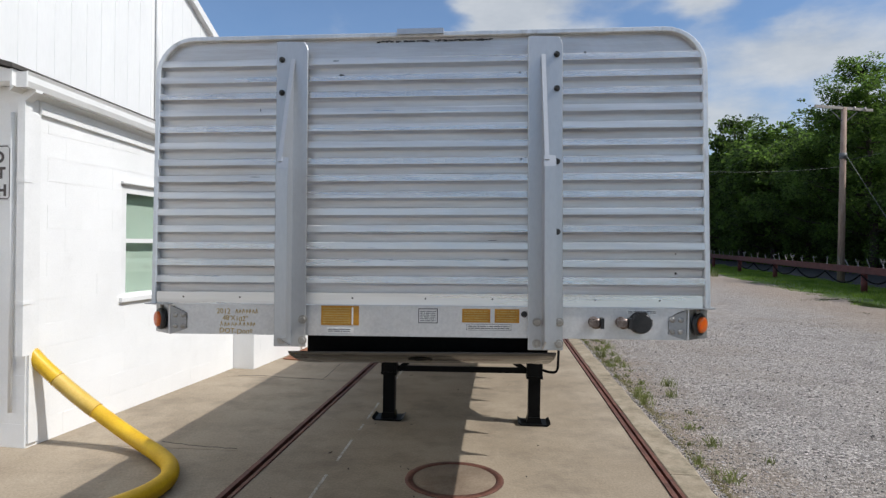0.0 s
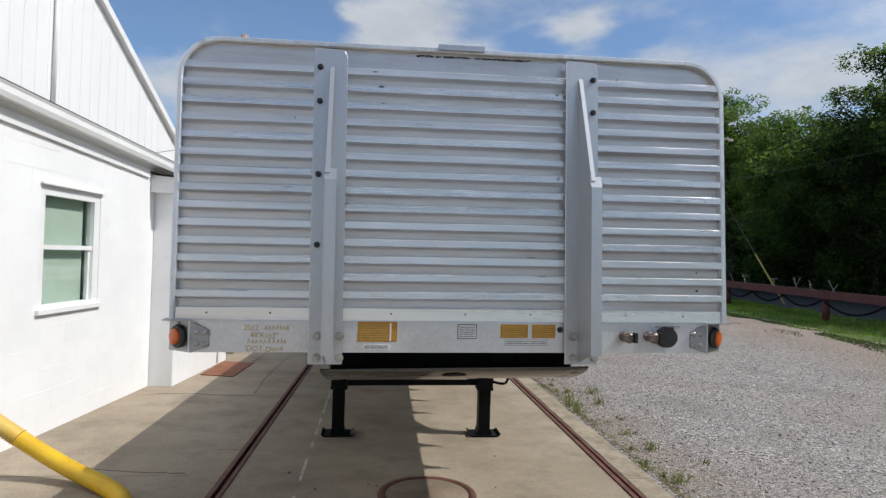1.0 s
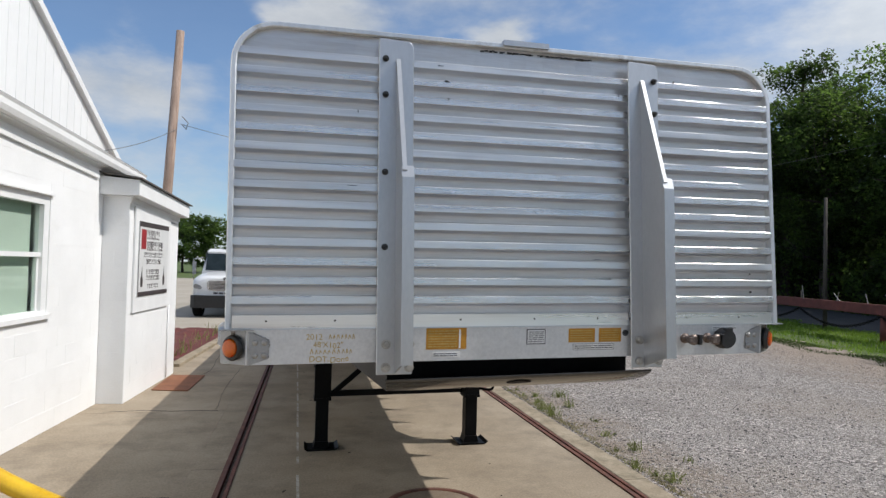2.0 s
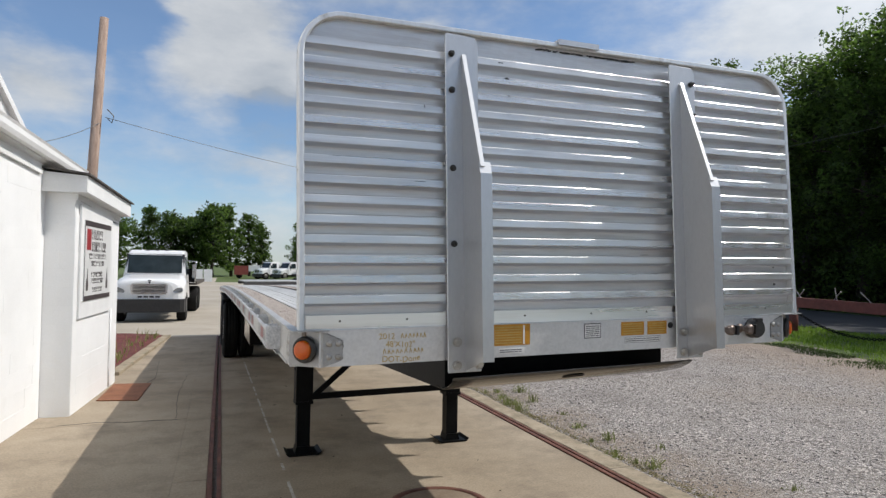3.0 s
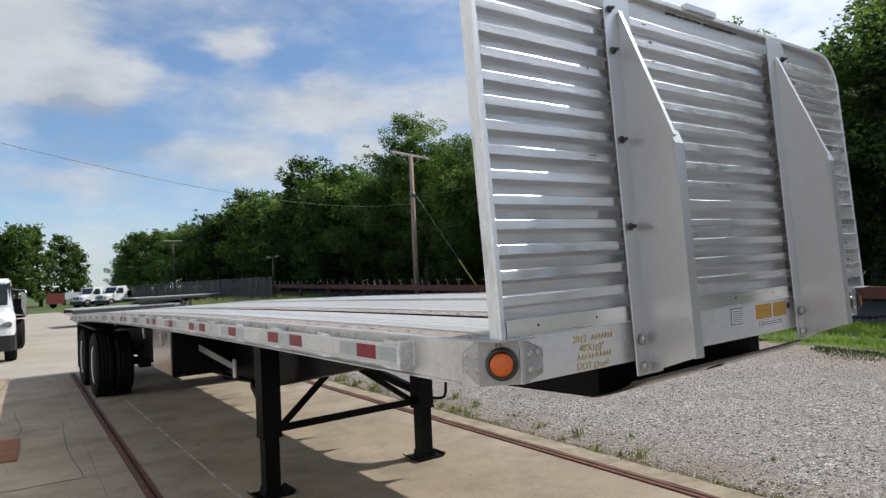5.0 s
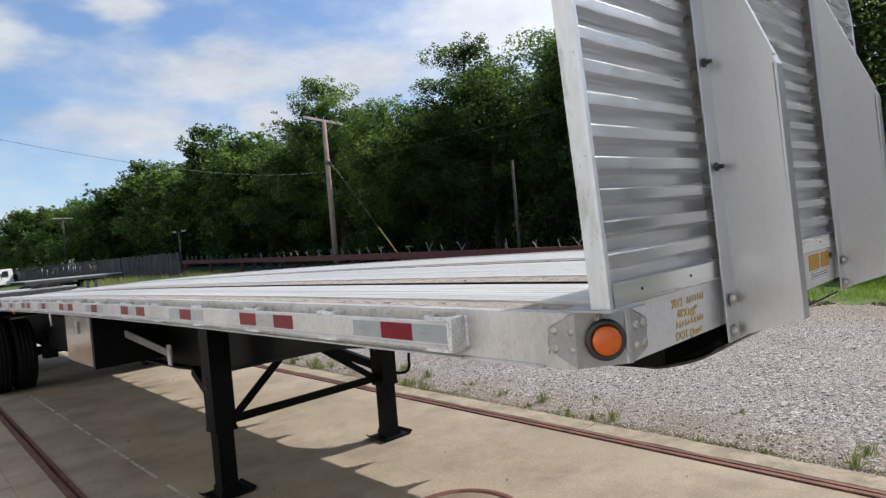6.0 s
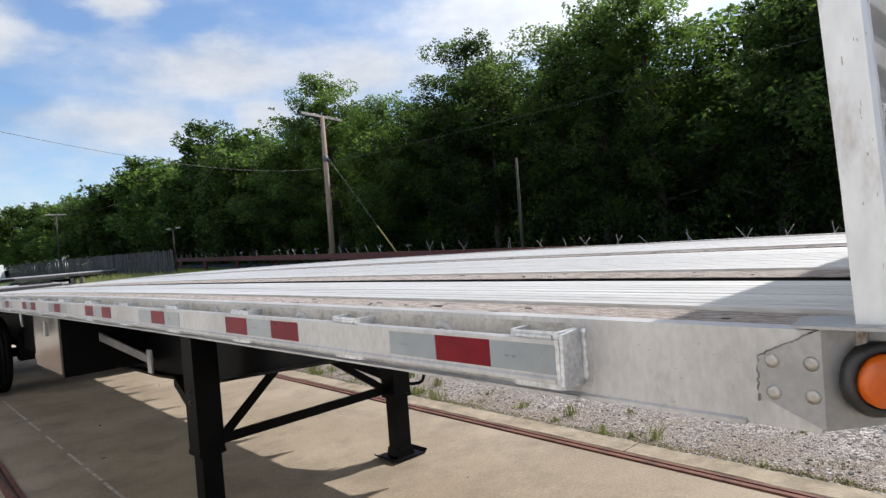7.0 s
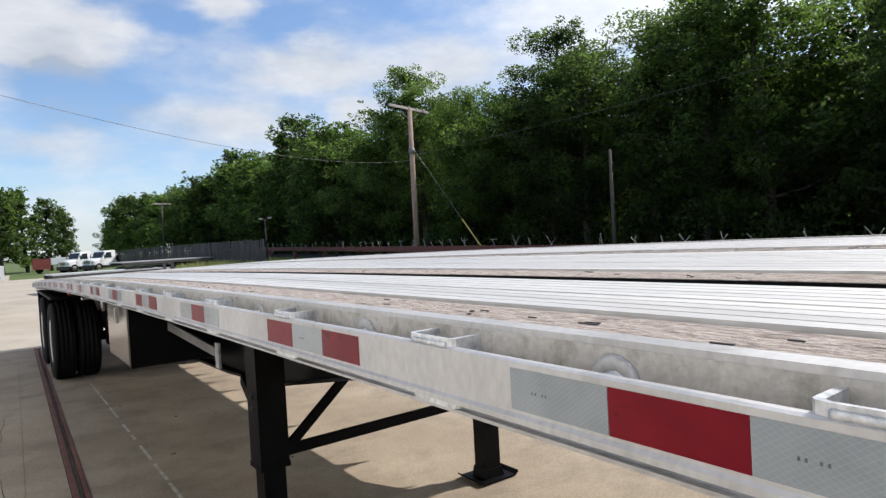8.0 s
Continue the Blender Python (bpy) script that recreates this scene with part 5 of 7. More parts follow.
# concrete: bay between the steel edges, strips beside it, apron by the building
def slab(name, x0, x1, y0, y1, material, label, top=0.0, cuts=()):
    """A slab laid as panels with open joints between them."""
    bed = solo(name, lane(box(B(), x0 + 0.004, x1 - 0.004, y0 + 0.004, y1 - 0.004, -0.16, top - 0.012)), "joint", label, "concrete slab", "structure")
    ends = [y0, *cuts, y1]
    for a, b in zip(ends, ends[1:]):
        o = new("panel", mesh_from("panel", lane(box(B(), x0, x1, a + 0.005, b - 0.005, -0.10, top, 0.004)), material))
        o.parent = bed
    return bed


slab("concrete_bay", -1.450, 1.570, -14, 13.6, "conc", "worn tan concrete bay between rusted steel edges", 0.0, (-9.1, -4.6, -0.35, 8.3))
slab("concrete_strip", -1.812, -1.560, -14, 13.6, "conc", "narrow concrete strip beside the steel edge", 0.004, (-8, -2, 3.0, 9.0))
slab("concrete_apron", -4.30, -1.8145, -14, 13.6, "conc", "tan concrete apron along the white building", 0.002, (-6.4, -1.0, 2.35, 5.15, 8.4, 11.6))
kerb = solo("kerb", lane(box(B(), 1.679, 1.905, -13.996, 13.596, -0.16, -0.004)), "joint", "rough concrete kerb beside the gravel", "kerb", "structure")
for a, b in zip((-14, -9.5, -5.2, -1.4, 2.2, 5.9, 9.6, 12.5), (-9.5, -5.2, -1.4, 2.2, 5.9, 9.6, 12.5, 13.6)):
    bm = B()
    prev = None
    n_k = max(4, int((b - a) / 0.09))
    for k in range(n_k + 1):
        y = a + 0.004 + (b - a - 0.008) * k / n_k
        j = 0.014 * noise.noise((y * 2.1, 0.3, 0.0)) + 0.010 * noise.noise((y * 9.0, 4.0, 0.0))
        h = 0.012 + 0.004 * noise.noise((y * 3.0, 8.0, 0.0))
        cur = [bm.verts.new(p) for p in ((1.675, y, -0.1), (1.675, y, 0.006), (1.682, y, h), (1.80, y, h + 0.002 * noise.noise((y * 6, 1, 2))), (1.885 + j, y, h), (1.912 + j * 1.3, y, h - 0.016), (1.918 + j * 1.3, y, -0.1))]
        if prev:
            for q in range(6):
                bm.faces.new((prev[q], prev[q + 1], cur[q + 1], cur[q]))
        else:
            bm.faces.new(cur)
        prev = cur
    bm.faces.new(prev[::-1])
    bmesh.ops.recalc_face_normals(bm, faces=bm.faces[:])
    o = new("panel", mesh_from("panel", lane(bm), "conc_edge"))
    o.parent = kerb
slab("lot", -16, 3.0, 13.62, 27.5, "lot", "pale concrete lot crossing behind the bay", -0.004, (19.0, 23.2))
slab("lot", -18, 0.9, 27.52, 62.0, "lot", "pale concrete lot running on towards the far trees", -0.004, (33.0, 39.0, 45.0, 52.0))
slab("lot", -12, -2.2, 62.02, 84.0, "lot", "pale concrete drive leaving the far end of the lot", -0.004, (69.0, 76.0))
# steel edges: angle with a slot
for name, a, b in (("steel_edge", -1.558, -1.452), ("steel_edge", 1.572, 1.673)):
    bm = box(B(), a + 0.002, a + 0.040, -14, 13.6, -0.1, 0.012, 0.003)
    box(bm, a + 0.040, b - 0.032, -14, 13.6, -0.1, -0.045)
    box(bm, b - 0.032, b - 0.002, -14, 13.6, -0.1, 0.008, 0.003)
    solo(name, lane(bm), "rust", "rusted steel edging let into the concrete", "steel edge", "structure")
# worn line painted on the bay
bm = B()
rnd = random.Random(5)
y = 0.6
while y < 12:
    ln = 0.18 + 0.5 * rnd.random()
    x = -0.905 + 0.004 * y
    box(bm, x - 0.011, x + 0.011, y, y + ln, 0.0005, 0.0022)
    y += ln + 0.06 + 0.25 * rnd.random()
solo("painted_line", bm, "worn_paint", "worn broken white line on the concrete bay", "painted line", "structure")
# cracks in the apron
for k, (pts) in enumerate(([(-2.95, 5.20), (-2.6, 5.24), (-2.3, 5.17), (-1.78, 5.14)], [(-1.80, 5.2), (-1.84, 6.4), (-1.77, 8.0)], [(-2.45, 6.7), (-2.2, 7.9), (-2.25, 9.6)], [(-2.5, 2.5), (-2.1, 2.42), (-1.8, 2.40)])):
    bm = B()
    rnd = random.Random(k)
    fine = []
    for (ax_, ay_), (bx_, by_) in zip(pts, pts[1:]):
        for s in range(6):
            fine.append((ax_ + (bx_ - ax_) * s / 6 + 0.02 * (rnd.random() - 0.5), ay_ + (by_ - ay_) * s / 6 + 0.02 * (rnd.random() - 0.5), 0.003))
    fine.append((*pts[-1], 0.003))
    tube(bm, fine, 0.0032, 4)
    solo("concrete_crack", bm, "joint", "thin dark crack across the concrete apron", "crack", "structure")

# round cover in the bay
cover_ = thing("round_pit_cover", (0.06, 1.93, 0.0), "round concrete pit cover with a rusted steel rim", "pit cover")
part("rim", lathe(B(), [(0.312, 0.001), (0.312, 0.007), (0.365, 0.007), (0.368, 0.001)], (0.06, 1.93, 0), "z", 48), "rust", cover_, "rusted steel rim")
part("lid", lathe(B(), [(0.02, 0.0035), (0.31, 0.0035), (0.311, 0.001)], (0.06, 1.93, 0), "z", 48), "conc_dark", cover_)
# rusted steel plate by the sign wall
bm = prism(B(), [(-2.75, 6.40), (-2.28, 6.28), (-2.22, 7.43), (-2.69, 7.51)], "z", 0.004, 0.016)
solo("steel_plate", bm, "rust_plate", "flat rust-brown steel plate lying on the apron", "steel plate")
# planting bed
bed = thing("planting_bed", (-3.6, 12.0, 0), "red-brown mulch bed with low weeds beside the building", "planting bed")
bm = B()
nb = 14
grid = [[bm.verts.new((-4.6 + 1.75 * i / nb + 0.45 * j / 20, 8.6 + 5.0 * j / 20, 0.05 + 0.04 * noise.noise((i * 0.9, j * 0.9, 3)) + 0.05 * math.sin(math.pi * i / nb))) for i in range(nb + 1)] for j in range(21)]
for j in range(20):
    for i in range(nb):
        bm.faces.new((grid[j][i], grid[j][i + 1], grid[j + 1][i + 1], grid[j + 1][i]))
part("mulch", bm, "mulch", bed)
bm = prism(B(), [(-2.88, 8.3), (-2.72, 8.3), (-2.26, 13.6), (-2.42, 13.6)], "z", 0.0, 0.05)
part("bed_edging", bm, "conc_edge", bed)


def blades(region, n, h, w, seed, lean=0.4):
    """Grass: n bent blades, as points and faces. region gives a place from two random numbers."""
    rnd = random.Random(seed)
    v, f = [], []
    for _ in range(n):
        x, y, z, s = region(rnd)
        a = rnd.random() * 2 * math.pi
        hh, ww = h * s * (0.5 + rnd.random()), w * (0.6 + 0.8 * rnd.random())
        dx, dy = math.cos(a), math.sin(a)
        b = rnd.random() * 2 * math.pi
        lx, ly = lean * hh * math.cos(b), lean * hh * math.sin(b)
        i = len(v)
        v += [(x - dx * ww, y - dy * ww, z), (x + dx * ww, y + dy * ww, z), (x + dx * ww * 0.6 + lx * 0.4, y + dy * ww * 0.6 + ly * 0.4, z + hh * 0.6),
              (x - dx * ww * 0.6 + lx * 0.4, y - dy * ww * 0.6 + ly * 0.4, z + hh * 0.6), (x + lx, y + ly, z + hh)]
        f += [(i, i + 1, i + 2, i + 3), (i + 3, i + 2, i + 4)]
    return v, f


def grass_patch(name, region, n, h, w, seed, material, label, lean=0.4):
    v, f = blades(region, n, h, w, seed, lean)
    me = bpy.data.meshes.new(name)
    me.from_pydata(v, [], f)
    me.materials.append(M[material])
    return tagged(new(name, me), label, "grass", kind="stuff")


def verge_edge(y):
    """How far the lawn reaches from the fence."""
    return 2.5 + 0.9 * smooth(9, 3, y)


def verge(rnd):
    y = -4 + 60 * rnd.random() ** 1.5
    e = verge_edge(y)
    x = fence_x(y) - e + (e + 1.9) * rnd.random() ** 0.8
    x += 0.9 * noise.noise((x * 0.8, y * 0.8, 1))
    return x, y, ground_z(x, y), 0.45 + 0.75 * smooth(-e, -e + 1.3, x - fence_x(y))


def fringe(rnd):
    """Thin yellow-green patches straggling out of the lawn over the stones."""
    for _ in range(12):
        y = -2 + 22 * rnd.random()
        e = verge_edge(y)
        x = fence_x(y) - e + 0.25 - abs(rnd.gauss(0, 0.55))
        if noise.noise((x * 0.9, y * 0.7, 6.0)) > -0.15 + 0.35 * (fence_x(y) - e - x):
            break
    return x, y, ground_z(x, y), 0.6 + 0.6 * rnd.random()


def kerb_edge(rnd):
    y = -1 + 15 * rnd.random()
    k = noise.noise((y * 1.3, 2.0, 7.0))
    x = 2.02 + 0.008 * y + abs(rnd.gauss(0, 0.09 + 0.30 * max(0, k)))
    if noise.noise((x * 3.1, y * 3.1, 4.0)) < 0.02 + 0.3 * rnd.random():
        y, x = y + rnd.gauss(0, 0.08), 2.0 + 0.008 * y + abs(rnd.gauss(0, 0.04))
    return x, y, ground_z(x, y) - 0.002, 0.5 + 1.0 * max(0.0, k)


def far_grass(rnd):
    y = 33 + 24 * rnd.random()
    x = 6.5 + 0.16 * (y - 33) + 6.5 * rnd.random()
    return x, y, ground_z(x, y), 1.0


def bed_weeds(rnd):
    y = 8.7 + 4.8 * rnd.random()
    x = -2.92 + 0.09 * (y - 8.5) - 0.5 * abs(rnd.gauss(0, 0.5))
    return x, y, 0.05, 0.5 + rnd.random()


grass_patch("verge_fringe", fringe, 16000, 0.036, 0.007, 22, "turf", "thin yellow-green growth straggling over the stones", 0.8)
grass_patch("verge_grass", verge, 64000, 0.075, 0.011, 21, "grass", "green grass verge along the red fence")
grass_patch("far_weeds", far_grass, 7000, 0.38, 0.022, 23, "weed", "tall pale weeds at the end of the yard")
grass_patch("bed_weeds", bed_weeds, 160, 0.12, 0.010, 24, "weed", "low weeds growing in the mulch")


grass_patch("kerb_grass", kerb_edge, 14000, 0.020, 0.0042, 26, "straw", "sparse dry straw-coloured growth along the kerb", 0.9)


# kerbside weeds: separate clumps
def weed_mesh(seed, n, r, h):
    rnd = random.Random(seed)

    def clump(q):
        d = abs(q.gauss(0, r))
        a = q.random() * 6.283
        return d * math.cos(a), d * math.sin(a), 0.0, 1.0
    v, f = blades(clump, int(n * 1.7), h * 1.15, 0.0036, seed, 0.6)
    root = len(v)
    f += [(root, 5 * k, 5 * k + 1) for k in range(root // 5)]
    v.append((0.0, 0.0, -0.01))
    for _ in range(n // 4):
        a, d = rnd.random() * 6.283, abs(rnd.gauss(0, r))
        z = h * (0.2 + 0.9 * rnd.random())
        s = 0.008 + 0.008 * rnd.random()
        i = len(v)
        c = Vector((d * math.cos(a), d * math.sin(a), z))
        u = Vector((rnd.gauss(0, 1), rnd.gauss(0, 1), 0.4 * rnd.gauss(0, 1))).normalized()
        w_ = u.orthogonal().normalized()
        v += [tuple(c - u * s), tuple(c + w_ * s * 0.5), tuple(c + u * s), tuple(c - w_ * s * 0.5)]
        f.append((i, i + 1, i + 2, i + 3))
        f.append((root, i, i + 1))
    me = bpy.data.meshes.new("weed_clump")
    me.from_pydata(v, [], f)
    me.materials.append(M["weed"])
    return me


weeds = [weed_mesh(40 + k, 16 + 9 * k, 0.035 + 0.018 * k, 0.035 + 0.026 * k) for k in range(3)]
rnd = random.Random(77)
spots_ = [(1.90, 4.55, 2), (1.98, 4.85, 2), (2.02, 5.3, 1), (1.92, 6.9, 2), (2.10, 7.2, 2), (1.95, 7.6, 2), (2.05, 8.2, 2), (2.12, 3.6, 1), (1.95, 3.1, 0), (2.3, 4.2, 0), (2.0, 2.2, 1), (1.9, 1.4, 0), (2.5, 2.7, 0), (2.2, 9.0, 2), (2.0, 9.8, 2), (2.3, 10.6, 1), (1.93, 0.4, 1)]
spots_ += [(1.86 + abs(rnd.gauss(0, 0.35)), -1 + 14 * rnd.random(), rnd.choice((0, 0, 1))) for _ in range(24)]
spots_ += [(1.88 + abs(rnd.gauss(0, 0.22)), 4.4 + 5.0 * rnd.random(), rnd.choice((0, 1, 2))) for _ in range(12)]
for x, y, k in spots_:
    o = new("weed_clump", weeds[k])
    o.matrix_world = pose(x + 0.14 + 0.008 * y, y, -0.04, 0, 0, rnd.random() * 360) @ Matrix.Diagonal((1, 1, 0.8 + 0.6 * rnd.random(), 1))
    tagged(o, "small green weed clump growing in the gravel by the kerb", "weed", "kerbside weeds")

# loose stones on the yard
v, f = [], []
rnd = random.Random(9)
cube = [(-1, -1, -0.7), (1, -0.8, -0.8), (0.9, 1, -0.7), (-0.8, 0.9, -0.8), (-0.7, -0.8, 0.6), (0.8, -0.6, 0.8), (0.7, 0.8, 0.6), (-0.8, 0.7, 0.7)]
quads = ((0, 3, 2, 1), (4, 5, 6, 7), (0, 1, 5, 4), (1, 2, 6, 5), (2, 3, 7, 6), (3, 0, 4, 7))
for k in range(36000):
    y = -1.5 + 15 * rnd.random() ** 1.2
    x = 1.97 + 0.012 * y + 8.2 * rnd.random() ** 1.6
    grit = k > 31000
    if grit:
        x = 1.93 + 0.010 * y + abs(rnd.gauss(0, 0.05)) - 0.10 * max(0.0, noise.noise((y * 0.8, 4.0, 2.0))) * rnd.random()
    s = 0.0035 + 0.0075 * rnd.random() ** 2
    c, sn = math.cos(rnd.random() * 6.28), math.sin(rnd.random() * 6.28)
    sx_, sy_, sz_ = s * (0.8 + 0.6 * rnd.random()), s * (0.7 + 0.5 * rnd.random()), s * (0.5 + 0.4 * rnd.random())
    i = len(v)
    z = (0.012 if grit and x < 1.915 + 0.0115 * y else ground_z(x, y)) + sz_ * 0.35
    for p in cube:
        px, py = p[0] * sx_, p[1] * sy_
        v.append((x + px * c - py * sn, y + px * sn + py * c, z + p[2] * sz_))
    f += [tuple(i + q for q in quad) for quad in quads]
me = bpy.data.meshes.new("loose_stones")
me.from_pydata(v, [], f)
me.materials.append(M["stone"])
tagged(new("loose_stones", me), "grey and tan crushed stones lying on the yard", "gravel", kind="stuff")
# bits of litter on the bay
rnd = random.Random(31)
bm = B()
for k in range(34):
    x, y = -1.3 + 2.6 * rnd.random(), 0.3 + 9 * rnd.random()
    s = 0.004 + 0.008 * rnd.random()
    bar(bm, (x, y, 0.002), (x + s * 2 * rnd.gauss(0, 1), y + s * 2 * rnd.gauss(0, 1), 0.006), s, s * 0.5)
tagged(solo("leaf_litter", bm, "bark", "dark specks of leaf litter on the concrete", "litter"), kind="stuff")

# road behind the fence
bm = B()
pts = [(-60, 1), (-20, 1), (0, 1), (15, 1), (30, 1), (45, 1), (70, 1), (140, 1)]
prev = None
for y, _ in pts:
    a, b = fence_x(y) + 1.9, fence_x(y) + 8.0
    cur = [bm.verts.new((x, y, ground_z(x, y) + z)) for x, z in ((a, -0.05), (a, 0.03), (b, 0.05), (b, -0.05))]
    if prev:
        for k in range(3):
            bm.faces.new((prev[k], prev[k + 1], cur[k + 1], cur[k]))
    prev = cur
solo("road", bm, "road", "dark asphalt road beyond the red fence", "road", "structure")

# ---------- red beam fence with chain ----------
fence = thing("red_beam_fence", (fence_x(15), 15, 0), "rusty red steel beam fence with posts and hanging chain", "fence")
FY = [-24.0, -17.2, -10.4, -3.5, 3.4, 10.9, 16.72, 23.43, 33.0, 39.2, 45.4, 51.6, 57.8, 64.0, 70.2]
# the chain hangs from the posts and from hooks between them
HOOKS = [3.4, 6.4, 10.9, 13.9, 16.72, 19.0, 21.2, 23.43, 26.6, 29.8, 33.0, 36.1, 39.2]


def fp(y, z, off=0.0):
    return Vector((fence_x(y) + off, y, ground_z(fence_x(y), y) + z))


for a, b in zip(FY, FY[1:]):
    part("beam", bar(B(), fp(a + 0.004, 0.89), fp(b - 0.004, 0.89), 0.16, 0.27), "post_red", fence)
for k, y in enumerate(FY):
    p = fp(y, 0)
    bm = rod(B(), p - Vector((0, 0, 0.05)), p + Vector((0, 0, 0.752)), 0.12, 0.115, 16)
    part("post", bm, "post_red", fence)
for a, b in zip(HOOKS, HOOKS[1:]):
    # a sagging chain of alternating links
    n_l = max(24, int((b - a) * 14))
    bm = B()
    seq = []
    for k in range(n_l + 1):
        t_ = k / n_l
        y = a + 0.02 + (b - a - 0.04) * t_
        seq.append(fp(y, 0.72 - 0.13 * (b - a) * (1 - (2 * t_ - 1) ** 2), -0.13))
    for k, (p, q) in enumerate(zip(seq, seq[1:])):
        d = (q - p).normalized()
        up = Vector((0, 0, 1)) if k % 2 else Vector((1, 0, 0))
        sd = (up - d * up.dot(d)).normalized()
        m, hl = (p + q) / 2, (q - p).length * 0.68
        loop = [m + d * hl * math.cos(2 * math.pi * j / 8) + sd * 0.034 * math.sin(2 * math.pi * j / 8) for j in range(8)]
        tube(bm, loop + [loop[0]], 0.013, 4, False)
    part("chain", bm, "black", fence, "dark sagging chain")
rnd = random.Random(14)
y = -8.0
while y < 66:
    if rnd.random() < 0.94:
        bm = B()
        p = fp(y, 1.02)
        a1, a2 = rnd.uniform(0.05, 0.32), rnd.uniform(-0.32, 0.1)
        rod(bm, p, p + Vector((0.02, a1, rnd.uniform(0.22, 0.40))), 0.011, 0.011, 5)
        if rnd.random() < 0.6:
            rod(bm, p + Vector((0.025, 0.12, 0)), p + Vector((0.0, 0.12 + a2, rnd.uniform(0.22, 0.38))), 0.011, 0.011, 5)
        if rnd.random() < 0.15:
            rod(bm, p + Vector((0.02, -0.15, 0.27)), p + Vector((0.02, 0.3, 0.25)), 0.012, 0.012, 5)
        part("wire_arm", bm, "pale_steel", fence)
    y += rnd.uniform(0.7, 1.5)

# ---------- poles and wires ----------
def utility_pole(x, y, h, r, label, arm, material="pole", z0=None, lean=0.0):
    z0 = ground_z(x, y) if z0 is None else z0
    po = thing("utility_pole", (x, y, z0), label, "utility pole")
    part("shaft", rod(B(), (x - lean, y, z0 - 0.1), (x, y, z0 + h), r, r * 0.72, 14), material, po)
    if arm:
        bm = bar(B(), (x - arm, y - 0.34 * arm, z0 + h - 0.04), (x + arm, y + 0.34 * arm, z0 + h - 0.02), 0.10, 0.13)
        part("crossarm", bm, "arm_wood", po, "bleached wooden crossarm")
        for s in (-0.7, -0.35, 0.35, 0.7):
            part("insulator", rod(B(), (x + s * arm, y + 0.4 * s, z0 + h - 0.12), (x + s * arm, y + 0.4 * s, z0 + h + 0.08), 0.03, 0.045, 8), "pale_steel", po)
        part("arm_brace", bar(B(), (x - arm * 0.45, y - 0.2, z0 + h - 0.15), (x, y, z0 + h - 0.75), 0.03, 0.03), "wire", po)
        part("arm_brace", bar(B(), (x + arm * 0.45, y + 0.2, z0 + h - 0.18), (x, y, z0 + h - 0.75), 0.03, 0.03), "wire", po)
    return po


p1 = utility_pole(17.6, 29.6, 8.65, 0.17, "weathered wooden utility pole with a crossarm behind the fence", 1.65)
part("pole_band", rod(B(), (17.6, 29.6, 6.3), (17.6, 29.6, 6.6), 0.17, 0.17, 12), "wire", p1)
gt, gb = Vector((17.62, 29.4, 6.5)), Vector((18.0, 23.6, 0.12))
part("guy_wire", rod(B(), gt, gb, 0.012, 0.012, 6), "wire", p1)
part("guy_guard", rod(B(), gb, gb + (gt - gb) * 0.36, 0.035, 0.035, 8), "guy", p1, "yellow plastic guy-wire guard")
utility_pole(15.95, 14.6, 4.3, 0.07, "short dark wooden pole behind the fence", 0, "pole_dark")
utility_pole(18.0, 94.0, 7.7, 0.13, "distant wooden utility pole with a crossarm", 1.3, "pole_dark")
lp = utility_pole(-3.78, 13.3, 7.15, 0.125, "plain weathered wooden service pole behind the white building", 0, "pole", 0.0, 0.30)
part("wire_loop", tube(B(), [(-3.66, 13.26, 5.1), (-3.52, 13.2, 4.95), (-3.56, 13.2, 4.8), (-3.65, 13.24, 4.9)], 0.012, 6), "wire", lp)
yl = thing("yard_light", (13.0, 40.6, ground_z(13.0, 40.6)), "twin-headed yard light on a thin pole", "yard light")
part("shaft", rod(B(), (13.0, 40.6, 0.2), (13.0, 40.6, 3.35), 0.06, 0.05, 8), "pole_dark", yl)
part("head", box(B(), 12.60, 12.80, 40.45, 40.65, 3.36, 3.46, 0.03), "pale_steel", yl)
part("head", box(B(), 13.20, 13.40, 40.45, 40.65, 3.42, 3.52, 0.03), "pale_steel", yl)
part("bracket", bar(B(), (12.7, 40.6, 3.33), (13.3, 40.6, 3.39), 0.04, 0.04), "pole_dark", yl)


def wire(a, b, sag, label):
    a, b = Vector(a), Vector(b)
    pts = [a + (b - a) * k / 24 - Vector((0, 0, sag * 4 * (k / 24) * (1 - k / 24))) for k in range(25)]
    return solo("overhead_wire", tube(B(), pts, 0.007, 4), "wire", label, "overhead wire")


wire((-3.7, 13.3, 4.93), (17.6, 29.6, 5.95), 0.72, "dark service wire between the wooden poles")
wire((-3.8, 13.28, 4.80), (-4.35, 8.0, 3.28), 0.12, "dark service wire running to the white building")
wire((17.6, 29.6, 6.2), (24.0, -24.0, 9.5), 0.7, "dark wire along the road before the trees")
wire((17.6, 29.6, 8.8), (18.0, 94.0, 8.3), 1.2, "dark wire between the roadside poles")

# ---------- white block building ----------
BLD = pose(-3.40, 3.43, 0, 0, 0, -5.2)     # local: y along the wall, x out from it


def bld(bm):
    bmesh.ops.transform(bm, matrix=BLD, verts=bm.verts[:])
    return bm


def block_mesh(name, l, h, d):
    """A painted block with softened edges, centred on its face."""
    bm = box(B(), -d, 0.0, -l / 2 + 0.0016, l / 2 - 0.0016, -h / 2 + 0.0022, h / 2 - 0.0022, 0.002)
    me = mesh_from(name, bm, "white_wall")
    return me


BLOCKS = {}


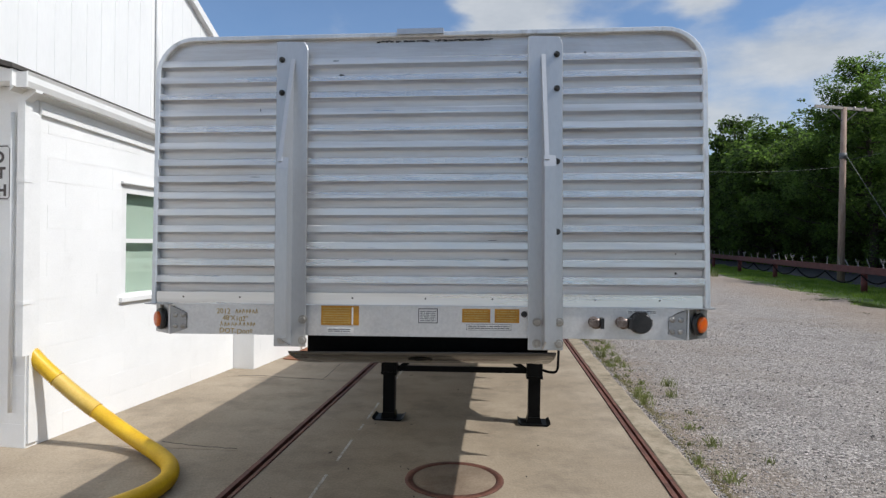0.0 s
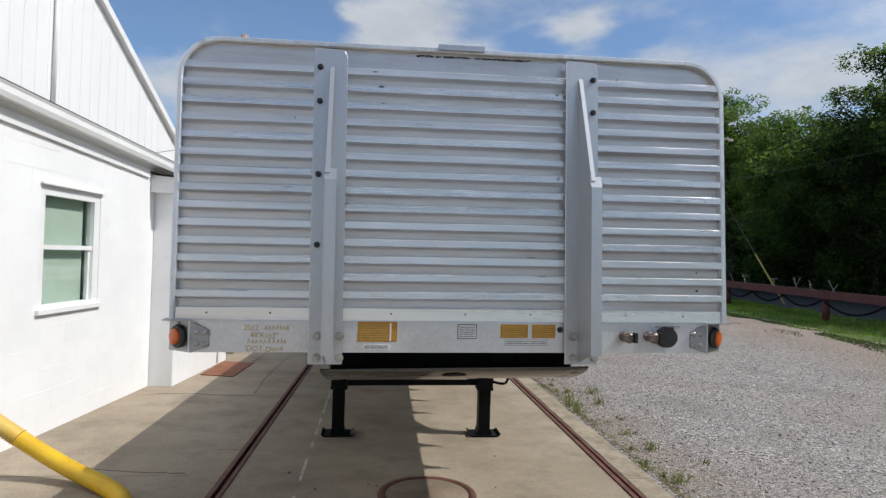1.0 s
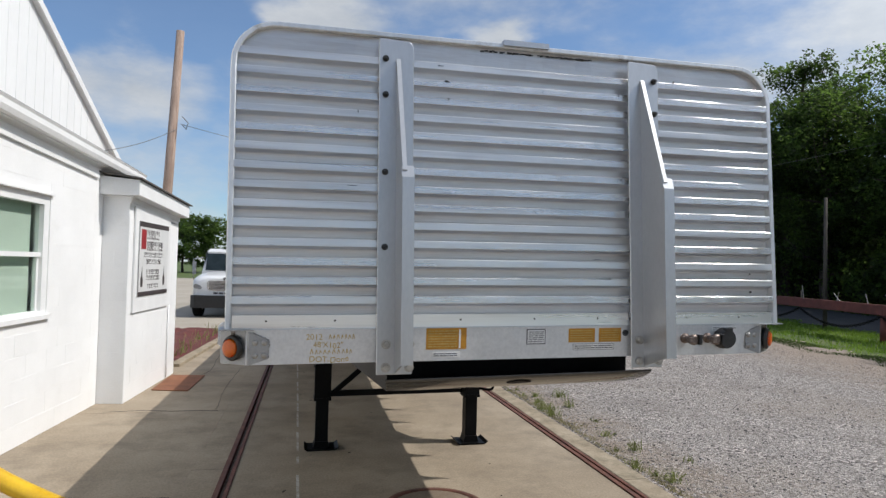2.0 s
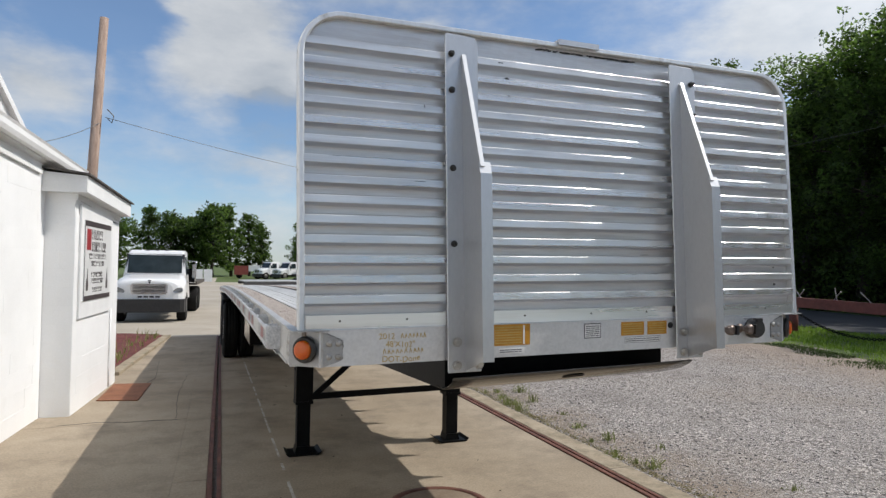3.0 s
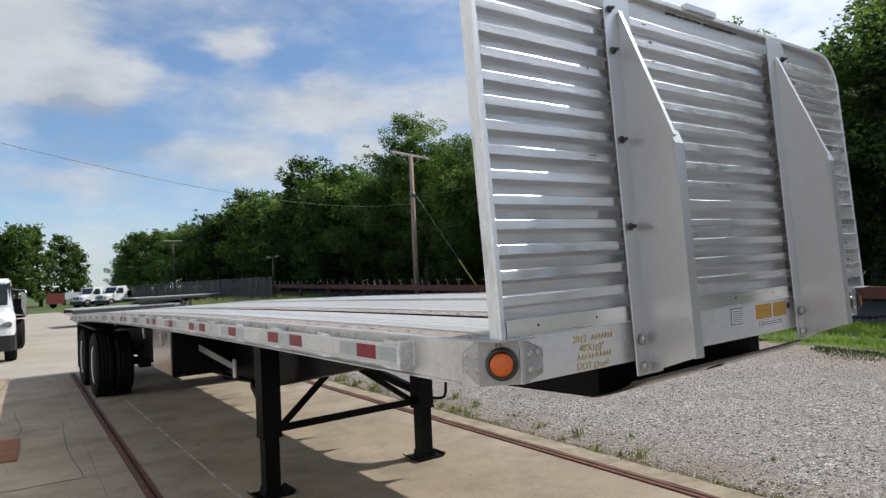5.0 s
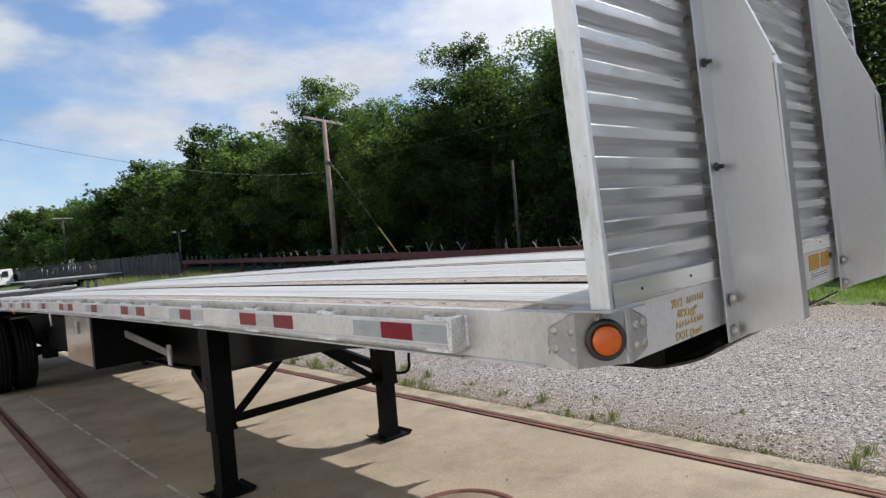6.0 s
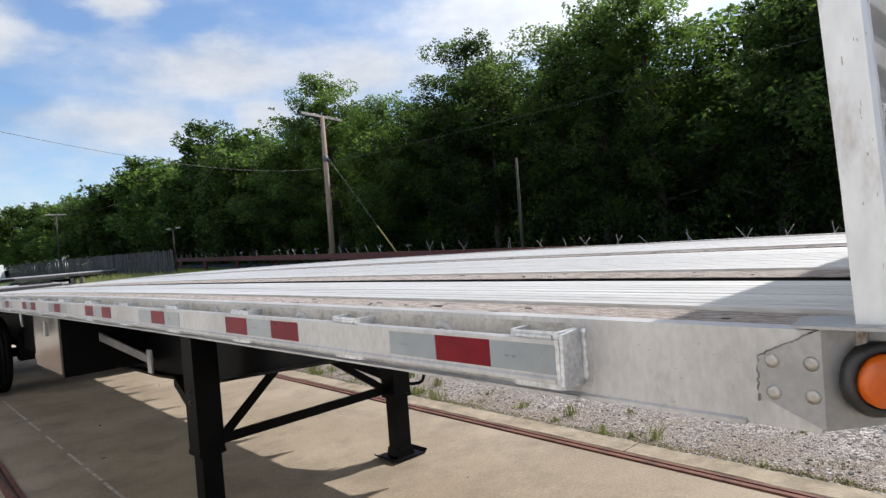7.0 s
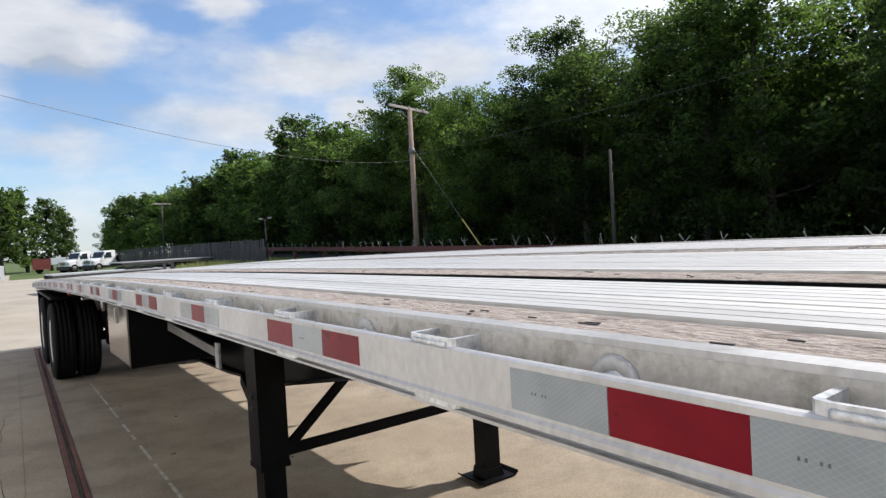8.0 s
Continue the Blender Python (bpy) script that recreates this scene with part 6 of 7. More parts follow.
def block_wall(name, m, length, height, label, holes=(), course=0.203, unit=0.405):
    """A block wall in its own frame: y runs along it, x faces out. holes: (y0, y1, z0, z1)."""
    bm = B()
    ys_ = sorted({0.0, length, *[h for o in holes for h in o[:2]]})
    zs_ = sorted({0.0, height, *[h for o in holes for h in o[2:]]})
    for a, b in zip(ys_, ys_[1:]):
        for c, d in zip(zs_, zs_[1:]):
            if any(o[0] <= a and b <= o[1] and o[2] <= c and d <= o[3] for o in holes):
                continue
            box(bm, -0.20, -0.0016, a, b, c, d)
    wall = new(name, mesh_from(name, bm, "white_wall"))
    wall.matrix_world = m
    tagged(wall, label, "wall", kind="structure")
    rnd_ = random.Random(name)
    r = 0
    z = 0.0
    while z < height - 0.02:
        h = min(course, height - z)
        y = -unit / 2 if r % 2 else 0.0
        while y < length - 0.01:
            a, b = max(y, 0.0), min(y + unit, length)
            y += unit
            cut = [(a, b)]
            for o in holes:
                if z + h > o[2] + 0.01 and z < o[3] - 0.01:
                    cut = [q for (p0, p1_) in cut for q in ((p0, min(p1_, o[0])), (max(p0, o[1]), p1_)) if q[1] - q[0] > 0.03]
            for p0, p1_ in cut:
                if p1_ - p0 < 0.03:
                    continue
                key = (round(p1_ - p0, 2), round(h, 2))
                if key not in BLOCKS:
                    BLOCKS[key] = block_mesh("block", key[0], key[1], 0.03)
                o = new("block", BLOCKS[key])
                o.parent = wall
                o.matrix_local = pose(0.0006 * rnd_.gauss(0, 1), (p0 + p1_) / 2, z + h / 2)
        z += h
        r += 1
    return wall


# main wall with the window; local y 0 is its near corner at the downspout
CY = -1.24
W0 = BLD @ pose(0, CY, 0)
WIN = (1.15, 2.18, 1.16, 2.31)
block_wall("wall_east", W0, 3.462, 2.72, "white painted block wall with a window", [WIN])
# its return wall, facing the viewer, in shade
W1 = BLD @ pose(-0.006, CY - 0.006, 0, 0, 0, -90)
block_wall("wall_south", W1 @ pose(0, -4.4, 0), 4.4, 3.0, "white painted block end wall in shade")
# projecting part with the sign
W2 = BLD @ pose(0.30, 2.235, 0)
block_wall("wall_sign", W2, 2.085, 2.25, "white painted block wall carrying the company sign")
W3 = BLD @ pose(0.294, 2.229, 0, 0, 0, -90)
block_wall("wall_return", W3 @ pose(0, -0.56, 0), 0.56, 2.46, "narrow white block return wall")
solo("wall_west", bld(box(B(), -8.6, -8.4, -5.5, 9.0, 0, 5.0)), "white_metal", "plain white wall closing the building", "wall", "structure")
solo("wall_north", bld(box(B(), -8.4, 0.09, 4.19, 4.315, 0, 2.40)), "white_metal", "plain white wall closing the building", "wall", "structure")
solo("interior_floor", bld(box(B(), -8.4, -0.2, -1.0, 4.5, -0.02, 0.02)), "conc", "bare floor inside the building", "floor", "structure")
# window
win = thing("window_1", tuple(BLD @ Vector((0, 0.4, 1.14))), "white double-hung window with green-tinted panes", "window", kind="structure")
wy0, wy1, wz0, wz1 = WIN[0] + CY, WIN[1] + CY, WIN[2], WIN[3]
fr = B()
for a, b, c, d in ((wy0, wy0 + 0.085, wz0, wz1), (wy1 - 0.10, wy1, wz0, wz1), (wy0 + 0.085, wy1 - 0.10, wz1 - 0.09, wz1), (wy0 + 0.085, wy1 - 0.10, wz0, wz0 + 0.035)):
    box(fr, -0.09, -0.012, a, b, c, d, 0.003)
fr = part("window_frame", bld(fr), "white_trim", win)
zm = (wz0 + wz1) / 2
part("meeting_rail", bld(box(B(), -0.075, -0.028, wy0 + 0.086, wy1 - 0.101, zm - 0.022, zm + 0.022, 0.003)), "white_trim", win)
part("sash_stile", bld(box(B(), -0.078, -0.045, wy1 - 0.135, wy1 - 0.101, wz0 + 0.036, zm - 0.023, 0.002)), "white_trim", win)
part("window_sill", bld(box(B(), -0.09, 0.035, wy0 - 0.03, wy1 + 0.03, wz0 - 0.045, wz0 - 0.001, 0.004)), "white_trim", win)
part("head_flashing", bld(box(B(), 0.001, 0.03, wy0 - 0.02, wy1 + 0.03, wz1 + 0.002, wz1 + 0.022, 0.002)), "white_trim", win)


def pane_glass(name, tint, rough=0.03):
    m = bpy.data.materials.new(name)
    m.use_nodes = True
    n, l = m.node_tree.nodes, m.node_tree.links
    n.clear()
    thin = n.new("ShaderNodeBsdfTransparent")
    thin.inputs["Color"].default_value = (*tint, 1)
    gloss = n.new("ShaderNodeBsdfGlossy")
    gloss.inputs["Roughness"].default_value = rough
    mx = n.new("ShaderNodeMixShader")
    mx.inputs[0].default_value = 0.10
    l.new(thin.outputs[0], mx.inputs[1])
    l.new(gloss.outputs[0], mx.inputs[2])
    o = n.new("ShaderNodeOutputMaterial")
    l.new(mx.outputs[0], o.inputs["Surface"])
    return m


M["pane"] = pane_glass("green_window_glass", (0.87, 0.93, 0.89))
M["blind"] = surf("pale_green_blind", (0.56, 0.61, 0.56), (0.66, 0.71, 0.65), 0.7, 0.0, 4, 60, 0.05)
M["dark_room"] = surf("dim_room", (0.16, 0.15, 0.135), (0.24, 0.225, 0.20), 0.9, 0.0, 2, 30, 0)
for a, b in ((wz0 + 0.036, zm - 0.022), (zm + 0.022, wz1 - 0.091)):
    p = part("pane", bld(box(B(), -0.060, -0.055, wy0 + 0.086, wy1 - 0.1015, a, b)), "pane", win)
    p.visible_shadow = False
solo("window_blind", bld(box(B(), -0.120, -0.112, wy0 + 0.01, wy1 - 0.14, wz0 + 0.01, wz1 - 0.01)), "blind", "pale green blind half drawn behind the window", "blind")
solo("interior_wall", bld(box(B(), -1.6, -1.5, -1.0, 4.4, 0.02, 2.6)), "dark_room", "dim inner wall seen through the window", "wall", "structure")

# lean-to roof, gutter and fascia of the main part
def strip_y(bm, prof, y0, y1):
    return prism(bm, prof, "y", y0, y1)


def fall(bm, y0=-1.24, slope=0.048):
    """The eaves fall a little towards the rear of the building."""
    for v in bm.verts:
        v.co.z -= slope * (v.co.y - y0)
    return bm


solo("roof_leanto", bld(fall(strip_y(B(), [(0.085, 3.070), (0.085, 3.105), (-2.42, 3.78), (-2.42, 3.72)], CY - 0.26, 3.3))), "shingle", "dark low-pitched lean-to roof", "roof", "structure")
solo("fascia_main", bld(fall(strip_y(B(), [(0.045, 2.935), (0.064, 2.935), (0.064, 3.066), (0.045, 3.066)], CY - 0.24, 3.3))), "white_trim", "white fascia board", "trim", "structure")
solo("soffit_main", bld(fall(strip_y(B(), [(0.004, 2.905), (0.044, 2.935), (0.044, 2.990), (0.004, 2.970)], CY - 0.2, 3.3))), "white_trim", "white boxed eave", "trim", "structure")
solo("frieze_main", bld(fall(strip_y(B(), [(0.004, 2.790), (0.028, 2.790), (0.028, 2.835), (0.018, 2.845), (0.018, 2.90), (0.004, 2.90)], CY + 0.1, 2.02))), "white_trim", "white frieze board under the eave", "trim", "structure")
gut = thing("gutter", tuple(BLD @ Vector((0.11, 0, 2.95))), "white metal gutter along the eave", "gutter")
g0, gz = 0.066, 2.942
part("trough", bld(fall(strip_y(B(), [(g0, gz + 0.118), (g0, gz + 0.012), (g0 + 0.012, gz), (g0 + 0.065, gz), (g0 + 0.082, gz + 0.042), (g0 + 0.082, gz + 0.092), (g0 + 0.095, gz + 0.117), (g0 + 0.089, gz + 0.120), (g0 + 0.075, gz + 0.097), (g0 + 0.075, gz + 0.045), (g0 + 0.060, gz + 0.007), (g0 + 0.014, gz + 0.007), (g0 + 0.006, gz + 0.017), (g0 + 0.006, gz + 0.118)], CY - 0.19, 3.25))), "white_trim", gut)
part("end_cap", bld(box(B(), g0, g0 + 0.095, CY - 0.202, CY - 0.19, gz - 0.003, gz + 0.12, 0.002)), "white_trim", gut)
dn = thing("downspout", tuple(BLD @ Vector((-0.03, CY - 0.05, 0.7))), "white square downspout at the building corner", "downspout")
bm = box(B(), -0.030, 0.040, CY - 0.085, CY - 0.012, 0.78, 2.86, 0.006)
prism(bm, [(-0.030, 2.855), (0.040, 2.855), (0.135, 2.925), (0.135, 2.945), (0.070, 2.945), (-0.030, 2.90)], "y", CY - 0.085, CY - 0.012)
part("pipe", bld(bm), "white_trim", dn)
for z in (1.2, 2.2):
    part("strap", bld(box(B(), -0.035, 0.045, CY - 0.09, CY - 0.008, z, z + 0.03, 0.002)), "white_trim", dn)
part("corner_board", bld(box(B(), 0.004, 0.022, CY + 0.002, CY + 0.10, 0.04, 2.78, 0.003)), "white_trim", dn)
solo("wall_pipe", bld(rod(B(), (-0.125, CY - 0.03, 0.3), (-0.125, CY - 0.03, 2.78), 0.016, 0.016, 10)), "white_trim", "thin white pipe on the shaded end wall", "pipe")
solo("gable_infill", bld(prism(B(), [(0.044, 2.99), (0.044, 3.075), (-2.40, 3.70), (-2.40, 2.99)], "y", CY - 0.20, CY - 0.05)), "white_trim", "white boarded end under the lean-to roof", "trim", "structure")
# roof of the sign part
solo("roof_sign", bld(fall(strip_y(B(), [(0.475, 2.652), (0.475, 2.670), (-0.45, 2.79), (-0.45, 2.765)], 2.06, 4.40), 2.1)), "shingle", "dark thin roof over the sign wall", "roof", "structure")
solo("fascia_sign", bld(fall(strip_y(B(), [(0.42, 2.470), (0.44, 2.470), (0.44, 2.648), (0.42, 2.648)], 2.10, 4.36), 2.1)), "white_trim", "white fascia over the sign wall", "trim", "structure")
solo("wall_east_head", bld(fall(box(B(), -0.20, -0.001, CY, 2.22, 2.70, 2.905))), "white_wall", "plain head of the white block wall", "wall", "structure")
solo("fascia_end", bld(prism(B(), [(-0.25, 2.465), (0.419, 2.465), (0.419, 2.648), (-0.25, 2.70)], "y", 2.102, 2.122)), "white_trim", "white fascia at the end of the sign wall", "trim", "structure")
solo("soffit_sign", bld(fall(strip_y(B(), [(0.005, 2.466), (0.418, 2.466), (0.418, 2.482), (0.005, 2.482)], 2.123, 4.355), 2.1)), "white_trim", "white soffit over the sign wall", "trim", "structure")
solo("frieze_sign", bld(fall(strip_y(B(), [(0.302, 2.40), (0.318, 2.40), (0.318, 2.464), (0.302, 2.464)], 2.236, 4.32), 2.1)), "white_trim", "white frieze board under the soffit", "trim", "structure")
solo("wall_head", bld(fall(box(B(), 0.10, 0.30, 2.24, 4.318, 2.36, 2.464), 2.1)), "white_wall", "plain head of the sign wall", "wall", "structure")
# upper gable wall of ribbed siding, facing the trailer
bm = B()
prof = [(-12.0, 6.8), (-4.0, 11.06), (9.6, 3.72), (9.6, 0.0), (-12.0, 0.0)]
prism(bm, prof, "x", -2.60, -2.45)
gable = solo("wall_gable", bld(bm), "white_metal", "tall white gable wall of ribbed metal siding", "wall", "structure")


def gable_top(y):
    return 11.06 - (y + 4.0) * 0.54 if y > -4.0 else 11.06 + (y + 4.0) * 0.54


for k in range(48):
    y = -6.0 + 0.30 * k
    if y > 8.0:
        break
    o = part("siding_rib", bld(prism(B(), [(y - 0.018, 3.0), (y + 0.018, 3.0), (y + 0.012, gable_top(y) - 0.06), (y - 0.012, gable_top(y) - 0.06)], "x", -2.451, -2.444)), "white_metal", gable)
part("corner_pipe", bld(rod(B(), (-2.41, 4.0, 3.5), (-2.41, 4.0, 6.6), 0.03, 0.03, 8)), "white_trim", gable)
solo("gable_rake", bld(prism(B(), [(-4.0, 11.06), (9.75, 3.635), (9.75, 3.785), (-4.0, 11.21)], "x", -2.61, -2.35)), "white_trim", "white rake board along the gable", "trim", "structure")

# notice on the shaded end wall
notice = thing("notice_sign", tuple(BLD @ Vector((-0.22, CY, 2.10))), "white notice board with black letters on the end wall", "sign")


def on_wall(bm, m):
    bmesh.ops.transform(bm, matrix=m, verts=bm.verts[:])
    return bm


NB = BLD @ pose(-0.146, CY - 0.012, 2.285, 90, 0, 0)      # local x to the reader's right, y up, z out
part("board", on_wall(box(B(), -0.62, 0.0, -0.235, 0.235, 0.0, 0.006, 0.002), NB), "sign_white", notice)
bm = B()
for xa, xb, ya, yb in ((-0.585, -0.035, 0.213, 0.223), (-0.585, -0.035, -0.223, -0.213), (-0.022, -0.012, -0.20, 0.20), (-0.608, -0.598, -0.20, 0.20)):
    box(bm, xa, xb, ya, yb, 0.0061, 0.0075)
for xa, ya, xb, yb in ((-0.035, 0.218, -0.017, 0.20), (-0.035, -0.218, -0.017, -0.20), (-0.585, 0.218, -0.603, 0.20), (-0.585, -0.218, -0.603, -0.20)):
    bar(bm, (xa, ya, 0.0068), (xb, yb, 0.0068), 0.0014, 0.010)
part("border", on_wall(bm, NB), "sign_dark", notice, "thin black border line")
for text, x, y, s in (("ED", -0.225, 0.085, 0.125), ("IT", -0.165, -0.045, 0.125), ("H", -0.135, -0.190, 0.125)):
    lettering(text, s, "sign_dark", NB @ pose(x, y, 0.0078), notice, None, 0.006)
bm = B()
for x, y, w in ((-0.57, 0.085, 0.32), (-0.57, -0.045, 0.38), (-0.50, -0.19, 0.34)):
    xx = x
    while xx < x + w - 0.05:
        box(bm, xx, xx + 0.034, y + 0.008, y + 0.078, 0.0076, 0.0084)
        xx += 0.068
tagged(part("print_bars", on_wall(bm, NB), "sign_dark", notice), kind="stuff")

# company sign
SB = BLD @ pose(0.303, 2.235, 0) @ Matrix(((0, 0, 1, 0), (1, 0, 0, 0), (0, 1, 0, 0), (0, 0, 0, 1))) @ Matrix.Translation((0.117, -0.005, 0)) @ Matrix.Diagonal((0.7325, 1.033, 1.0, 1.0))   # local x along the wall, y up, z out
sign = thing("company_sign", tuple(SB @ Vector((0.95, 1.66, 0))), "white company sign with dark bars on the block wall", "sign")
part("surround", on_wall(box(B(), 0.03, 2.02, 1.03, 2.29, 0.001, 0.022, 0.004), SB), "white_trim", sign)
part("board", on_wall(box(B(), 0.18, 1.84, 1.22, 2.12, 0.0225, 0.032, 0.002), SB), "sign_white", sign)
part("top_bar", on_wall(box(B(), 0.18, 1.84, 2.06, 2.122, 0.0322, 0.0345), SB), "sign_dark", sign)
part("foot_bar", on_wall(box(B(), 0.18, 1.84, 1.218, 1.27, 0.0322, 0.0345), SB), "sign_dark", sign)
part("side_bar", on_wall(box(B(), 0.18, 0.20, 1.27, 2.06, 0.0322, 0.0345), SB), "sign_dark", sign)
part("logo_block", on_wall(box(B(), 0.29, 0.54, 1.79, 2.03, 0.0322, 0.0345), SB), "sign_red", sign, "red logo block")
bm = B()
rnd = random.Random(8)
for x0, x1, y, h in ((0.59, 1.31, 1.915, 0.115), (0.59, 1.50, 1.775, 0.115), (0.45, 1.55, 1.69, 0.062), (0.58, 1.40, 1.605, 0.062), (0.60, 1.34, 1.48, 0.06), (0.60, 1.34, 1.405, 0.06), (0.68, 1.28, 1.305, 0.055)):
    x = x0
    while x < x1 - 0.02:
        w = (0.010 + 0.008 * rnd.random()) * (1.0 if h > 0.1 else 0.72)
        e = min(x + w * 0.75, x1)
        if rnd.random() < 0.45:
            box(bm, x, e, y, y + h, 0.0322, 0.0345)
        else:
            box(bm, x, e, y, y + 0.22 * h, 0.0322, 0.0345)
            box(bm, x, e, y + (0.4 + 0.2 * rnd.random()) * h, y + h, 0.0322, 0.0345)
        x += w + (0.017 if rnd.random() < 0.8 else 0.045)
tagged(part("print_bars", on_wall(bm, SB), "sign_dark", sign), kind="stuff")
for cx in (0.36, 1.60):
    bm = prism(B(), [(cx - 0.05, 1.33), (cx + 0.05, 1.33), (cx + 0.06, 1.42), (cx + 0.03, 1.46), (cx + 0.01, 1.58), (cx - 0.02, 1.47), (cx - 0.06, 1.42)], "z", 0.0322, 0.0345)
    part("picture_mark", on_wall(bm, SB), "sign_dark", sign)
bm = tube(B(), [(0.315, 3.90, 1.07), (0.315, 3.90, 0.6), (0.316, 3.89, 0.3), (0.316, 3.88, 0.02)], 0.012, 6)
solo("wall_conduit", bld(bm), "white_trim", "thin white conduit running down the sign wall", "conduit")

# yellow drain hose from the downspout, curling over the ground
pts = [(-3.585, 2.26, 0.86), (-3.46, 2.28, 0.70), (-3.16, 2.30, 0.44), (-2.82, 2.28, 0.22), (-2.52, 2.18, 0.10), (-2.24, 1.98, 0.068), (-2.03, 1.74, 0.068), (-1.93, 1.48, 0.068), (-1.96, 1.20, 0.068), (-2.12, 0.90, 0.068), (-2.34, 0.60, 0.068), (-2.46, 0.2, 0.068)]


def curve_through(pts, n):
    """Catmull-Rom through the points."""
    out = []
    P = [Vector(p) for p in pts]
    P = [P[0] * 2 - P[1]] + P + [P[-1] * 2 - P[-2]]
    for i in range(1, len(P) - 2):
        for k in range(n):
            t = k / n
            a, b, c, d = P[i - 1], P[i], P[i + 1], P[i + 2]
            out.append(0.5 * ((2 * b) + (c - a) * t + (2 * a - 5 * b + 4 * c - d) * t * t + (3 * b - a - 3 * c + d) * t ** 3))
    return out + [P[-2]]


dense = curve_through(pts, 40)
hose = thing("drain_hose", (-2.4, 1.9, 0.0), "thick corrugated yellow drain hose curling from the downspout", "hose")
# sun glare on the stretched ridges is put into this paler yellow
M["yellow_worn"] = surf("stretched_glare_hose", (0.63, 0.41, 0.06), (0.78, 0.55, 0.15), 0.38, 0.0, 5, 60, 0.05)
for name, a, b, ridge, mat, lab in (("upper_length", 0, 61, 0.0055, "yellow", ""), ("stretched_length", 61, 102, 0.0075, "yellow_worn", "stretched ridged length, painted paler for sun glare"), ("lower_length", 102, len(dense) - 1, 0.0025, "yellow", "")):
    run_ = dense[a:b + 1]
    part(name, tube(B(), run_, [0.060 + ridge * (1 if k % 2 else -1) for k in range(len(run_))], 18), mat, hose, lab)


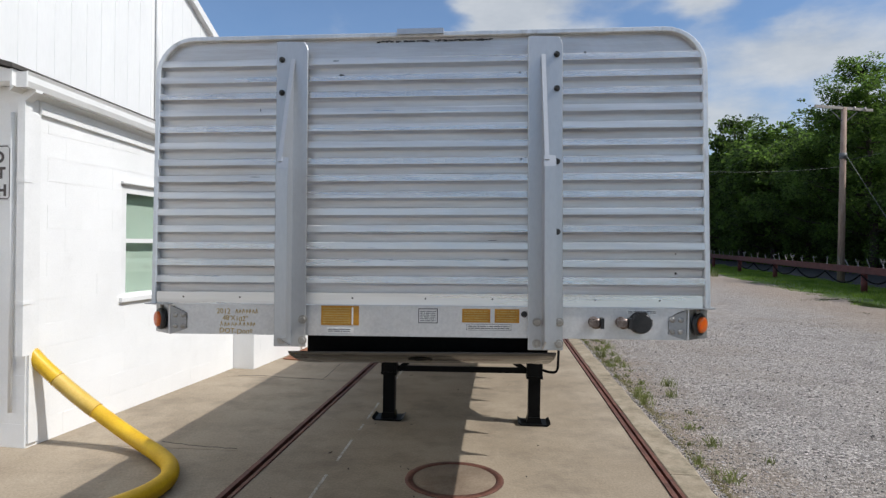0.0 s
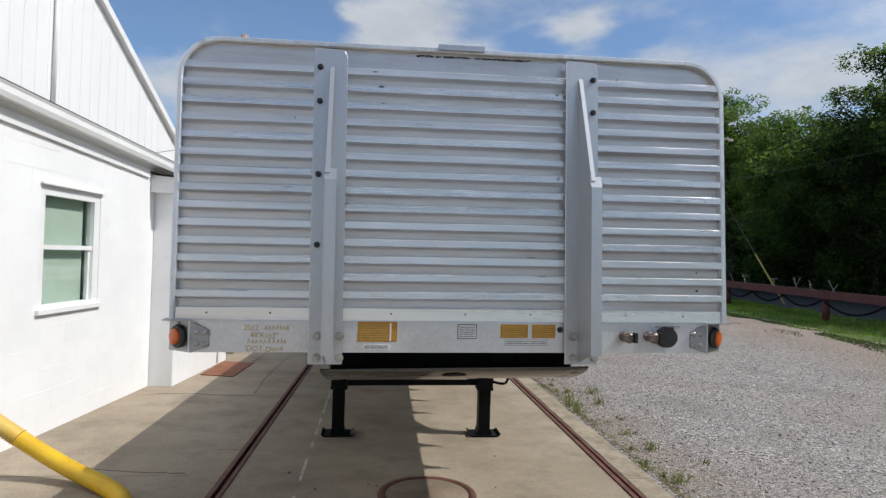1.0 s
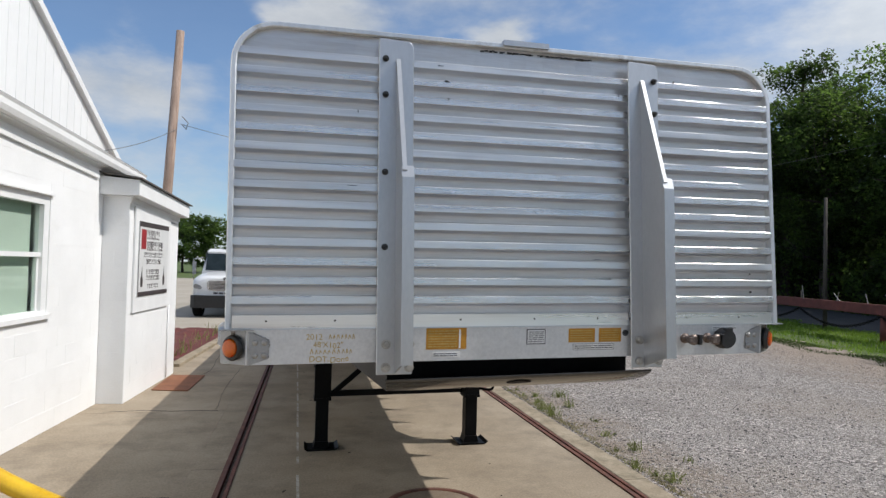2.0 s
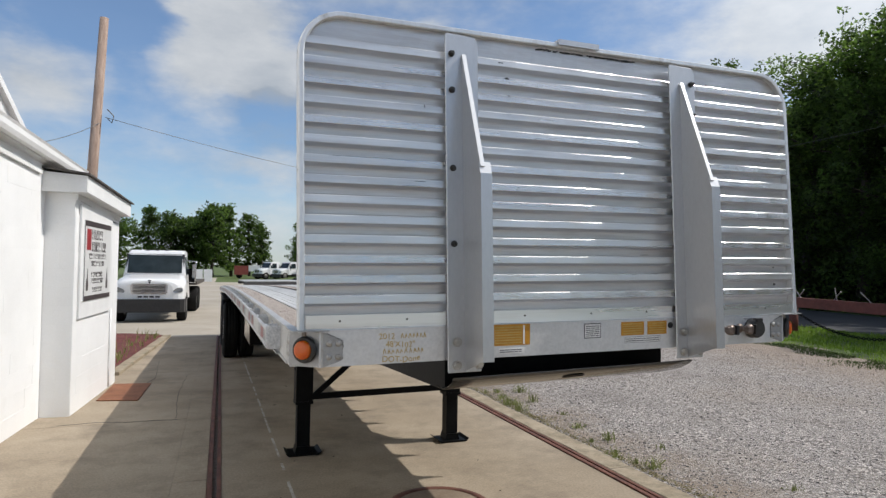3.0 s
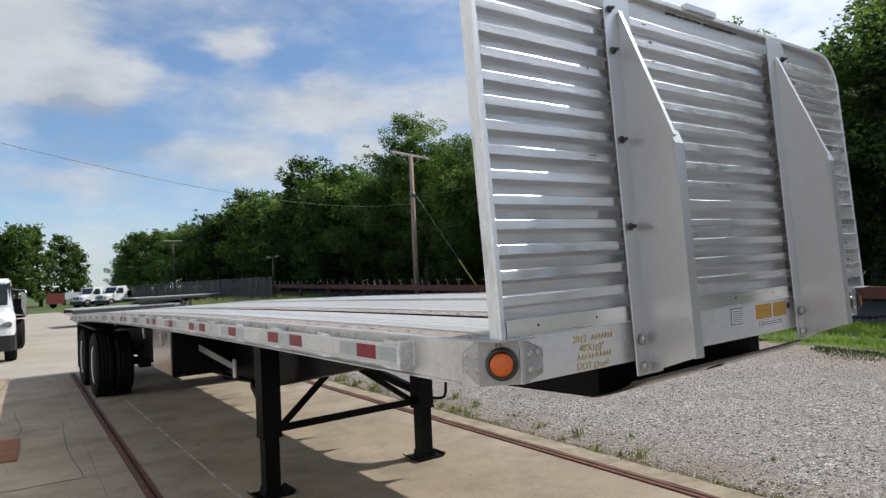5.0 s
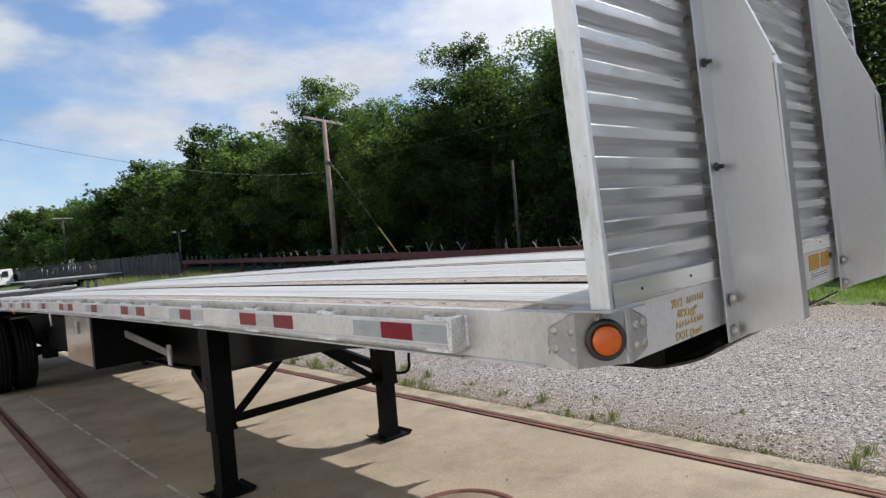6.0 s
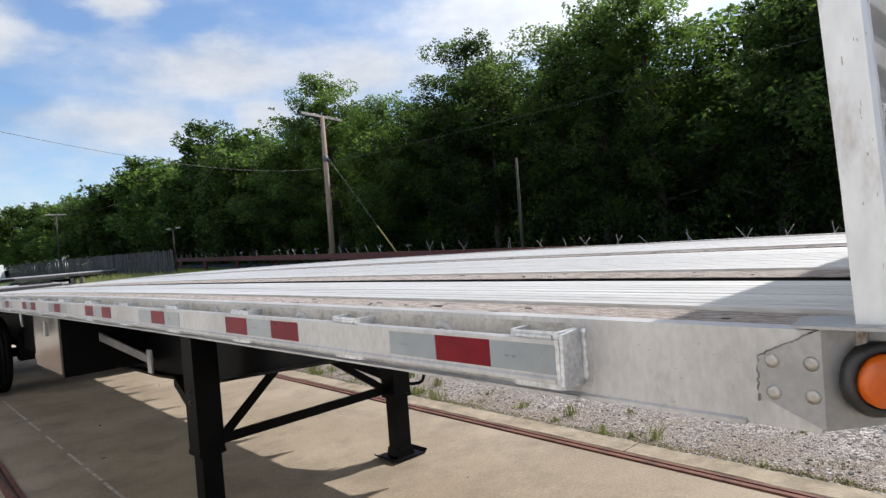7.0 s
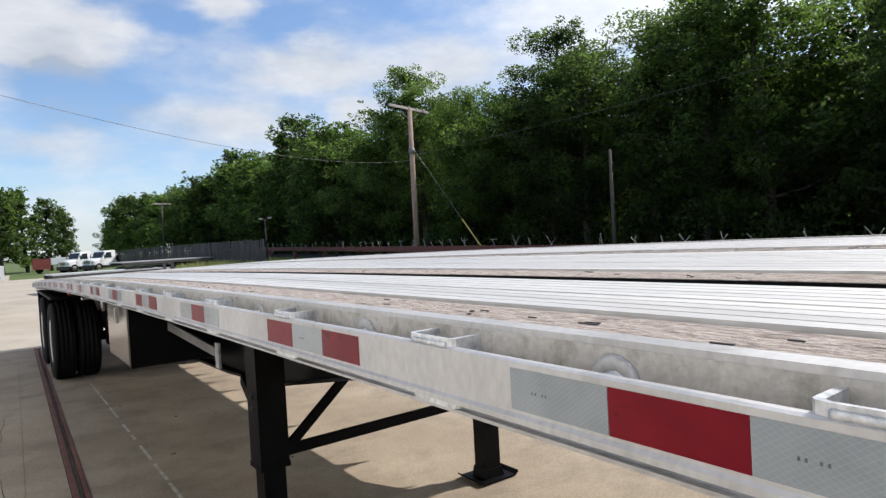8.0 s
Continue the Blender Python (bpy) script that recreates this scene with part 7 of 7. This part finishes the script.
# ---------- parked vehicles ----------
def truck(at, turn, label, bed=True, name="flatbed_truck", size=0.91):
    """A conventional-cab truck; local y runs back from the bumper, x to its left side as seen from the front."""
    m = pose(*at, 0, 0, turn) @ Matrix.Diagonal((size, size, size, 1))
    tk = thing(name, at, label, "truck")

    def put(pname, bm, material, parent=None, lab=""):
        bmesh.ops.transform(bm, matrix=m, verts=bm.verts[:])
        return part(pname, bm, material, parent or tk, lab)
    # bonnet with rounded brow, cab
    bm = B()
    prev = None
    for y, half_w, shoulder, crown_z in ((0.06, 0.70, 1.00, 1.30), (0.09, 0.86, 1.03, 1.34), (0.17, 0.98, 1.08, 1.38), (0.30, 1.04, 1.13, 1.41), (0.50, 1.06, 1.18, 1.44), (0.80, 1.04, 1.26, 1.48), (1.10, 0.99, 1.33, 1.51), (1.42, 0.93, 1.39, 1.53)):
        right = [(half_w * 0.985, 0.70), (half_w, 0.84)]
        for k in range(9):
            a = math.pi / 2 * k / 8
            right.append((half_w * math.cos(a) ** 0.62 if k < 8 else 0.0, shoulder + (crown_z - shoulder) * math.sin(a) ** 0.85))
        ring = [bm.verts.new((x, y, z)) for x, z in right] + [bm.verts.new((-x, y, z)) for x, z in right[-2::-1]]
        if prev:
            for a, b, c, d in zip(prev, prev[1:], ring[1:], ring):
                bm.faces.new((a, b, c, d))
        else:
            bm.faces.new(ring)
        prev = ring
    bm.faces.new(prev[::-1])
    bmesh.ops.recalc_face_normals(bm, faces=bm.faces[:])
    put("bonnet", bm, "truck_white")
    bm = prism(B(), [(1.30, 0.62), (1.30, 1.50), (1.62, 2.22), (1.86, 2.33), (3.0, 2.35), (3.05, 0.62)], "x", -0.98, 0.98)
    for v in bm.verts:
        if v.co.z > 2.0:
            v.co.x *= 0.88
    bmesh.ops.bevel(bm, geom=[e for e in bm.edges if e.calc_face_angle(0) > 0.3], offset=0.05, segments=3, affect="EDGES")
    cab = put("cab", bm, "truck_white")
    bm = prism(B(), [(1.335, 1.56), (1.345, 1.55), (1.61, 2.15), (1.60, 2.16)], "x", -0.84, 0.84)
    for v in bm.verts:
        v.co.y -= 0.044
    put("windscreen", bm, "truck_glass", cab, "dark windscreen")
    for sx in (-1, 1):
        bm = prism(B(), [(1.56, 1.50), (1.86, 2.10), (2.45, 2.12), (2.45, 1.50)], "x", sx * 0.955, sx * 0.985)
        for v in bm.verts:
            if v.co.z > 1.9:
                v.co.x = v.co.x * 0.925
        put("side_window", bm, "truck_glass", cab)
        # wheel arches, lamps, mirrors
        bm = prism(B(), [(sx * 0.70, 0.99), (sx * 0.73, 0.94), (sx * 0.95, 0.95), (sx * 0.99, 1.01), (sx * 0.975, 1.08), (sx * 0.90, 1.11), (sx * 0.76, 1.06)], "y", 0.045, 0.26)
        for v in bm.verts:
            v.co.y += 0.075 * max(0.0, abs(v.co.x) - 0.8) / 0.2
        bmesh.ops.recalc_face_normals(bm, faces=bm.faces[:])
        put("headlamp", bm, "lamp_glass", None, "clear headlamp")
        bm = box(B(), min(sx * 1.17, sx * 1.29), max(sx * 1.17, sx * 1.29), 1.36, 1.44, 1.40, 1.86, 0.03)
        mir = put("mirror", bm, "chrome", cab, "bright metal door mirror")
        put("mirror_arm", tube(B(), [(sx * 0.95, 1.55, 1.25), (sx * 1.26, 1.45, 1.22), (sx * 1.28, 1.42, 1.95), (sx * 0.95, 1.55, 2.0)], 0.018, 6), "chrome", mir)
        for y, r, x0, x1 in ((0.76, 0.47, 0.78, 1.06), (5.2, 0.48, 0.52, 1.10), (6.5, 0.48, 0.52, 1.10)):
            if y > 2 and not bed:
                continue
            a, b = sorted((sx * x0, sx * x1))
            c = ((a + b) / 2, y, r)
            h = (b - a) / 2
            w_ = put("wheel", lathe(B(), [(r * 0.55, -h * 0.8), (r * 0.68, -h), (r * 0.92, -h), (r, -h * 0.8), (r, h * 0.8), (r * 0.92, h), (r * 0.68, h), (r * 0.55, h * 0.8)], c, "x", 28), "rubber", None, "black truck tyre")
            put("rim", lathe(B(), [(r * 0.2, -h * 0.85), (r * 0.56, -h * 0.9), (r * 0.56, h * 0.9), (r * 0.2, h * 0.85)], c, "x", 20), "grey_steel", w_)
    # grille of bars in a chrome surround
    gr = put("grille", prism(B(), [(-0.48, 0.89), (0.48, 0.89), (0.53, 0.94), (0.545, 1.17), (0.49, 1.23), (-0.49, 1.23), (-0.545, 1.17), (-0.53, 0.94)], "y", 0.035, 0.10), "chrome", None, "chrome grille with horizontal bars")
    put("grille_back", box(B(), -0.475, 0.475, 0.027, 0.0345, 0.925, 1.195, 0.002), "plastic", gr)
    for k in range(6):
        put("grille_bar", box(B(), -0.475, 0.475, 0.012, 0.0265, 0.937 + 0.045 * k, 0.957 + 0.045 * k, 0.003), "chrome", gr)
    for k in range(3):
        put("grille_divider", box(B(), -0.245 + 0.235 * k, -0.225 + 0.235 * k, 0.016, 0.0265, 0.925, 1.195), "plastic", gr)
    put("badge", lathe(B(), [(0.075, 0.0), (0.07, -0.012), (0.02, -0.016)], (0, 0.075, 1.268), "y", 16), "plastic", gr)
    bm = prism(B(), [(-1.06, 0.22), (-1.05, 0.02), (-0.93, -0.08), (0.93, -0.08), (1.05, 0.02), (1.06, 0.22)], "z", 0.32, 0.735)
    bmesh.ops.recalc_face_normals(bm, faces=bm.faces[:])
    put("bumper", bm, "plastic", None, "black front bumper")
    for k in range(4):
        put("air_slot", box(B(), -0.33 + 0.17 * k, -0.20 + 0.17 * k, 0.050, 0.062, 0.785, 0.835, 0.003), "plastic", gr)
    put("screen_frame", prism(B(), [(1.325, 1.515), (1.345, 1.51), (1.635, 2.19), (1.615, 2.195)], "x", -0.90, 0.90), "plastic", cab, "black windscreen seal")
    for x in (-0.3, 0.0, 0.3):
        put("roof_lamp", box(B(), x - 0.05, x + 0.05, 1.80, 1.86, 2.315, 2.345, 0.01), "plastic", cab)
    if bed:
        bm = box(B(), -1.2, 1.2, 3.3, 8.2, 1.10, 1.22, 0.01)
        deck_ = put("load_bed", bm, "pole_dark", None, "dark flat load bed")
        put("headboard", box(B(), -1.15, 1.15, 3.2, 3.28, 1.1, 1.7, 0.01), "black", deck_)
        put("chassis", box(B(), -0.45, 0.45, 0.4, 8.0, 0.55, 0.95, 0.02), "black")
    return tk


truck((-3.05, 17.6, 0.0), -3.0, "white conventional-cab flatbed truck facing along the yard")
truck((6.2, 74.0, 0.0), -62.0, "white day-cab truck parked at the end of the yard")
truck((4.2, 76.0, 0.0), -62.0, "white day-cab truck parked beside another one")


# other parked flatbed trailers, far down the yard
def parked_flatbed(x, y, z, ln, turn, label):
    m = pose(x, y, 0, 0, 0, turn)
    pk = thing("parked_trailer", (x, y, 0), label, "trailer")

    def put(n_, bm, material):
        bmesh.ops.transform(bm, matrix=m, verts=bm.verts[:])
        return part(n_, bm, material, pk)
    put("deck", box(B(), 0, ln, -1.25, 1.25, z, z + 0.06, 0.01), "alu_deck")
    for sy in (-1.25, 1.21):
        put("side_beam", box(B(), 0, ln, sy, sy + 0.04, z - 0.17, z - 0.001, 0.006), "plank_grey")
    put("beam", box(B(), 0.3, ln - 0.2, -0.5, 0.5, z - 0.5, z - 0.33, 0.02), "black")
    for a in (ln * 0.72, ln * 0.86):
        for sy in (-1.1, 0.85):
            bm = lathe(B(), [(0.2, -0.12), (0.44, -0.13), (0.5, -0.09), (0.5, 0.09), (0.44, 0.13), (0.2, 0.12)], (a, sy + 0.12, 0.5), "y", 22)
            put("wheel", bm, "rubber")
    for sy in (-0.7, 0.7):
        put("leg", box(B(), ln * 0.12, ln * 0.12 + 0.14, sy - 0.07, sy + 0.07, 0.02, z - 0.3, 0.01), "black")
    return pk


parked_flatbed(0.3, 34.0, 0.80, 4.6, 4, "grey flatbed trailer parked across the far yard")
parked_flatbed(5.3, 49.0, 1.0, 6.4, 10, "pale flatbed trailer hitched behind a white truck")
# red trailer in the distance
rt = thing("red_trailer", (3.6, 82, 0.2), "faded red and white trailer far down the yard", "trailer")
part("body", box(B(), 1.9, 3.55, 81, 83.4, 0.45, 1.6, 0.05), "truck_red", rt)
part("roof_panel", box(B(), 3.6, 7.4, 81, 83.4, 0.9, 1.66, 0.05), "white_trim", rt)
for x in (2.5, 5.2, 6.6):
    part("wheel", lathe(B(), [(0.2, -0.12), (0.38, -0.1), (0.38, 0.1), (0.2, 0.12)], (x, 81.6, 0.38), "y", 16), "rubber", rt)
for x in (-2.6, -1.7):
    solo("white_tank_box", box(B(), x, x + 0.8, 64, 65, -0.03, 1.2, 0.05), "white_trim", "white utility box standing at the end of the lot", "utility box")

# grey board fence at the far side
bf = thing("board_fence", (12.65, 40, 0.3), "tall grey weathered board fence at the end of the yard", "fence")
shared = mesh_from("board", box(B(), -0.01, 0.01, -0.082, 0.082, 0, 1.0, 0.004), "plank_grey")
rnd = random.Random(6)
for k in range(230):
    y = 40.0 + 0.155 * k
    x = 12.65 - 0.095 * (y - 40)
    o = new("board", shared)
    o.parent = bf
    o.location = Vector((x, y, ground_z(x, y) - 0.05)) - Vector(bf.location)
    o.rotation_euler = (0.006 * rnd.gauss(0, 1), 0.012 * rnd.gauss(0, 1), 0.025 * rnd.gauss(0, 1))
    o.scale = (1, 1, 1.80 - 0.30 * (y - 40) / 36 + 0.03 * rnd.gauss(0, 1))

# ---------- trees ----------
def tree_data(seed, height, spread_, base, leaves, leaf):
    """Trunk with limbs, and a crown of leaf clumps round the limb ends. Returns two meshes."""
    rnd = random.Random(seed)
    nr = np.random.RandomState(seed)
    bm = B()
    lean = Vector((rnd.gauss(0, 0.04), rnd.gauss(0, 0.04), 1)).normalized()
    spine = [lean * (height * 0.86 * k / 7) + Vector((rnd.gauss(0, 0.10), rnd.gauss(0, 0.10), 0)) * (k > 0) for k in range(8)]
    tube(bm, spine, [height * 0.019 * (1 - k / 8.5) + 0.02 for k in range(8)], 8)
    clumps = []
    for k in range(30):
        s = base + (0.97 - base) * (k + rnd.random()) / 30
        i = min(6, int(s * 7))
        p = spine[i].lerp(spine[i + 1], s * 7 - i)
        a = k * 2.4 + rnd.random() * 0.9
        out = spread_ * (0.45 + 0.65 * rnd.random()) * math.sqrt(max(0.06, 1 - ((s - base) / (1.02 - base)) ** 2.1)) * (0.72 + 0.28 * min(1, (s - base) * 6 + 0.3))
        tip = p + Vector((math.cos(a) * out, math.sin(a) * out, out * rnd.uniform(0.10, 0.55)))
        mid = p.lerp(tip, 0.5) + Vector((rnd.gauss(0, 0.12), rnd.gauss(0, 0.12), -0.10 * out + rnd.gauss(0, 0.1)))
        r0 = height * 0.007 * (1.1 - s)
        tube(bm, [p, mid, tip], [r0 + 0.018, r0 * 0.6 + 0.012, 0.010], 5)
        for q, w in ((tip, 1.0), (mid.lerp(tip, 0.45), 0.8), (p.lerp(mid, 0.8), 0.55)):
            for _ in range(2):
                c = q + Vector((rnd.gauss(0, 0.45), rnd.gauss(0, 0.45), rnd.gauss(0, 0.32))) * w
                clumps.append((c, (0.42 + 0.5 * rnd.random()) * (0.6 + 0.5 * w) * spread_ / 3.4))
        if s > 0.5:
            # loose sprays standing clear of the crown
            for _ in range(3):
                end = tip + Vector((rnd.gauss(0, 0.45), rnd.gauss(0, 0.45), rnd.uniform(0.1, 0.9))) * (spread_ / 3.4)
                tube(bm, [mid.lerp(tip, 0.8), end], [0.012, 0.006], 4)
                clumps += [(tip.lerp(end, f), 0.16 + 0.14 * rnd.random()) for f in (0.55, 1.0)]
    top = spine[-1]
    for _ in range(9):
        end = top + Vector((rnd.gauss(0, 0.55), rnd.gauss(0, 0.55), rnd.uniform(-0.2, 1.1)))
        tube(bm, [top, end], [0.02, 0.006], 4)
        clumps += [(top.lerp(end, f), 0.20 + 0.16 * rnd.random()) for f in (0.5, 1.0)]
    wood = mesh_from("trunk", bm, "bark")
    c = np.array([tuple(q) for q, _ in clumps])
    r = np.array([w for _, w in clumps])
    pick = nr.choice(len(clumps), leaves, p=r ** 2 / (r ** 2).sum())
    d = nr.normal(size=(leaves, 3))
    d /= np.linalg.norm(d, axis=1)[:, None]
    pos = c[pick] + d * (r[pick] * nr.uniform(0.35, 1.05, leaves) ** 0.6)[:, None] * np.array([1.1, 1.1, 0.75])
    u = nr.normal(size=(leaves, 3)) + d * 0.2
    u[:, 2] *= 0.6
    u /= np.linalg.norm(u, axis=1)[:, None]
    w = np.cross(u, nr.normal(size=(leaves, 3)) * 0.75 + np.array([0.25, 0.0, 1.0]))
    w /= np.linalg.norm(w, axis=1)[:, None]
    s = (leaf * nr.uniform(0.6, 1.4, leaves))[:, None]
    quad = np.stack([pos - u * s, pos + w * s * 0.55, pos + u * s, pos - w * s * 0.55], 1).reshape(-1, 3)
    me = bpy.data.meshes.new("crown")
    me.from_pydata(quad.tolist(), [], np.arange(leaves * 4).reshape(-1, 4).tolist())
    me.materials.append(M["leaf"])
    return wood, me


SHAPES = [(101, 12.5, 3.9, 0.16), (102, 14.4, 3.2, 0.18), (103, 11.0, 4.2, 0.14), (104, 13.4, 2.7, 0.10)]
KINDS = [tree_data(*s, int(n * min(1, s[2] / 3.7)), leaf) for n, leaf in ((40000, 0.082), (8500, 0.20), (15000, 0.14)) for s in SHAPES]
TREE_LABEL = ("broad leafy green tree in the wood beyond the road", "tall narrow leafy tree rising from the wood", "low spreading leafy tree at the edge of the wood", "dense upright leafy tree clothed to the ground")


def tree(kind, x, y, size, turn, label="", group="woodland trees", far=1):
    t = thing("tree", (x, y, ground_z(x, y) - 0.1), label or TREE_LABEL[kind], "tree", group)
    t.rotation_euler = (0, 0, radians(turn))
    t.scale = (size, size, size)
    for n_, me in zip(("trunk", "crown"), KINDS[kind + 4 * far]):
        o = new(n_, me)
        o.parent = t
    return t


rnd = random.Random(2024)


def wood_x(y):
    return 23.4 + 0.03 * (y - 20)


KIND_TOP = [max(v.co.z for v in KINDS[k][1].vertices) for k in range(12)]
FRONT = ((-13, 12.0), (-8.5, 12.6), (-4, 12.0), (0.6, 12.5), (5, 12.0), (8.4, 11.7), (13.5, 12.5), (16.3, 12.9), (19.0, 12.2), (22.8, 11.8), (25.7, 13.6), (29.0, 10.9), (32.7, 11.6), (38.0, 14.2), (42.2, 12.6), (47.0, 10.6), (52.2, 13.2), (55.6, 12.2), (59.2, 15.0), (63.8, 12.6), (68.0, 11.3), (72.8, 12.8), (78.6, 14.3), (85.5, 13.9), (94.5, 13.4), (105, 12.4), (116, 12.7), (128, 13.2), (142, 14.5), (156, 15.8), (172, 12.2), (188, 9.8))
PEAKY = {8.4: 3, 22.8: 0, 25.7: 1, 38.0: 1, 59.2: 1, 19.0: 3, 13.5: 1, 78.6: 1, 16.3: 0}
for k, (y, top) in enumerate(FRONT):
    kd = PEAKY.get(y, (0, 2, 0, 3, 2)[k % 5])
    near_ = 4 < y < 45
    tier = 0 if near_ else 2 if -6 < y < 62 else 1
    x = 24.4 + rnd.uniform(-0.4, 0.4)
    tree(kd, x, y, (top - ground_z(x, y)) / KIND_TOP[kd + 4 * tier], rnd.random() * 360, far=tier)
y = -14.0
while y < 130:
    kd = rnd.randrange(4)
    low = min(t for q, t in FRONT if abs(q - y) < 7)
    tree(kd, 28.6 + rnd.uniform(-1, 1.2), y, (low + rnd.uniform(-0.4, 0.8)) / KIND_TOP[kd + 8], rnd.random() * 360, far=2 if -4 < y < 40 else 1)
    y += 4.4 + 1.6 * rnd.random()
# lower rear row, added behind the others to keep sun off their lower crowns
y = -12.0
while y < 110:
    kd = rnd.randrange(4)
    low = min(t for q, t in FRONT if abs(q - y) < 7.5)
    tree(kd, 32.6 + rnd.uniform(-1, 1), y, (low + rnd.uniform(-2.6, -1.4)) / KIND_TOP[kd + 4], rnd.random() * 360, far=1)
    y += 4.6 + 1.6 * rnd.random()
for x, y, kd, s in ((-17, 96, 0, 0.9), (-13, 92, 2, 0.95), (-9.5, 98, 1, 0.9), (-6, 93, 0, 0.92), (-3.2, 97, 2, 1.02), (-0.6, 92, 0, 1.06), (2.0, 96, 3, 1.02), (4.8, 99, 1, 0.86), (6.9, 101, 3, 0.80), (-1.5, 103, 1, 0.9), (-23, 95, 1, 1.0), (-30, 92, 2, 1.1), (22, 142, 2, 0.8), (-36, 90, 0, 1.0), (27, 150, 1, 0.9)):
    tree(kd, x, y, s * 0.86, rnd.random() * 360, "distant leafy tree at the end of the yard", "distant trees")

# undergrowth: leaves massed along the foot of the wood
nr = np.random.RandomState(5)
n_ = 36000
yy = nr.uniform(-16, 75, n_)
xx = 22.9 + 0.02 * (yy - 20) + np.abs(nr.normal(0, 1.3, n_)) + 0.6 * np.sin(yy * 0.9)
top_ = 1.2 + 1.3 * np.abs(np.sin(yy * 0.43 + 1)) + 0.9 * np.abs(np.sin(yy * 1.1))
zz = np.array([ground_z(a, b) for a, b in zip(xx, yy)]) + nr.uniform(0, 1, n_) * top_
pos = np.stack([xx, yy, zz], 1)
u = nr.normal(size=(n_, 3))
u /= np.linalg.norm(u, axis=1)[:, None]
w = np.cross(u, nr.normal(size=(n_, 3)))
w /= np.linalg.norm(w, axis=1)[:, None]
s = (0.10 * nr.uniform(0.6, 1.4, n_))[:, None]
quad = np.stack([pos - u * s, pos + w * s * 0.6, pos + u * s, pos - w * s * 0.6], 1).reshape(-1, 3)
me = bpy.data.meshes.new("undergrowth")
me.from_pydata(quad.tolist(), [], np.arange(n_ * 4).reshape(-1, 4).tolist())
me.materials.append(M["leaf"])
tagged(new("undergrowth", me), "dense green undergrowth at the foot of the wood", "bushes", kind="stuff")
# added sheet behind the rows, the shade of the wood put into its dark colour
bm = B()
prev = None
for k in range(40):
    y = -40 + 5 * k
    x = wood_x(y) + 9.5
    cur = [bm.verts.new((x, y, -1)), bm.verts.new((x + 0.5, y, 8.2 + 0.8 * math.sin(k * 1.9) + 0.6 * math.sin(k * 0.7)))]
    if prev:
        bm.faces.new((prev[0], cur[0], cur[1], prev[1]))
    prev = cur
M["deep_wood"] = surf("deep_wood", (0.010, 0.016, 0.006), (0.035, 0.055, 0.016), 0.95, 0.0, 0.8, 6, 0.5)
solo("backdrop", bm, "deep_wood", "dark sheet standing for the shaded depth of the wood", "backdrop", "structure")
